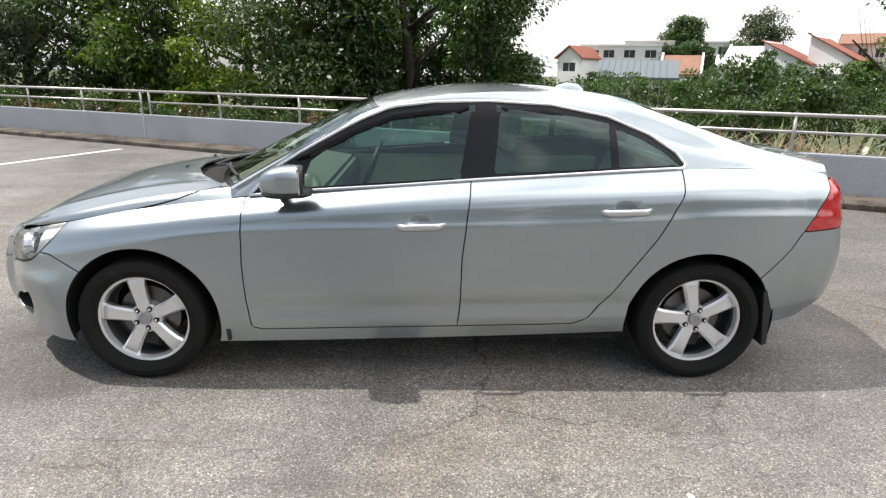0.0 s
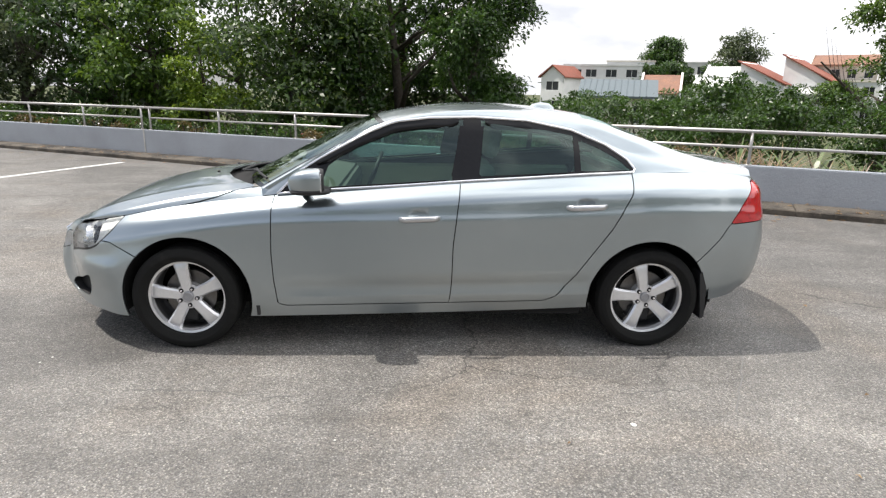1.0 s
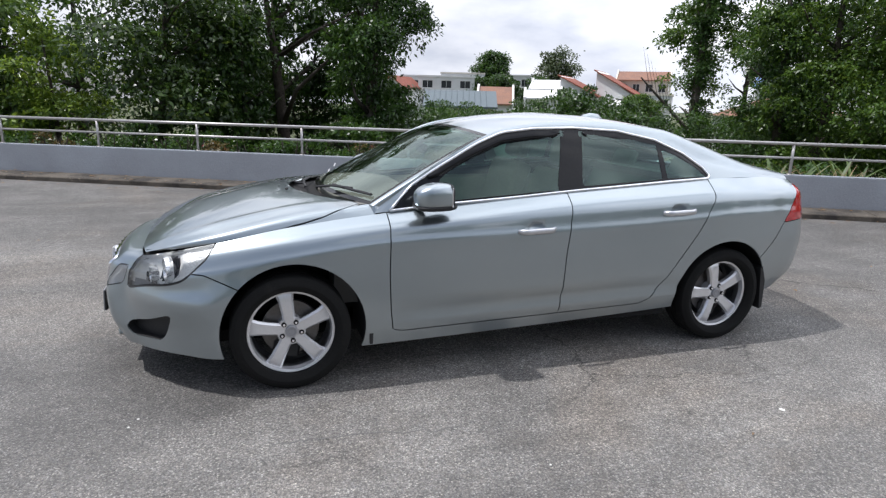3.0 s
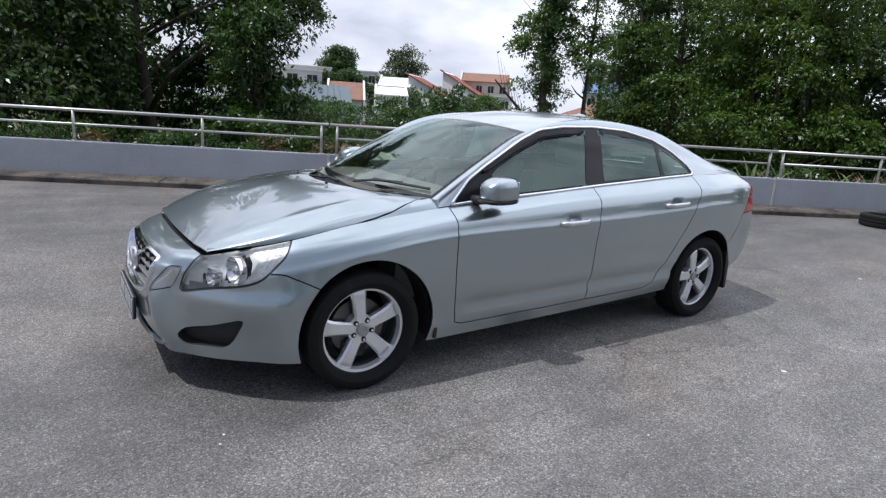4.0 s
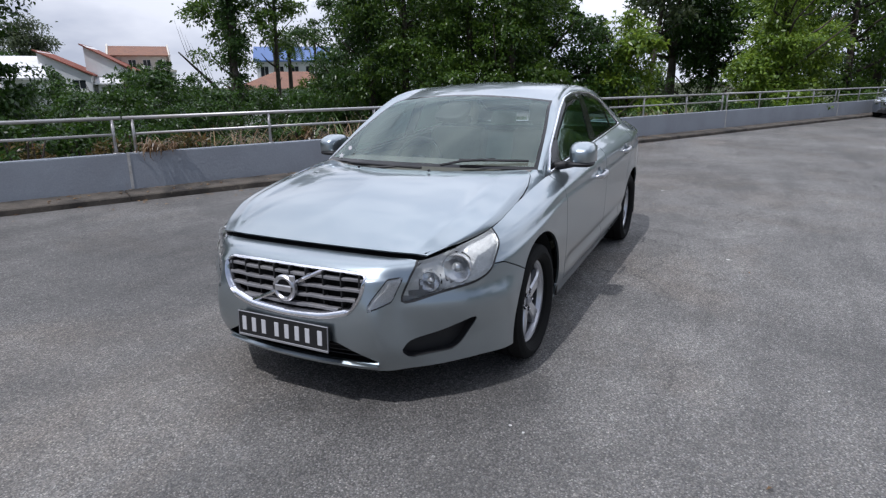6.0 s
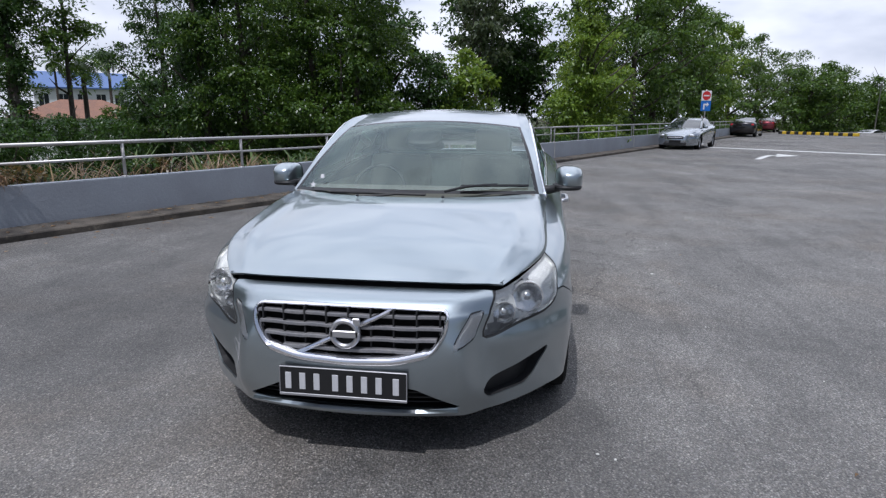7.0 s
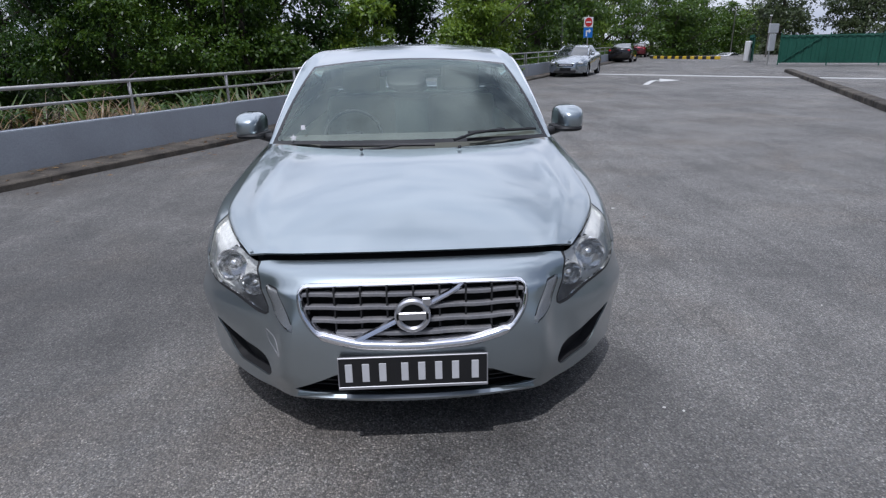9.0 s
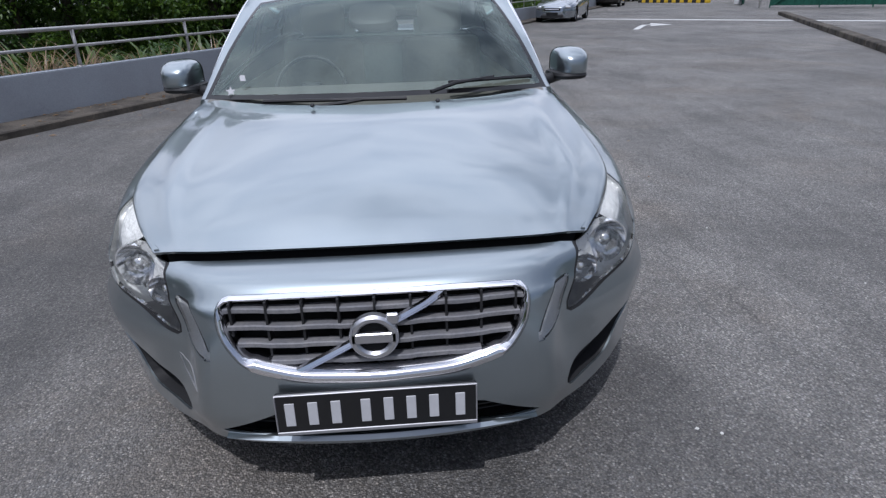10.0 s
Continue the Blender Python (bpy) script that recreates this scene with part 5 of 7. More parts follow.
    prof = [(.745, .0, .030), (.78, .030, .034), (.84, .048, .030), (.90, .044, .022), (.935, .018, .014), (.94, .0, .010)]
    rows = []
    for x, h, w in prof:
        z0 = 1.425 - .05 * (x - .7) - .006
        rows.append([bm.verts.new((x, y * w, z0 + k * h)) for y, k in ((-1, 0), (-.75, .55), (-.3, 1), (.3, 1), (.75, .55), (1, 0))])
    for a, b in zip(rows, rows[1:]):
        for k in range(5):
            bm.faces.new((a[k], a[k + 1], b[k + 1], b[k]))
    bmesh.ops.recalc_face_normals(bm, faces=bm.faces[:])
    part("roof_aerial", bm, PAINT, car, smooth=True, sharp=60)
    # wipers
    for pts, bl in (([(-1.17, -.22, .985), (-1.09, -.33, 1.006), (-1.0, -.50, 1.012)], [(-1.08, -.30, 1.008), (-1.01, -.50, 1.006), (-.925, -.68, 1.000)]),
                    ([(-1.27, .30, .955), (-1.23, .12, .965), (-1.21, .05, .972)], [(-1.13, .46, .965), (-1.205, .18, .973), (-1.225, -.12, .972)])):
        bm = bmesh.new()
        tube(bm, pts, .008, 6)
        arm = part("wiper_arm", bm, BLACK, car)
        bm = bmesh.new()
        tube(bm, bl, .008, 6)
        part("wiper_blade", bm, BLACK, arm)
    # camera housing and mirror behind the screen
    bm = bmesh.new()
    superblob(bm, (0, 0, 0), (.115, .118, .030), .6, 18, 10, pose(-.485, .02, 1.256, 0, -25, 0))
    part("sensor_housing", bm, BLACK, car, smooth=True)
    bm = bmesh.new()
    superblob(bm, (-.44, .0, 1.205), (.018, .105, .032), .6, 18, 10)
    part("interior_mirror", bm, BLACK, car, smooth=True)
    # labels on the screen
    star = []
    for i in range(10):
        r = .023 if i % 2 == 0 else .009
        star.append((r * math.cos(math.radians(90 + 36 * i)), r * math.sin(math.radians(90 + 36 * i))))
    tilt = pose(-.975, .625, .988, 62 - 90, 0, -90 + 12)
    for outline, off, nm in ((star, (0, 0), "star_sticker"), ([(-.011, -.013), (.011, -.013), (.011, .013), (-.011, .013)], (.055, .055), "paper_label")):
        bm = bmesh.new()
        prism(bm, [(x + off[0], z + off[1]) for x, z in outline], .002, tilt)
        part(nm, bm, PLATE_WHITE, car, "white star sticker" if nm[0] == "s" else "pale paper label")


def build_cabin(car):
    bm = bmesh.new()
    prof = [(-1.12, .90), (-1.02, .955), (-.72, .965), (-.50, .935), (-.46, .86), (-.50, .62), (-.80, .40), (-1.15, .40)]
    prism(bm, prof, 1.44, pose(0, -.72, 0))
    bmesh.ops.bevel(bm, geom=[e for e in bm.edges if abs(e.verts[0].co.y - e.verts[1].co.y) > 1], offset=.02, segments=2, affect="EDGES")
    part("dashboard", bm, DASH, car, "grey-beige moulded dashboard", smooth=True)
    bm = bmesh.new()
    lathe(bm, [(.172, .0), (.180, -.014), (.190, -.014), (.196, 0), (.190, .014), (.180, .014), (.172, 0)], 36)
    box(bm, -.06, .06, -.02, .02, -.05, .05, .015)
    box(bm, -.175, .175, -.008, .008, -.022, .018, .005)
    bmesh.ops.transform(bm, matrix=pose(-.36, .37, .885, 0, 0, 90) @ pose(0, 0, 0, 22), verts=bm.verts[:])
    part("steering_wheel", bm, BLACK, car, smooth=True)
    for y in (-.37, .37):
        bm = bmesh.new()
        box(bm, -.28, .26, y - .25, y + .25, .36, .56, .06, None, 3)
        seat = part("front_seat", bm, SEAT, car, "beige leather front seat", smooth=True)
        bm = bmesh.new()
        box(bm, -.07, .07, -.25, .25, 0, .62, .06, pose(.22, y, .50, 0, 18, 0), 3)
        part("backrest", bm, SEAT, seat, smooth=True)
        bm = bmesh.new()
        box(bm, -.05, .05, -.14, .14, 0, .19, .05, pose(.43, y, 1.115, 0, 12, 0), 3)
        part("headrest", bm, SEAT, seat, smooth=True)
    bm = bmesh.new()
    box(bm, .78, 1.25, -.66, .66, .36, .56, .05, None, 2)
    bench = part("rear_bench", bm, SEAT, car, "beige leather rear bench", smooth=True)
    bm = bmesh.new()
    box(bm, -.07, .07, -.66, .66, 0, .60, .05, pose(1.16, 0, .50, 0, 24, 0), 2)
    part("backrest", bm, SEAT, bench, smooth=True)
    for y in (-.36, .36):
        bm = bmesh.new()
        box(bm, -.04, .04, -.13, .13, 0, .15, .04, pose(1.40, y, 1.03, 0, 20, 0), 2)
        part("headrest", bm, SEAT, bench, smooth=True)
    bm = bmesh.new()
    box(bm, 1.3, 1.75, -.68, .68, 1.0, 1.05)
    part("parcel_shelf", bm, DASH, car)
    for s in (-1, 1):
        bm = bmesh.new()
        box(bm, -.80, 1.25, s * .70 - .025, s * .70 + .025, .40, .94, .02)
        part("door_lining", bm, TRIM, car, "beige door lining")
    bm = bmesh.new()
    box(bm, -.9, 1.3, -.72, .72, .335, .36)
    part("cabin_floor", bm, DASH, car)


build_bonnet(saloon)
build_wheels(saloon)
build_nose(saloon)
build_lamps(saloon)
build_trim(saloon)
build_cabin(saloon)

# ---- plants ----
LEAF_DARK = leaf_mat("leaf_dark_green", (0.015, 0.042, 0.007), (0.052, 0.115, 0.017))
LEAF_MID = leaf_mat("leaf_mid_green", (0.026, 0.066, 0.009), (0.102, 0.180, 0.023))
LEAF_LIGHT = leaf_mat("leaf_yellow_green", (0.070, 0.138, 0.014), (0.215, 0.315, 0.038))
LEAF_GREY = leaf_mat("leaf_grey_green", (0.040, 0.062, 0.026), (0.095, 0.125, 0.055))
LEAF_BIG = leaf_mat("leaf_broad_glossy", (0.012, 0.032, 0.006), (0.052, 0.102, 0.015), (0.15, 0.20, 0.035))
LEAF_RED = leaf_mat("leaf_red_tinged", (0.04, 0.05, 0.014), (0.15, 0.105, 0.035), (0.26, 0.05, 0.03))
STRAP = leaf_mat("strap_leaf", (0.032, 0.070, 0.014), (0.115, 0.175, 0.042), (0.28, 0.22, 0.11))
STRAW = leaf_mat("dry_straw", (0.13, 0.08, 0.04), (0.34, 0.24, 0.12))
BARK = mat("bark", (0.060, 0.048, 0.038), 0.95, spots=[(3, (0.11, 0.10, 0.085), 0.35, 0.15)], grain=(25, 0.35), bump=(14, 0.03))


def leaf_cloud(name, pos, length, width, material, parent, rng, droop=0.3, out=None):
    """Many small four-cornered leaves, folded along the rib, at pos; the blades lie roughly across out."""
    n_ = len(pos)
    d = rng.normal(size=(n_, 3))
    face = rng.normal(size=(n_, 3))
    if out is not None:
        d = d * 0.8 + out * 0.5
        face = face * 0.55 + out + np.array((0, 0, 0.55))
    d[:, 2] -= droop
    d /= np.linalg.norm(d, axis=1)[:, None]
    s = np.cross(d, face)
    s /= np.linalg.norm(s, axis=1)[:, None] + 1e-9
    u = np.cross(s, d)
    ln = length * rng.uniform(0.6, 1.35, n_)[:, None]
    w = width * rng.uniform(0.7, 1.3, n_)[:, None]
    co = np.empty((n_, 4, 3))
    co[:, 0] = pos
    co[:, 1] = pos + d * ln * 0.45 + s * w * 0.5 + u * w * 0.18
    co[:, 2] = pos + d * ln - np.array((0, 0, 1)) * ln * 0.12
    co[:, 3] = pos + d * ln * 0.45 - s * w * 0.5 + u * w * 0.18
    me = bpy.data.meshes.new(name)
    me.vertices.add(4 * n_)
    me.vertices.foreach_set("co", co.astype(np.float32).ravel())
    me.loops.add(4 * n_)
    me.loops.foreach_set("vertex_index", np.arange(4 * n_, dtype=np.int32))
    me.polygons.add(n_)
    me.polygons.foreach_set("loop_start", np.arange(0, 4 * n_, 4, dtype=np.int32))
    me.update(calc_edges=True)
    me.materials.append(material)
    ob = new(name, me)
    ob.parent = parent
    return ob


def on_ball(rng, n_):
    d = rng.normal(size=(n_, 3))
    return d / np.linalg.norm(d, axis=1)[:, None]


def clumped(rng, blobs, n_, size):
    """Leaf places on boughs, each a flattened clump of leaves, that sit towards the outside of the blobs, and a sparse fill within."""
    vol = np.array([b[3] * b[4] * b[5] for b in blobs]) ** 0.7
    blobs = np.array(blobs)
    per = 110
    B = blobs[rng.choice(len(blobs), max(8, int(n_ * .78) // per), p=vol / vol.sum())]
    d = on_ball(rng, len(B))
    d[:, 2] = np.where(d[:, 2] < -.45, -d[:, 2], d[:, 2])
    c = B[:, :3] + d * B[:, 3:] * rng.uniform(.52, .95, len(B))[:, None]
    s = size * rng.uniform(.55, 1.5, len(B))
    o = on_ball(rng, len(B) * per)
    o[:, 2] = np.where((o[:, 2] < 0) & (rng.uniform(size=len(o)) < .6), -o[:, 2], o[:, 2])
    flat = np.array((1.0, 1.0, .6))
    rad = rng.uniform(.45, 1.0, len(o)) ** .6 * (1 + .35 * np.abs(rng.normal(size=len(o))) * (rng.uniform(size=len(o)) < .12))
    pos = np.repeat(c, per, axis=0) + o * flat * (np.repeat(s, per) * rad)[:, None]
    nrm = o * .8 + np.repeat(d, per, axis=0) * .6
    F = blobs[rng.choice(len(blobs), max(8, int(n_ * .22)), p=vol / vol.sum())]
    e = on_ball(rng, len(F))
    return np.vstack([pos, F[:, :3] + e * F[:, 3:] * rng.uniform(.2, .95, len(F))[:, None]]), np.vstack([nrm, e])


def tree(x, y, z0, top, low, radius, leaf, n_, material, label, seed, trunk=0.14, lean=(0, 0), shape="round", sigma=None, limbs=7, width=0.5):
    """A tapered leaning trunk with limbs, and a crown of leaf clumps between low and top."""
    rng = np.random.default_rng(seed)
    t = thing("tree", label, "tree", pose(x, y, z0), group="trees beyond the wall")
    H = top - z0
    bm = bmesh.new()
    way = [(lean[0] * k + 0.12 * math.sin(3 * k + seed), lean[1] * k + 0.10 * math.cos(4 * k + seed), H * 0.93 * k) for k in np.linspace(0, 1, 9)]
    tube(bm, way, trunk, 9, radii=[trunk * (1.15 - 0.95 * k) for k in np.linspace(0, 1, 9)])
    for i in range(limbs):
        k = rng.uniform(0.25, 0.8)
        j = int(k * 8)
        p = Vector(way[j])
        a = rng.uniform(0, 2 * math.pi)
        ln = radius * rng.uniform(0.6, 1.05)
        up = rng.uniform(0.3, 1.0)
        q = p + Vector((math.cos(a) * ln * 0.5, math.sin(a) * ln * 0.5, up * ln * 0.45))
        e = p + Vector((math.cos(a + 0.3) * ln, math.sin(a + 0.3) * ln, up * ln))
        r = trunk * (0.55 - 0.35 * k)
        tube(bm, [p, q, e], r, 6, radii=[r, r * 0.65, r * 0.2])
    part("trunk", bm, BARK, t, smooth=True)
    blobs = []
    hh = top - low
    nb = 11
    for i in range(nb):
        k = (i + 0.5) / nb
        z = low - z0 + hh * k
        if shape == "cone":
            rr = radius * (1.05 - 0.9 * k)
        elif shape == "column":
            rr = radius * (0.85 + 0.25 * math.sin(5 * k + seed))
        else:
            rr = radius * math.sin(math.pi * min(0.96, 0.12 + 0.82 * k)) ** 0.6
        a = 2.4 * i + seed
        off = rr * (0.45 if shape != "cone" else 0.25)
        base_ = np.array((lean[0], lean[1])) * (z / H)
        blobs.append((base_[0] + off * math.cos(a), base_[1] + off * math.sin(a), z, rr * 0.66, rr * 0.66, max(hh / nb * 1.1, rr * 0.38)))
    pos, d = clumped(rng, blobs, n_, max(1.35 * (sigma or 0), leaf * 3.2))
    leaf_cloud("crown", pos, leaf * 1.25, leaf * 1.25 * width, material, t, rng, 0.3, d)
    return t


def shrub(x, y, z0, top, radius, leaf, n_, material, label, seed, group="shrubs beyond the wall"):
    rng = np.random.default_rng(seed)
    t = thing("shrub", label, "shrub", pose(x, y, z0), group=group)
    bm = bmesh.new()
    for i in range(5):
        a = 1.26 * i + seed
        tube(bm, [(0, 0, 0), (0.3 * radius * math.cos(a), 0.3 * radius * math.sin(a), (top - z0) * 0.45), (0.6 * radius * math.cos(a + .4), 0.6 * radius * math.sin(a + .4), (top - z0) * 0.85)], 0.03, 5, radii=[.04, .025, .008])
    part("stem", bm, BARK, t)
    blobs = []
    for i in range(9):
        a = rng.uniform(0, 2 * math.pi)
        r = radius * rng.uniform(0.15, 0.75)
        z = (top - z0) * rng.uniform(0.35, 0.82)
        s = radius * rng.uniform(0.3, 0.5)
        blobs.append((r * math.cos(a), r * math.sin(a), z, s, s, min(s, (top - z0) - z)))
    pos, d = clumped(rng, blobs, n_, leaf * 2.6)
    leaf_cloud("foliage", pos, leaf, leaf * 0.45, material, t, rng, 0.15, d)
    return t


def blades(rng, places, length, width, count, arch_=0.9, seg=5, lean=None):
    """Arching strap leaves that spring from each place."""
    verts, faces = [], []
    for p in places:
        for _ in range(count):
            a, ln, w = rng.uniform(0, 2 * math.pi), length * rng.uniform(0.6, 1.25), width * rng.uniform(0.7, 1.2)
            if lean is not None and math.cos(a) * lean.x + math.sin(a) * lean.y < -0.15:
                a += math.pi
            tilt, bend = rng.uniform(0.15, 0.8), arch_ * rng.uniform(0.5, 1.5)
            q = np.array(p, float) + np.r_[rng.normal(size=2) * 0.06, 0]
            side = np.array((-math.sin(a), math.cos(a), 0))
            b0 = len(verts)
            for k in range(seg + 1):
                s = k / seg
                ww = w * (1 - s**2.2) * 0.5 + 0.001
                verts += [q - side * ww, q + side * ww]
                ang = tilt + bend * s * 1.5
                q = q + ln / seg * np.array((math.cos(a) * math.sin(ang), math.sin(a) * math.sin(ang), math.cos(ang)))
            faces += [(b0 + 2 * k, b0 + 2 * k + 1, b0 + 2 * k + 3, b0 + 2 * k + 2) for k in range(seg)]
    return verts, faces


def palm(x, y, z0, h, seed, label):
    rng = np.random.default_rng(seed)
    t = thing("palm_tree", label, "palm", pose(x, y, z0), group="palms beyond the wall")
    bm = bmesh.new()
    tube(bm, [(0.2 * math.sin(2 * k), 0, h * k) for k in np.linspace(0, 1, 8)], .16, 9, radii=[.2 - .08 * k for k in np.linspace(0, 1, 8)])
    part("trunk", bm, BARK, t, smooth=True)
    verts, faces = [], []
    for i in range(22):
        a, rise, ln = 2 * math.pi * i / 22 + rng.uniform(-.1, .1), rng.uniform(-.3, 1.0), rng.uniform(1.7, 2.4)
        q = np.array((0.2 * math.sin(2), 0, h))
        ang = rise
        for k in range(12):
            stp = ln / 12
            f = np.array((math.cos(a) * math.cos(ang), math.sin(a) * math.cos(ang), math.sin(ang)))
            q2 = q + f * stp
            for s in (-1, 1):
                sd = np.array((-math.sin(a), math.cos(a), 0)) * s
                l_ = 0.55 * math.sin(math.pi * (0.12 + 0.85 * k / 12))
                tip = q + sd * l_ + f * l_ * 0.6 - np.array((0, 0, 0.25 * l_))
                b0 = len(verts)
                verts += [q, q2, tip]
                faces.append((b0, b0 + 1, b0 + 2))
            q, ang = q2, ang - 0.14
    raw("crown", verts, faces, LEAF_MID, t)


def plant_all():
    far_dark, far_mid = "tall dense dark green tree beyond the wall", "leafy mid-green tree beyond the wall"
    S = iter(range(11, 400))
    # vine-clad clump and broadleaf tree behind the near wall
    tree(1.35, 9.9, -1.6, 6.4, -1.4, 1.3, .085, 32000, LEAF_DARK, "column of dark creepers smothering a tree", next(S), .16, shape="column")
    tree(-1.55, 12.2, -1.6, 3.4, -1.4, 0.95, .10, 10000, LEAF_DARK, "dense dark creeper-covered shrub tree", next(S), .12, shape="column")
    tree(-0.35, 13.6, -1.8, 5.7, 2.6, 2.9, .15, 3800, LEAF_DARK, "tree with a dark leaning trunk and a high open crown", next(S), .2, (-.5, .3), sigma=.4)
    tree(1.9, 14.3, -1.8, 8.2, -1.0, 1.6, .12, 20000, LEAF_DARK, far_dark, next(S), .18, sigma=.28)
    tree(-.3, 15.8, -1.8, 8.0, .2, 2.0, .13, 8000, LEAF_DARK, far_dark, next(S), .18, sigma=.28)
    tree(15.4, 2.7, -1.6, 3.1, -1.2, 1.4, .11, 9000, LEAF_DARK, "low dark green bushy tree", next(S), .1, sigma=.24)
    tree(-3.4, 12.0, -1.6, 5.1, -0.6, 2.1, .115, 11000, LEAF_BIG, "broad-leaved tree with large glossy leaves", next(S), .12, (.3, .2), sigma=.45)
    tree(-2.3, 13.8, -1.8, 5.0, 0.4, 1.8, .115, 7500, LEAF_BIG, "broad-leaved tree with large glossy leaves", next(S), .12, (-.4, 0), sigma=.5)
    tree(-5.9, 13.2, -1.7, 3.3, -1.2, 1.15, .11, 6500, LEAF_LIGHT, "small light green bushy tree", next(S), .08)
    tree(-7.6, 14.4, -1.8, 5.4, -.6, 1.9, .13, 12000, LEAF_MID, far_mid, next(S), .16, sigma=.3)
    tree(-9.6, 16.0, -1.8, 6.1, -1.0, 2.5, .14, 15000, LEAF_DARK, far_dark, next(S), .2, sigma=.3)
    tree(-12.6, 16.6, -1.8, 6.2, -1.0, 2.5, .14, 14000, LEAF_GREY, "tall feathery grey-green tree", next(S), .2, sigma=.32)
    tree(-15.6, 18.0, -1.8, 6.3, -1.0, 2.8, .15, 13000, LEAF_DARK, far_dark, next(S), .2, sigma=.35)
    tree(-6.6, 19.5, -2, 5.9, -.5, 2.4, .18, 3500, LEAF_DARK, far_dark, next(S), .2, sigma=.4)
    tree(-19.5, 19.5, -2, 6.5, -1, 3.0, .18, 9000, LEAF_MID, far_mid, next(S), .2, sigma=.4)
    tree(-1.8, 20.5, -2, 5.0, 2.0, 2.2, .2, 3500, LEAF_GREY, "thin grey-green tree with sky showing through", next(S), .16, sigma=.5)
    tree(0.5, 15.2, -1.8, 2.2, -1.6, 1.6, .11, 10000, LEAF_DARK, "dense dark creeper-covered shrub tree", next(S), .12, shape="column")
    tree(-1.0, 14.6, -1.8, 2.2, -1.6, 1.1, .11, 6000, LEAF_MID, "dense green creeper-covered shrub", next(S), .1, shape="column")
    # creeper tower and the bushy trees further along
    tree(26.0, 28.2, -3, 14.0, -1, 1.15, .19, 11000, LEAF_DARK, "tall thin tree draped in dark creepers", next(S), .32, (.6, .2), shape="column", sigma=.45)
    tree(28.9, 27.0, -3, 13.0, 3.0, 2.0, .2, 4500, LEAF_MID, "thin mid-green tree with an open crown", next(S), .18, sigma=.5)
    tree(28.2, 30.6, -3, 11.5, 2.0, 2.6, .22, 6000, LEAF_MID, far_mid, next(S), .2, sigma=.5)
    tree(12.5, 7.9, -1.8, 6.6, -1.3, 2.0, .085, 26000, LEAF_MID, "dense yellow-green bushy tree beyond the wall", next(S), .14, sigma=.24)
    tree(12.1, 8.9, -1.8, 6.6, -1.3, 1.05, .085, 18000, LEAF_DARK, "dense dark green bushy tree beyond the wall", next(S), .14, sigma=.24)
    tree(13.5, 6.0, -1.8, 7.2, -1.3, 2.2, .085, 30000, LEAF_MID, "dense leafy green bushy tree beyond the wall", next(S), .14, sigma=.24)
    tree(13.7, 4.6, -1.6, 6.4, -1.2, 1.8, .09, 26000, LEAF_MID, "dense mid-green bushy tree beyond the wall", next(S), .14, sigma=.24)
    tree(16.2, 8.0, -2, 6.2, -.5, 2.0, .15, 13000, LEAF_DARK, far_dark, next(S), .2, sigma=.3)
    tree(16.9, 4.9, -2, 6.0, -.6, 2.3, .15, 13000, LEAF_DARK, far_dark, next(S), .2, sigma=.3)
    tree(20.5, 15.6, -2, 7.0, -1.2, 2.5, .12, 20000, LEAF_DARK, far_dark, next(S), .2, sigma=.3)
    tree(18.6, 11.4, -2, 6.4, -1.2, 2.2, .11, 18000, LEAF_DARK, far_dark, next(S), .2, sigma=.3)
    tree(24.0, 18.8, -2, 3.2, -1.0, 2.0, .13, 9000, LEAF_MID, far_mid, next(S), .2, sigma=.3)
    tree(16.2, 1.6, -1.5, 3.4, -1.0, 1.2, .13, 8000, LEAF_LIGHT, "low light green bushy tree", next(S), .1)
    tree(27.0, 2.7, -2, 10.0, 4.0, 1.8, .2, 3500, LEAF_GREY, "thin tree with a leaning bare trunk", next(S), .14, (1.6, -.8), sigma=.5)
    tree(31.2, 1.9, -2, 11.0, 2.0, 3.0, .2, 11000, LEAF_DARK, far_dark, next(S), .26, sigma=.4)
    tree(33.4, .2, -2, 6.2, 1.0, 2.6, .2, 10000, LEAF_DARK, far_dark, next(S), .24, (.5, 0), sigma=.4)
    tree(22.2, -2.7, -1.5, 7.0, -1.0, 2.5, .13, 20000, LEAF_LIGHT, "conical light green tree beyond the wall", next(S), .15, shape="cone", sigma=.26)
    tree(24.8, -3.2, -1.5, 5.2, -1.0, 2.1, .15, 11000, LEAF_LIGHT, "round light green tree beyond the wall", next(S), .12, sigma=.28)
    tree(27.6, -3.2, -1.5, 9.2, -.8, 2.6, .18, 11000, LEAF_MID, far_mid, next(S), .2, sigma=.35)
    tree(32.4, -6.2, -1.5, 11.5, -.8, 2.9, .2, 10000, LEAF_MID, far_mid, next(S), .2, sigma=.38)
    for x, y, top, r in ((37, -8.2, 11.6, 3.1), (41.5, -10.5, 11.0, 3.1), (46, -13, 9.0, 3.1), (52, -15.5, 9.3, 3.4), (59, -19, 9.4, 3.6), (66, -24, 9.2, 3.8), (74, -30, 8.0, 4.0),
                         (82, -37, 6.2, 4.2), (91, -46, 5.8, 4.4), (100, -56, 6.0, 4.6), (58, -28, 5.8, 3.2), (66, -36, 4.8, 3.6), (76, -46, 5.2, 4.0), (54, -24.5, 5.6, 2.8)):
        tree(x, y, -1, top, -.6, r, .21, 9500, LEAF_LIGHT if int(x) % 4 == 0 else LEAF_MID, "sunlit yellow-green tree beyond the wall" if int(x) % 4 == 0 else far_mid, next(S), .24, sigma=.5)
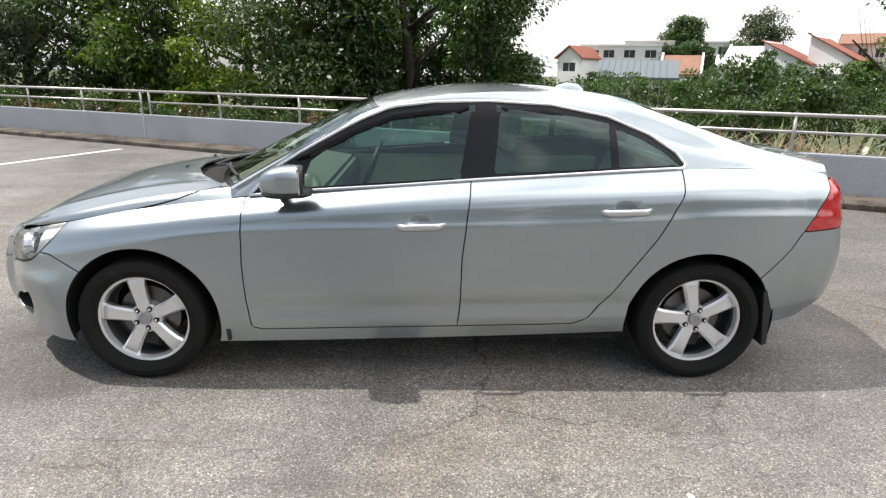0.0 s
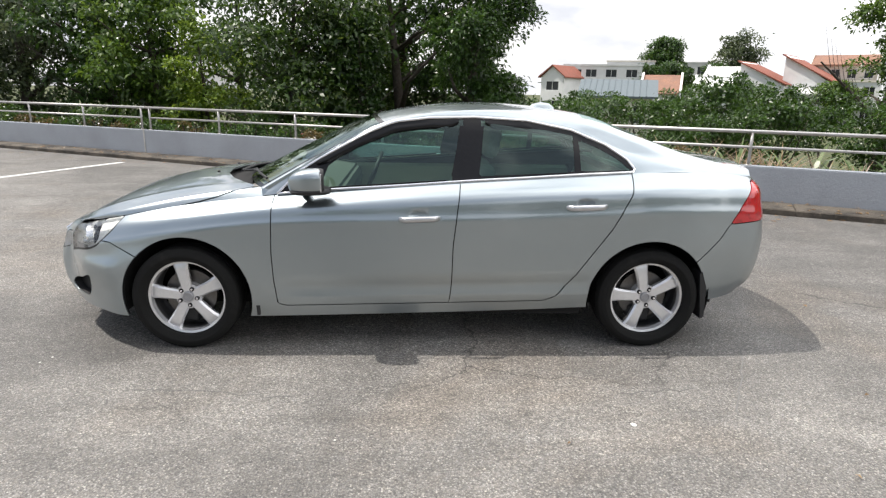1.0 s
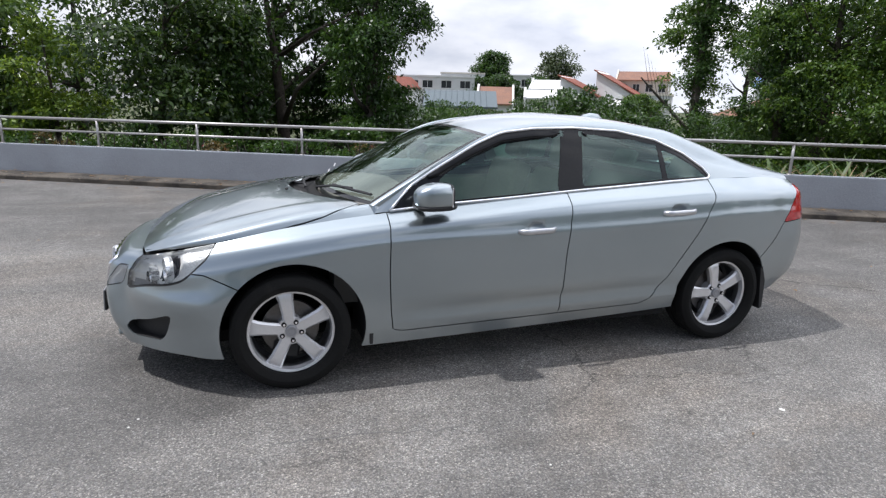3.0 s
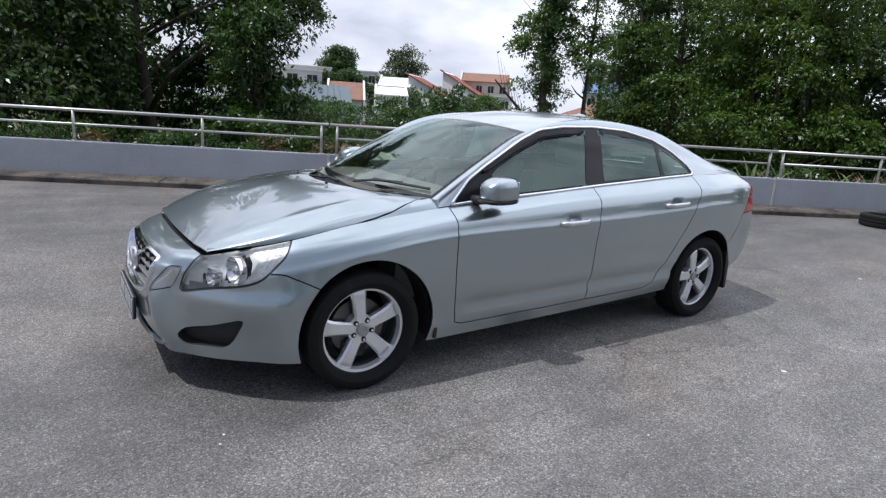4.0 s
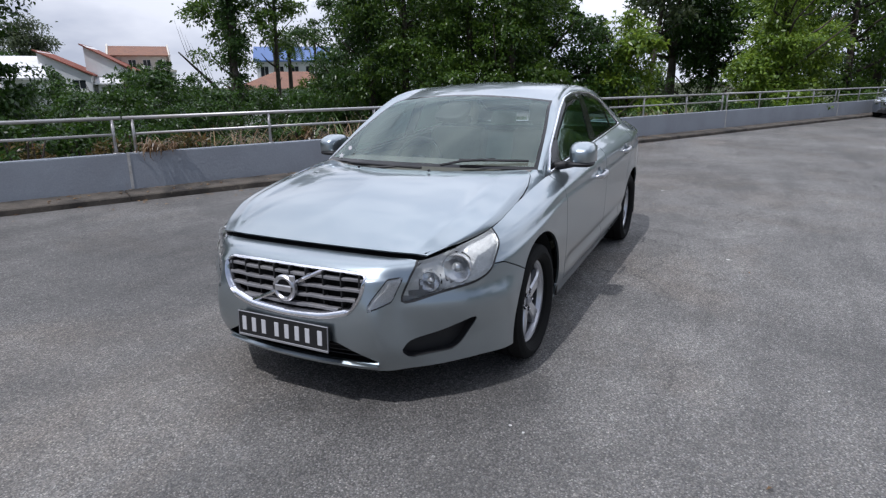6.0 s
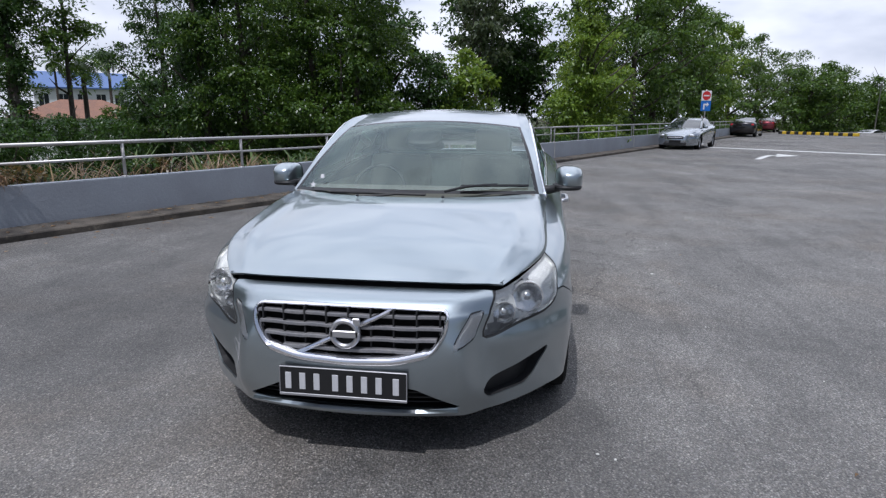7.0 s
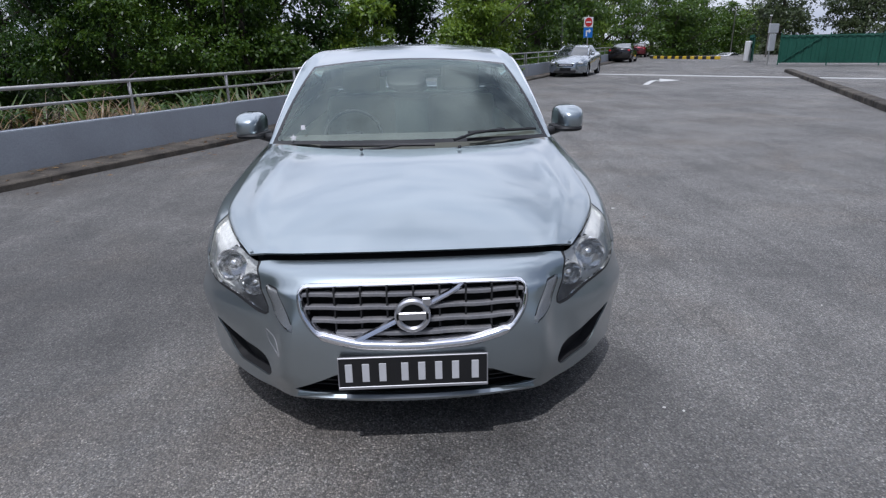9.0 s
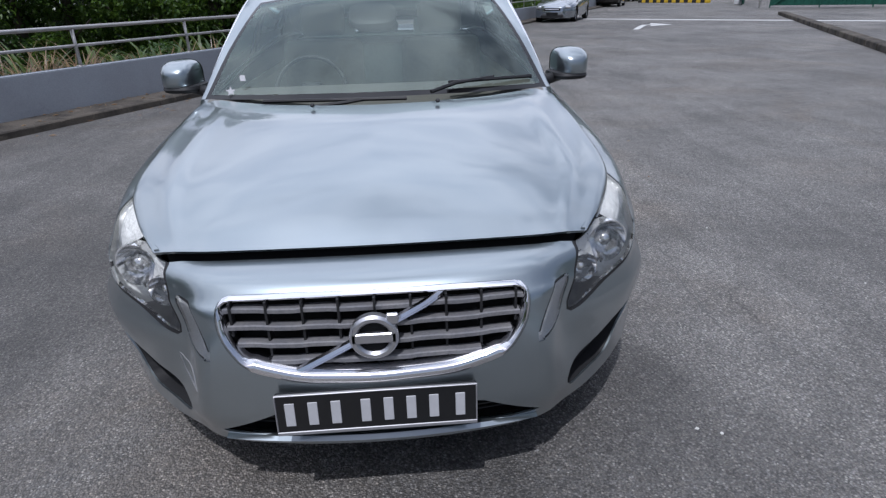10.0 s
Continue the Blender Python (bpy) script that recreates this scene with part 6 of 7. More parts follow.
    for x, y, top, r in ((56, -35.6, 6.9, 3.2), (52, -41, 6.0, 3.6), (41, -41, 8.6, 4.0), (35, -38, 5.2, 3.4), (31, -41, 5.6, 3.6), (26, -44, 9.5, 4.2)):
        tree(x, y, -.6, top, -.4, r, .28, 6000, LEAF_DARK if top > 8 else LEAF_GREY, "tree behind the green hoarding", next(S), .26, sigma=.5)
    # the far side of the car park, behind the walker
    for x, y in ((-13, -30), (-6, -33), (1, -31), (8, -33), (15, -31)):
        tree(x, y, -.6, 8.0, .2, 3.6, .30, 5000, LEAF_DARK, "dark tree on the far side of the car park", next(S), .24, sigma=.5)
    # bushes in the dip before the houses
    for x, y, top, r, m_ in ((5.6, 13.2, 1.5, 1.1, LEAF_MID), (4.4, 14.6, 1.7, 1.5, LEAF_DARK), (7.6, 14.6, 2.1, 1.7, LEAF_DARK), (9.6, 13.4, 1.9, 1.5, LEAF_DARK), (6.4, 18.5, 1.5, 2.0, LEAF_DARK),
                             (10.5, 18.0, 2.4, 2.2, LEAF_DARK), (13.4, 17.4, 2.2, 2.0, LEAF_DARK), (15.5, 21.0, 2.3, 2.4, LEAF_DARK), (11.5, 23.5, 1.9, 2.6, LEAF_DARK), (18.8, 22.5, 2.0, 2.4, LEAF_DARK),
                             (17.6, 17.0, 1.5, 2.0, LEAF_DARK), (21.0, 19.5, 1.4, 2.2, LEAF_DARK), (24.5, 21.0, 1.2, 2.2, LEAF_DARK), (25.6, 17.5, 1.3, 2.2, LEAF_DARK), (8.4, 24.0, 1.6, 2.6, LEAF_DARK),
                             (5.0, 25.0, 1.8, 2.6, LEAF_DARK), (14.5, 29.0, 2.0, 3.0, LEAF_DARK), (20.0, 29.5, 1.9, 3.0, LEAF_DARK), (10.0, 31.0, 1.7, 3.0, LEAF_DARK), (26.5, 27.0, 1.5, 2.6, LEAF_DARK),
                             (27.5, 2.6, 2.4, 2.2, LEAF_DARK), (31, .6, 2.4, 2.4, LEAF_DARK), (25, 4.8, 2.0, 2.0, LEAF_DARK), (34, 2.5, 2.6, 2.6, LEAF_MID), (29.5, -1.2, 2.0, 1.8, LEAF_MID), (37, -1.5, 2.6, 2.6, LEAF_DARK), (22, 13, 1.2, 2.2, LEAF_DARK), (24, 9.5, 1.2, 2.2, LEAF_DARK), (22, 4.5, 1.4, 1.8, LEAF_DARK), (27, 13, 1.6, 2.4, LEAF_DARK), (29, 8, 1.4, 2.2, LEAF_LIGHT)):
        lf = .12 if y < 16 else .18
        shrub(x, y, -2.6 if y > 15 else -1.8, max(.35, top - (.65 if y < 16 else .08)), r, lf, 5200 if y < 16 else 3600, m_, "rounded green bush in the dip beyond the wall", next(S))
    # low plants at the wall's outer foot
    rng = np.random.default_rng(77)
    i = 0
    for x in np.arange(-14, 4.4, 0.62):
        p = on_wall(x + rng.uniform(-.2, .2), rng.uniform(.55, .95), -.3)
        red = rng.uniform() < .4
        shrub(p.x, p.y, -.3, rng.uniform(.62, .98), .42, .075, 900, LEAF_RED if red else LEAF_DARK, "low red-tinged shrub behind the rail" if red else "low dark green shrub behind the rail", 500 + i, "low shrubs behind the rail")
        i += 1
    for x in np.arange(-15, 20, 1.15):
        p = on_wall(x, rng.uniform(1.3, 2.2), -.6)
        shrub(p.x, p.y, -.7, rng.uniform(.5, 1.05) - (.35 if 3 < x < 15 else 0), .85, .10, 1500, LEAF_DARK if rng.uniform() < .85 else LEAF_MID, "dark leafy bush behind the rail", 600 + i, "low shrubs behind the rail")
        i += 1
    for x in np.arange(20, 46, 1.5):
        p = on_wall(x, rng.uniform(.6, 1.3), -.6)
        shrub(p.x, p.y, -.7, rng.uniform(.5, .95), .95, .15, 700, LEAF_MID, "leafy bush behind the rail", 600 + i, "low shrubs behind the rail")
        i += 1
    for k, (x0, x1, step, ln, cnt, m_, lab) in enumerate(((3.6, 9.6, .42, .95, 20, STRAP, "clump of arching green strap leaves"), (8.6, 16, .55, .8, 18, STRAP, "clump of arching green strap leaves"),
                                                          (2.2, 5.6, .34, .80, 70, STRAW, "clump of dry straw-coloured grass"), (5.6, 15, .40, .60, 60, STRAW, "clump of dry straw-coloured grass"))):
        for x in np.arange(x0, x1, step):
            p = on_wall(x + rng.uniform(-.15, .15), rng.uniform(.35, .6) + (.35 if m_ is STRAP else 0), .05 if m_ is STRAP else .15)
            t = thing("grass_clump", lab, "grass", pose(*p), group="grass clumps behind the rail")
            v, f = blades(rng, [(0, 0, 0)], ln, .075 if m_ is STRAP else .02, cnt, lean=WALL_N)
            raw("leaf_tuft", v, f, m_, t)
    palm(31.5, 28.4, -2.5, 7.2, 5, "fan of palm fronds on a slim trunk")
    palm(58.0, 46.5, -2, 9.5, 6, "tall slim coconut palm")
    palm(66.5, 60.5, -2, 10.0, 7, "tall slim coconut palm")
    # bare leaning limb before the houses
    t = thing("dead_branch", "bare black leaning dead branch", "branch", pose(25.6, 28.0, 0.2))
    bm = bmesh.new()
    tube(bm, [(0, 0, 0), (-1.6, .3, 1.5), (-3.6, .5, 3.2)], .1, 6, radii=[.13, .1, .04])
    limb = part("limb", bm, BARK, t)
    for k in range(7):
        bm = bmesh.new()
        b = Vector((-1.2 - .33 * k, .25, 1.1 + .3 * k))
        tube(bm, [b, b + Vector((-.2, .1, .8)), b + Vector((-.5, .2, 1.5 + .1 * k))], .02, 4, radii=[.025, .015, .006])
        part("twig", bm, BARK, limb)


# ---- houses across the dip ----
PLASTER = mat("white_render", (0.78, 0.78, 0.77), 0.85, spots=[(.5, (0.68, 0.68, 0.67), .4, .2)], grain=(30, .05))
CREAM = mat("cream_render", (0.66, 0.62, 0.54), 0.85, spots=[(.5, (0.58, 0.54, 0.47), .4, .2)], grain=(30, .05))
TILE_RED = mat("red_roof_tile", (0.25, 0.078, 0.05), 0.9, spots=[(1.2, (0.18, 0.065, 0.042), .4, .2)], grain=(9, .25), bump=(8, .03))
TILE_BROWN = mat("brown_roof_tile", (0.22, 0.12, 0.085), 0.85, spots=[(1.2, (0.30, 0.15, 0.09), .4, .2)], grain=(9, .25), bump=(8, .03))
ROOF_BLUE = mat("blue_metal_roof", (0.10, 0.17, 0.36), 0.5, 0.1, grain=(3, .1))
ROOF_GREY = mat("grey_sheet_roof", (0.11, 0.14, 0.155), 0.6, 0.1, grain=(4, .1))
PANE = mat("dark_window_glass", (0.03, 0.035, 0.04), 0.08)


def house(x, y, z0, yaw, w, d, h, roof, m_roof, m_wall, label, rise=1.6, storeys=2, wins=4, seam=False, party=False):
    """A house with thick walls, window holes filled by frame and pane, and a gabled, sloped or flat roof. Its front faces -y before the turn."""
    t = thing("house", label, "house", pose(x, y, z0, 0, 0, yaw), group="houses across the dip")
    hs = h / storeys
    xs = [-w / 2]
    for i in range(wins):
        c = -w / 2 + w * (i + .5) / wins
        xs += [c - w / wins * .28, c + w / wins * .28]
    xs.append(w / 2)
    zs = [0]
    for s in range(storeys):
        zs += [hs * s + hs * .32, hs * s + hs * .80]
    zs.append(h)
    bm = bmesh.new()
    for i in range(len(xs) - 1):
        for j in range(len(zs) - 1):
            if i % 2 == 1 and j % 2 == 1:
                continue
            box(bm, xs[i], xs[i + 1], -d / 2, -d / 2 + .25, zs[j], zs[j + 1])
    bmesh.ops.remove_doubles(bm, verts=bm.verts[:], dist=1e-4)
    part("front_wall", bm, m_wall, t)
    for x0, x1, y0, y1, nm in ((-w / 2, -w / 2 + .25, -d / 2 + .25, d / 2, "side_wall"), (w / 2 - .25, w / 2, -d / 2 + .25, d / 2, "side_wall"), (-w / 2 + .25, w / 2 - .25, d / 2 - .25, d / 2, "rear_wall")):
        bm = bmesh.new()
        box(bm, x0, x1, y0, y1, 0, h)
        part(nm, bm, m_wall, t)
    for i in range(1, len(xs) - 1, 2):
        for j in range(1, len(zs) - 1, 2):
            bm = bmesh.new()
            a, b, c, e = xs[i], xs[i + 1], zs[j], zs[j + 1]
            for q in ((a, b, c, c + .07), (a, b, e - .07, e), (a, a + .07, c + .07, e - .07), (b - .07, b, c + .07, e - .07), ((a + b) / 2 - .03, (a + b) / 2 + .03, c + .07, e - .07)):
                box(bm, q[0], q[1], -d / 2 + .05, -d / 2 + .13, q[2], q[3])
            win = part("window", bm, PLASTER, t, "white window frame")
            bm = bmesh.new()
            box(bm, a + .07, b - .07, -d / 2 + .10, -d / 2 + .115, c + .07, e - .07)
            part("pane", bm, PANE, win, "dark pane")
    bm = bmesh.new()
    o = .45
    if roof == "gable_x":
        prism(bm, [(-w / 2 - o, h - .1), (0, h + rise), (w / 2 + o, h - .1), (w / 2 + o, h + .1), (0, h + rise + .22), (-w / 2 - o, h + .1)], d + 2 * o, pose(0, -d / 2 - o, 0))
        gb = bmesh.new()
        prism(gb, [(-w / 2, h), (w / 2, h), (0, h + rise)], .25, pose(0, -d / 2, 0))
        part("gable", gb, m_wall, t)
    elif roof == "gable_y":
        prism(bm, [(-d / 2 - o, h - .1), (0, h + rise), (d / 2 + o, h - .1), (d / 2 + o, h + .1), (0, h + rise + .22), (-d / 2 - o, h + .1)], w + 2 * o, pose(-w / 2 - o, 0, 0, 0, 0, -90) @ Matrix.Diagonal((-1, 1, 1, 1)))
    elif roof == "mono":
        prism(bm, [(-w / 2 - o, h + rise), (w / 2 + o, h), (w / 2 + o, h + .2), (-w / 2 - o, h + rise + .2)], d + 2 * o, pose(0, -d / 2 - o, 0))
        gb = bmesh.new()
        prism(gb, [(-w / 2, h - .02), (w / 2, h - .02), (-w / 2, h + rise)], d, pose(0, -d / 2, 0))
        part("gable", gb, m_wall, t)
    elif roof == "hip":
        a = [bm.verts.new((sx * (w / 2 + o), sy * (d / 2 + o), h)) for sx, sy in ((-1, -1), (1, -1), (1, 1), (-1, 1))]
        k = max(.2, w / 2 - d / 2)
        b = [bm.verts.new((-k, 0, h + rise)), bm.verts.new((k, 0, h + rise))]
        for q in ((a[0], a[1], b[1], b[0]), (a[1], a[2], b[1]), (a[2], a[3], b[0], b[1]), (a[3], a[0], b[0]), (a[3], a[2], a[1], a[0])):
            bm.faces.new(q)
    else:
        box(bm, -w / 2 - .15, w / 2 + .15, -d / 2 - .15, d / 2 + .15, h, h + .3)
    bmesh.ops.recalc_face_normals(bm, faces=bm.faces[:])
    rf = part("roof", bm, m_roof, t)
    for sx in (-1, 1) if party else ():
        bm = bmesh.new()
        prism(bm, [(-d / 2 - .5, 0), (-d / 2 - .5, h + .15), (0, h + rise + .55), (d / 2 + .5, h + .15), (d / 2 + .5, 0)], .26, pose(sx * (w / 2 + .26) + .13, 0, 0, 0, 0, 90))
        part("party_wall", bm, m_wall, t)
    if seam:
        for k in range(int(w / .6)):
            bm = bmesh.new()
            xx = -w / 2 + .6 * k
            tube(bm, [(xx, -d / 2 - o, h + .12), (xx, 0, h + rise + .24)], .04, 4)
            part("roof_seam", bm, m_roof, rf)
    return t


def build_houses():
    white = "white flat-roofed modern house with dark windows"
    slope = "white house with a steep single red tiled slope"
    house(26.9, 106, -2.4, -40, 4.4, 8, 6.5, "gable_x", TILE_RED, PLASTER, "small white house with a red tiled roof", 1.9, 2, 1)
    house(32.3, 116, -2.4, -18, 5.0, 8, 8.9, "flat", PLASTER, PLASTER, white, 1, 3, 1)
    house(37.0, 110, -2.4, -19, 10.5, 10, 8.7, "flat", PLASTER, PLASTER, white, 1, 3, 3)
    house(44.5, 121, -2.4, -22, 9.0, 9, 10.0, "flat", CREAM, PLASTER, white, 1, 3, 3)
    house(58.5, 133, -2.4, -24, 14.0, 9, 10.6, "flat", PLASTER, PLASTER, white, 1, 3, 5)
    house(20.8, 57.5, -2.4, -20, 6.6, 7, 3.6, "gable_y", ROOF_GREY, CREAM, "low building with a grey ribbed sheet roof", 1.5, 1, 3, True)
    house(32.8, 76.0, -2.4, -24, 4.3, 9, 4.0, "gable_y", TILE_BROWN, PLASTER, "low white house with a brown tiled roof", 2.2, 1, 1, False, True)
    house(27.6, 80.0, -2.4, -24, 5.0, 8, 5.2, "flat", PLASTER, PLASTER, white, 1, 2, 1)
    house(38.2, 73.0, -2.4, -26, 3.6, 8, 4.9, "gable_y", PLASTER, PLASTER, "white rendered house with a pale pitched roof", 1.0, 2, 1, False, True)
    house(52.2, 97.0, -2.4, -34, 5.0, 9, 6.8, "gable_y", PLASTER, PLASTER, "white rendered house with a pale pitched roof", 1.6, 2, 2, False, True)
    house(57.3, 93.0, -2.4, -46, 6.6, 8, 5.6, "mono", TILE_RED, PLASTER, slope, 3.6, 2, 2)
    house(61.5, 88.5, -2.4, -40, 5.0, 5, 4.4, "gable_y", PLASTER, PLASTER, "white rendered house with a pale pitched roof", 1.3, 2, 3)
    house(63.0, 90.8, -2.4, -46, 6.4, 8, 6.2, "mono", TILE_RED, PLASTER, slope, 4.0, 2, 2)
    house(67.6, 86.0, -2.4, -40, 5.0, 6, 6.2, "flat", CREAM, PLASTER, white, 1, 2, 2)
    house(71.5, 95.5, -2.4, -38, 9.0, 9, 9.0, "gable_y", TILE_BROWN, CREAM, "cream house with a brown tiled slope", 1.6, 3, 4, False, True)
    house(77.2, 65.6, -2.4, -50, 11.5, 9, 7.5, "gable_y", ROOF_BLUE, PLASTER, "white house with a blue metal roof", 2.2, 2, 5)
    house(50.2, 43.8, -2.8, -50, 11.5, 8, 3.9, "hip", TILE_BROWN, PLASTER, "low house with a brown tiled hip roof", 1.8, 1, 4)
    tree(51.5, 122, -1, 12.0, 5.6, 4.2, .42, 14000, LEAF_DARK, "dark round-topped tree above the houses", 401, .4, sigma=.6)
    tree(59.3, 107, -2, 12.0, 3.4, 4.6, .42, 6500, LEAF_GREY, "open spreading grey-green tree among the houses", 402, .4, sigma=1.0)
    tree(63.0, 84, -2, 3.6, -1, 3.4, .40, 5000, LEAF_MID, "rounded tree before the houses", 403, .2, sigma=.6)
    tree(48.0, 86, -2, 3.4, -1, 3.6, .40, 5000, LEAF_DARK, "rounded tree before the houses", 404, .2, sigma=.6)
    for x, y, top, r in ((41.5, 104, 6.2, 3.6), (46.5, 104, 6.6, 3.8), (51.0, 100, 6.2, 3.4)):
        tree(x, y, -2, top, -1, r, .42, 5000, LEAF_DARK, "dark olive hedge tree below the houses", 405 + int(x), .25, sigma=.7)


plant_all()
build_houses()

# ---- the far end of the car park ----
GREEN_SHEET = mat("green_hoarding", (0.006, 0.080, 0.052), 0.6, spots=[(.8, (0.014, 0.105, 0.07), .4, .2)], grain=(8, .15), bump=(3, .02))
SIGN_RED = mat("sign_red", (0.55, 0.03, 0.03), 0.5, grain=(20, .05))
SIGN_BLUE = mat("sign_blue", (0.02, 0.16, 0.55), 0.5, grain=(20, .05))
SIGN_WHITE = mat("sign_white", (0.78, 0.78, 0.78), 0.55, grain=(20, .05))
BOARD_GREY = mat("dull_grey_board", (0.42, 0.44, 0.46), 0.6, grain=(6, .1))
YELLOW = mat("yellow_stripe", (0.72, 0.48, 0.03), 0.6, grain=(20, .1))
BLACK_STRIPE = mat("black_stripe", (0.02, 0.02, 0.02), 0.7, grain=(20, .1))
FAR_SILVER = mat("silver_car_paint", (0.42, 0.45, 0.48), 0.25, 0.9, coat=1.0, grain=(500, .04))
FAR_BLACK = mat("black_car_paint", (0.015, 0.013, 0.014), 0.2, 0.2, coat=1.0, grain=(500, .04))
FAR_RED = mat("maroon_car_paint", (0.18, 0.02, 0.03), 0.25, 0.5, coat=1.0, grain=(500, .04))
FAR_WHITE = mat("white_car_paint", (0.75, 0.75, 0.75), 0.3, 0.0, coat=1.0, grain=(500, .04))
CAR_GLASS = mat("dark_car_glass", (0.02, 0.025, 0.027), 0.05, coat=1.0)
TAR = mat("tar_seam", (0.15, 0.147, 0.142), 0.8, grain=(60, .3), bump=(80, .003))
PLASTIC = mat("crumpled_plastic", (0.72, 0.74, 0.75), 0.25, grain=(30, .1))
DRY_LEAF = leaf_mat("dry_fallen_leaf", (0.16, 0.09, 0.035), (0.34, 0.23, 0.10))
CHALK = mat("white_droppings", (0.75, 0.74, 0.70), 0.9, grain=(80, .1))


def flat_on_deck(name, outline, material, label, category, z=0.004, group=""):
    """A thin painted or tarred mark on the asphalt."""
    c = np.mean(np.array(outline), axis=0)
    bm = bmesh.new()
    top = [bm.verts.new((x - c[0], y - c[1], z)) for x, y in outline]
    bot = [bm.verts.new((x - c[0], y - c[1], 0.0005)) for x, y in outline]
    f = bm.faces.new(top)
    for i in range(len(top)):
        j = (i + 1) % len(top)
        bm.faces.new((top[i], bot[i], bot[j], top[j]))
    f.normal_update()
    if f.normal.z < 0:
        bmesh.ops.reverse_faces(bm, faces=bm.faces[:])
    bmesh.ops.triangulate(bm, faces=[f])
    ob = mesh_ob(name, bm, material)
    ob.matrix_world = pose(c[0], c[1], 0)
    return tagged(ob, label, category, group)


def band(pts, w):
    """The outline of a strip of width w along points in the plane."""
    a, b = [], []
    for i, p in enumerate(pts):
        d = np.subtract(pts[min(i + 1, len(pts) - 1)], pts[max(i - 1, 0)])
        n_ = np.array((-d[1], d[0])) / (np.hypot(*d) + 1e-9) * w / 2
        a.append(tuple(np.add(p, n_))), b.append(tuple(np.subtract(p, n_)))
    return a + b[::-1]


def wiggle(pts, n_, amp, seed):
    r = np.random.default_rng(seed)
    out = []
    for a, b in zip(pts, pts[1:]):
        for k in range(n_):
            out.append(tuple(np.array(a) + (np.array(b) - np.array(a)) * k / n_ + r.normal(size=2) * amp))
    return out + [pts[-1]]


def deck_marks():
    flat_on_deck("bay_line", band([(-7.2, 5.1), (-5.9, 8.15)], .12), WHITE_LINE, "worn white parking bay line", "road marking")
    flat_on_deck("stop_line", band([(25.4, -8.3), (22.4, -11.3), (19.4, -14.6), (14.2, -20.4)], .5), WHITE_LINE, "worn white line across the car park", "road marking")
    arrow = band([(17.0, -8.05), (18.4, -8.75), (19.2, -9.2), (19.3, -9.55)], .20)
    flat_on_deck("turn_arrow", arrow, WHITE_LINE, "white bent arrow painted on the asphalt", "road marking")
    flat_on_deck("arrow_head", [(20.3, -9.85), (18.5, -9.15), (19.0, -10.15)], WHITE_LINE, "white arrow head painted on the asphalt", "road marking")
    for k, (pts, w) in enumerate((([(2.06, -.87), (1.82, -1.26), (1.56, -1.72)], .009), ([(1.05, -1.49), (1.46, -1.44)], .008), ([(-.67, -1.51), (-1.23, -1.42), (-1.53, -1.42)], .007), ([(3.9, -1.9), (4.5, -1.55), (5.1, -1.5)], .012))):
        flat_on_deck("crack", band(wiggle(pts, 9, .012, 30 + k), w), TAR, "thin dark crack in the asphalt", "crack", .002, "cracks in the asphalt")
    r = np.random.default_rng(9)
    for x, y, s in ((1.0, -1.8, .014), (-2.15, -1.09, .006), (-2.12, -1.02, .007), (-1.2, -2.3, .006), (2.4, -2.2, .007), (4.2, -.9, .016), (-.4, -1.9, .006)):
        flat_on_deck("dropping", [(x + s * r.uniform(.6, 1.2) * math.cos(a), y + s * r.uniform(.6, 1.2) * math.sin(a)) for a in np.linspace(0, 2 * math.pi, 9)[:-1]], CHALK, "small white dropping on the asphalt", "dropping", .004, "white droppings on the asphalt")
    # fallen leaves along the kerb and a few on the deck
    v, f = [], []
    for i in range(348):
        if i < 330:
            p = on_wall(r.uniform(-11, 12), -r.uniform(.12, 1.1) if i % 3 else -r.uniform(.12, .5), 0)
            out = (p - on_wall(0)).dot(WALL_N)
            z = .118 + .08 * (out + .09) if out > -.56 else .006
        else:
            p, z = Vector((r.uniform(-4, 6), r.uniform(-3.5, 4), 0)), .006
        a, s = r.uniform(0, 6.3), r.uniform(.018, .05) if i < 330 else r.uniform(.012, .024)
        b0 = len(v)
        for k, (u, w) in enumerate(((-1, 0), (0, .45), (1, 0), (0, -.45))):
            v.append((p.x + s * (u * math.cos(a) - w * math.sin(a)), p.y + s * (u * math.sin(a) + w * math.cos(a)), z + (.012 if k % 2 else .002) * r.uniform(.3, 1)))
        f.append((b0, b0 + 1, b0 + 2, b0 + 3))
    tagged(raw("fallen_leaves", v, f, DRY_LEAF), "dry brown leaves scattered by the kerb", "leaves", kind="stuff")
    # discarded tyre lying flat
    t = thing("old_tyre", "discarded black car tyre lying flat on the asphalt", "tyre", pose(8.62, .62, 0.0))
    bm = bmesh.new()
    lathe(bm, [(.19, .03), (.20, .0), (.28, .0), (.31, .02), (.318, .06), (.312, .075), (.318, .085), (.318, .115), (.312, .125), (.318, .14), (.31, .18), (.28, .20), (.20, .20), (.19, .17), (.215, .14), (.215, .06), (.19, .03)], 40, pose(0, 0, 0, 90, 0, 0))
    bmesh.ops.recalc_face_normals(bm, faces=bm.faces[:])
    part("carcass", bm, RUBBER, t, smooth=True)
    for x, y, z, s in ((5.3, 3.38, .0, .10), (8.15, .25, .0, .04)):
        t = thing("plastic_litter", "crumpled pale plastic litter on the ground", "litter", pose(x, y, z), group="plastic litter")
        bm = bmesh.new()
        bmesh.ops.create_icosphere(bm, subdivisions=3, radius=s)
        for vx in bm.verts:
            k = 1 + .55 * noise.noise(vx.co * 22)
            vx.co = Vector((vx.co.x * k * 1.5, vx.co.y * k, max(0, vx.co.z * k * .7)))
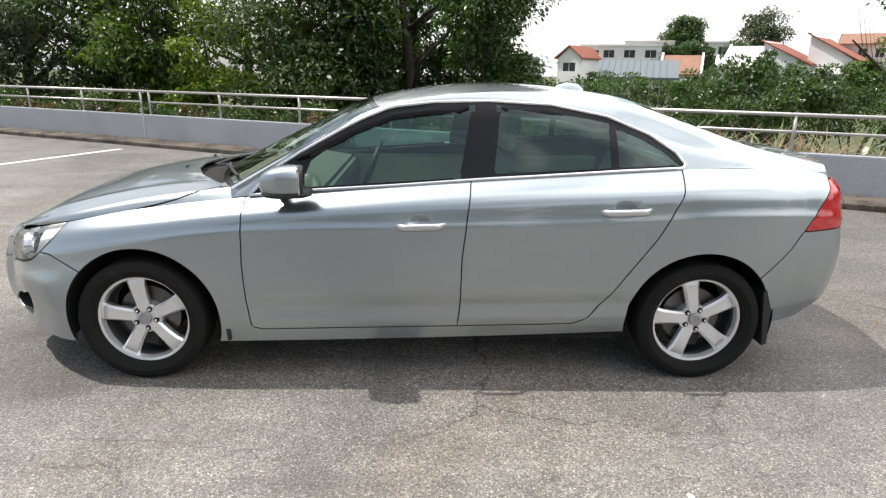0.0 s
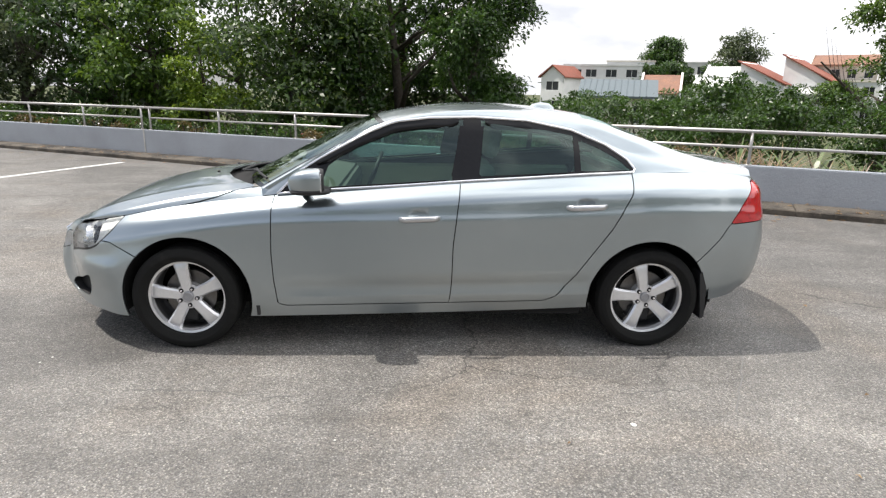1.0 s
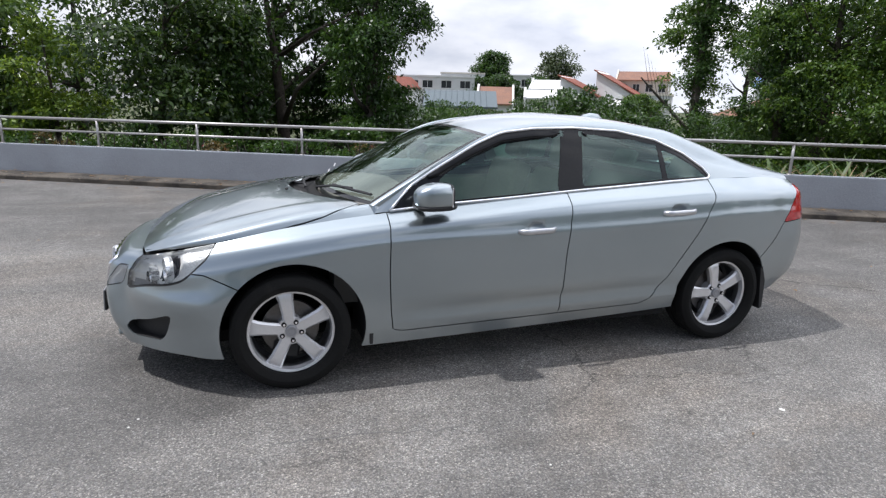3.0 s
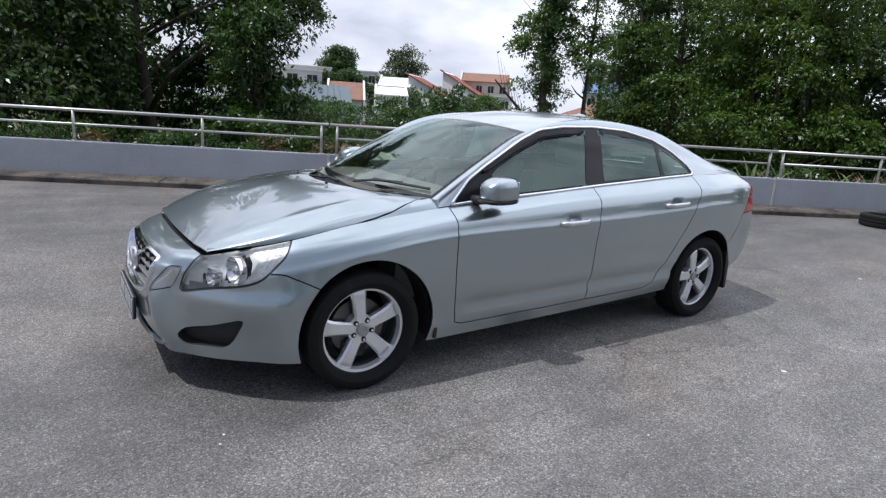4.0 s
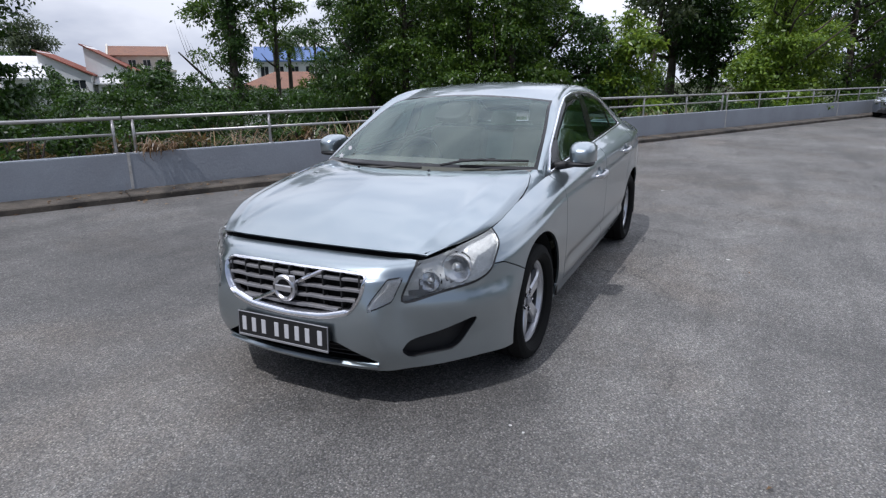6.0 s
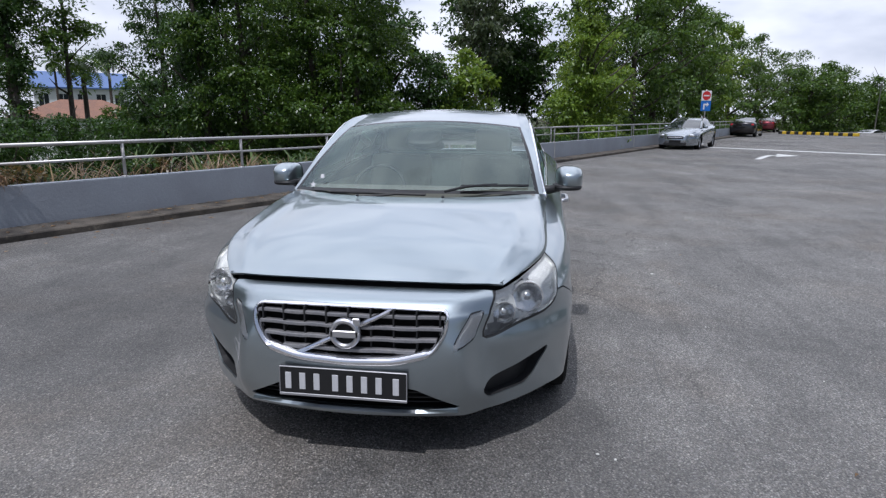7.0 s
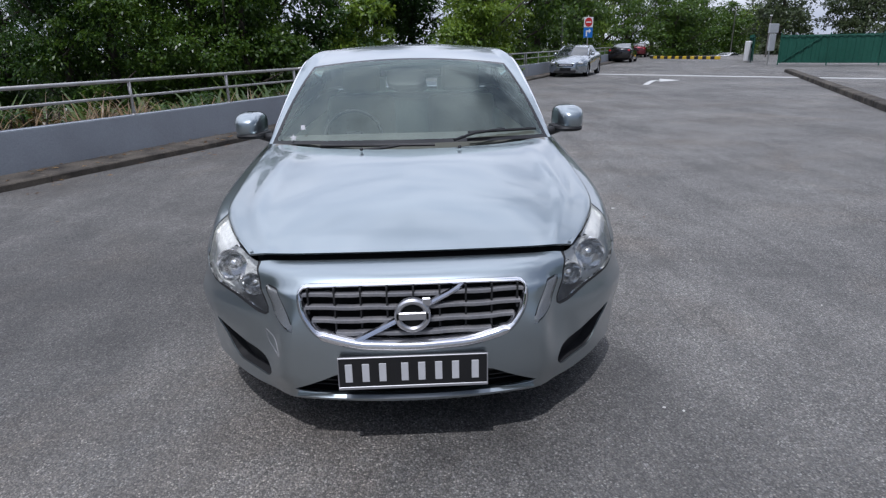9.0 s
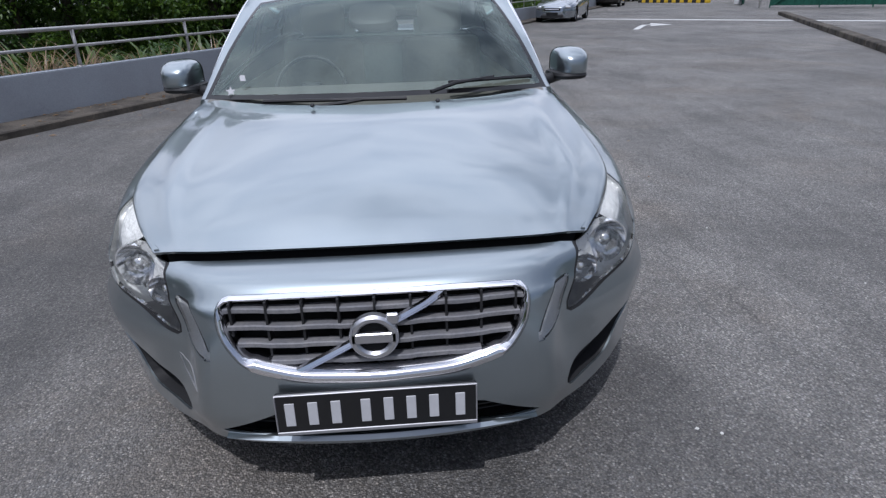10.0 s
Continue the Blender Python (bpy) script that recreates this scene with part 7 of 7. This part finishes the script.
        part("wrapper", bm, PLASTIC, t)
    # withered creeper hanging over the wall at the joint
    t = thing("withered_plant", "withered grey-brown plant hanging over the wall", "plant", pose(*on_wall(1.5, -.02, .585)))
    v, f = blades(np.random.default_rng(4), [(0, 0, 0), (.12, -.05, 0), (-.1, .04, 0)], .42, .016, 34, 1.9)
    raw("leaf_tuft", v, f, STRAW, t)


def traffic_island():
    k = thing("kerb", "dark concrete kerb of a traffic island", "kerb", kind="structure")
    a, b = Vector((23.3, -16.95, 0)), Vector((8.2, -9.9, 0))
    d = (b - a).normalized()
    n_ = Vector((-d.y, d.x, 0))
    for i in range(20):
        bm = bmesh.new()
        box(bm, .01, .99, -.15, .15, -.1, .14, .02, Matrix.Translation(a + d * i * 1.02) @ Matrix.Rotation(math.atan2(d.y, d.x), 4, "Z"))
        part("kerb_stone", bm, KERB, k)


def far_saloon(m_paint, label, m, scale=0.95, rear=False):
    """A parked saloon seen from afar: shell, glass, lamps, wheels, plate."""
    car = thing("parked_car", label, "car", m @ Matrix.Diagonal((scale, scale, scale, 1)), group="parked cars")
    g = ring_grid((5, 3, 3, 4, 6, 6, 9, 12, 9, 6, 6, 5, 5), (2, 2, 2, 2, 2, 3, 2))
    bm = grid_bm(g)
    for k in ((-1.372, .318, .372), (1.375, .318, .368)):
        cut(bm, arch(*k, 0))
    c = centres(bm)
    keep = (np.hypot(c[:, 0] + 1.372, c[:, 2] - .318) > .372) & (np.hypot(c[:, 0] - 1.375, c[:, 2] - .318) > .368)
    body = take(bm, keep)
    bm.free()
    mirrored(body)
    bmesh.ops.recalc_face_normals(body, faces=body.faces[:])
    part("body", body, m_paint, car, smooth=True)
    b = grid_bm(bonnet_patch(14, 8))
    mirrored(b)
    part("bonnet", b, m_paint, car, smooth=True)
    up = loft([U_BELT, U_DRIP, U_GLASS, U_MIDDLE], 5, (5, 3, 8))
    for nm, i0, i1, j0, j1, m_ in (("windscreen", 0, 10, 8, 16, CAR_GLASS), ("roof", 10, 20, 8, 16, m_paint), ("rear_window", 20, 30, 8, 16, CAR_GLASS), ("boot_lid", 30, 35, 8, 16, m_paint), ("roof_rail", 0, 35, 5, 8, m_paint), ("side_window", 1, 27, 0, 5, CAR_GLASS),
                                   ("rear_pillar", 27, 35, 0, 5, m_paint)):
        b = grid_bm(up[i0 : i1 + 1, j0 : j1 + 1])
        b.normal_update()
        mirrored(b)
        part(nm, b, m_, car, smooth=True)
    data = {o.name.split(".")[0]: o.data for o in bpy.data.objects if o.name in ("wheel", "tyre")}
    for x in WHEELS_X:
        for s in (-1, 1):
            w = new("wheel", data["wheel"])
            w.parent = car
            w.matrix_local = pose(x, s * .80, WHEEL_Z, 0, 20, 0 if s < 0 else 180)
            t = new("tyre", data["tyre"])
            t.parent = w
    bm = bmesh.new()
    box(bm, -1.9, 1.9, -.7, .7, .2, .5)
    part("underbody", bm, VOID, car)
    for s in (-1, 1):
        bm = bmesh.new()
        superblob(bm, (-2.06, s * .64, .64), (.12, .14, .06), .7, 14, 8)
        part("headlamp", bm, LAMP_BRIGHT, car, "clear headlamp", smooth=True)
        bm = bmesh.new()
        superblob(bm, (2.05, s * .66, .90), (.10, .15, .08), .7, 14, 8)
        part("tail_lamp", bm, TAIL_RED, car, "red tail lamp", smooth=True)
        bm = bmesh.new()
        superblob(bm, (-.62, s * .92, 1.01), (.07, .10, .07), .7, 12, 8)
        part("door_mirror", bm, m_paint, car, smooth=True)
    for x, z, w, h, m_ in ((-2.325, .55, .36, .055, BLACK), (-2.34, .26, .5, .06, BLACK), (-2.36, .38, .26, .055, PLATE_BLACK), (2.285, .74, .26, .055, PLATE_BLACK)):
        bm = bmesh.new()
        box(bm, x - .015, x + .02, -w, w, z - h, z + h, .01)
        part("number_plate" if m_ is PLATE_BLACK else "intake", bm, m_, car)
    bm = bmesh.new()
    box(bm, -2.35, -2.32, -.30, .30, .535, .565, .008)
    part("grille_bar", bm, CHROME, car)
    return car


def far_things():
    yaw = math.degrees(math.atan2(-WALL_S, 1))
    far_saloon(FAR_SILVER, "silver-grey saloon parked along the wall facing the walker", pose(24.6, -7.55, 0, 0, 0, yaw), .93)
    far_saloon(FAR_BLACK, "black saloon parked along the wall with its tail this way", pose(42.0, -15.6, 0, 0, 0, yaw + 180), .93)
    far_saloon(FAR_RED, "dark red saloon parked beyond the black one", pose(55.5, -21.7, 0, 0, 0, yaw + 180), .9)
    far_saloon(FAR_WHITE, "white car beyond the striped barrier", pose(54.5, -30.2, -.95, 0, 0, yaw + 150), .85)
    # sign on its pole
    s = thing("road_sign", "no-entry sign above a blue arrow sign on a grey pole", "sign", pose(32.4, -10.2, 0, 0, 0, -90 + 16))
    bm = bmesh.new()
    tube(bm, [(0, .03, 0), (0, .03, 2.9)], .035, 8)
    part("pole", bm, STEEL, s, smooth=True)
    for z, m_, nm in ((2.54, SIGN_WHITE, "no_entry_plate"), (1.97, SIGN_BLUE, "turn_plate")):
        bm = bmesh.new()
        box(bm, -.30, .30, -.012, .0, z - .275, z + .275, .006)
        plate = part(nm, bm, m_, s)
        bm = bmesh.new()
        if m_ is SIGN_WHITE:
            lathe(bm, [(0, -.004), (.25, -.004), (.25, .006)], 32, pose(0, -.012, z))
            part("red_disc", bm, SIGN_RED, plate)
            bm = bmesh.new()
            box(bm, -.17, .17, -.022, -.014, z - .035, z + .035)
            part("white_bar", bm, SIGN_WHITE, plate)
        else:
            prism(bm, [(-.15, -.2), (-.07, -.2), (-.07, .04), (.05, .04), (.05, -.04), (.19, .085), (.05, .21), (.05, .13), (-.15, .13)], .006, pose(0, -.020, z))
            part("white_arrow", bm, SIGN_WHITE, plate)
    # green hoarding
    h = thing("hoarding", "tall green sheet hoarding round a work site", "fence")
    for a, d, count in ((Vector((31.0, -21.0, 0)), Vector((-4.2, -5.0, 0)).normalized(), 15), (Vector((44.6, -26.6, 0)), Vector((-12.2, 6.3, 0)).normalized(), 5)):
        ang = Matrix.Rotation(math.atan2(d.y, d.x), 4, "Z")
        for i in range(count):
            p = Matrix.Translation(a + d * 2.4 * i) @ ang
            # one corrugated sheet
            prof = []
            for k in range(12):
                o = .024 if k % 2 else .0
                prof += [(.2 * k + .02, o), (.2 * k + .18, o)]
            bm = bmesh.new()
            rows = [[bm.verts.new(p @ Vector((x, o + dy, z))) for x, o in prof] for dy, z in ((0, .12), (0, 1.62), (.006, 1.62), (.006, .12))]
            for r0, r1 in zip(rows, rows[1:] + rows[:1]):
                for k in range(len(prof) - 1):
                    bm.faces.new((r0[k], r0[k + 1], r1[k + 1], r1[k]))
            bmesh.ops.recalc_face_normals(bm, faces=bm.faces[:])
            part("sheet", bm, GREEN_SHEET, h)
            bm = bmesh.new()
            box(bm, -.03, .03, -.06, .0, 0, 1.72, 0, p)
            part("post", bm, GREEN_SHEET, h)
            bm = bmesh.new()
            tube(bm, [p @ Vector((0, -.03, 1.55)), p @ Vector((2.4, -.03, 1.55))], .02, 6)
            part("cross_rail", bm, GREEN_SHEET, h)
            if count == 15 and i % 5 == 0:
                bm = bmesh.new()
                tube(bm, [p @ Vector((.1, -.05, .1)), p @ Vector((2.0, -.05, 1.5))], .03, 6)
                part("brace", bm, GREEN_SHEET, h)
    # entry board, ticket machine
    b = thing("entry_board", "back of a two-panel grey entry board on a post", "sign", pose(30.9, -20.4, 0, 0, 0, -60))
    bm = bmesh.new()
    box(bm, -.46, .46, -.05, .05, 1.74, 2.24, .02)
    part("upper_panel", bm, BOARD_GREY, b)
    bm = bmesh.new()
    box(bm, -.30, .30, -.05, .05, .78, 1.71, .02)
    part("lower_panel", bm, BOARD_GREY, b)
    bm = bmesh.new()
    tube(bm, [(0, .08, 0), (0, .08, 2.0)], .05, 8)
    part("post", bm, STEEL, b)
    tm = thing("ticket_machine", "white car park ticket machine with a round dark window", "machine", pose(38.0, -23.0, 0, 0, 0, -60))
    bm = bmesh.new()
    box(bm, -.26, .26, -.2, .2, 0, 1.32, .04)
    part("cabinet", bm, SIGN_WHITE, tm)
    bm = bmesh.new()
    lathe(bm, [(0, -.215), (.17, -.215), (.17, -.19)], 24, pose(0, 0, 1.0))
    part("screen", bm, BLACK, tm)
    # striped barrier kerb
    br = thing("striped_barrier", "low yellow and black striped barrier", "barrier")
    p, q = Vector((49.0, -20.4, 0)), Vector((43.2, -23.6, 0))
    dd = (q - p)
    for i in range(18):
        bm = bmesh.new()
        mid = p + dd * (i + .5) / 18
        box(bm, -dd.length / 36, dd.length / 36, -.12, .12, 0, .22, .02, Matrix.Translation(mid) @ Matrix.Rotation(math.atan2(dd.y, dd.x), 4, "Z"))
        part("block", bm, YELLOW if i % 2 else BLACK_STRIPE, br)
    for x, y, hgt in ((58, -32, 4.4), (47.2, -29.5, 3.2), (35.5, -9.4, 4.2)):
        t = thing("lamp_post", "slim grey car park lamp post", "lamp post", pose(x, y, 0, 0, 0, 150), group="lamp posts")
        bm = bmesh.new()
        tube(bm, [(0, 0, 0), (0, 0, hgt - .15), (.12, 0, hgt), (.4, 0, hgt + .03)], .05, 8, radii=[.06, .045, .04, .035])
        part("pole", bm, STEEL, t, smooth=True)
        bm = bmesh.new()
        box(bm, .25, .75, -.1, .1, hgt - .02, hgt + .07, .02)
        part("head", bm, SIGN_WHITE, t)


deck_marks()
traffic_island()
far_things()
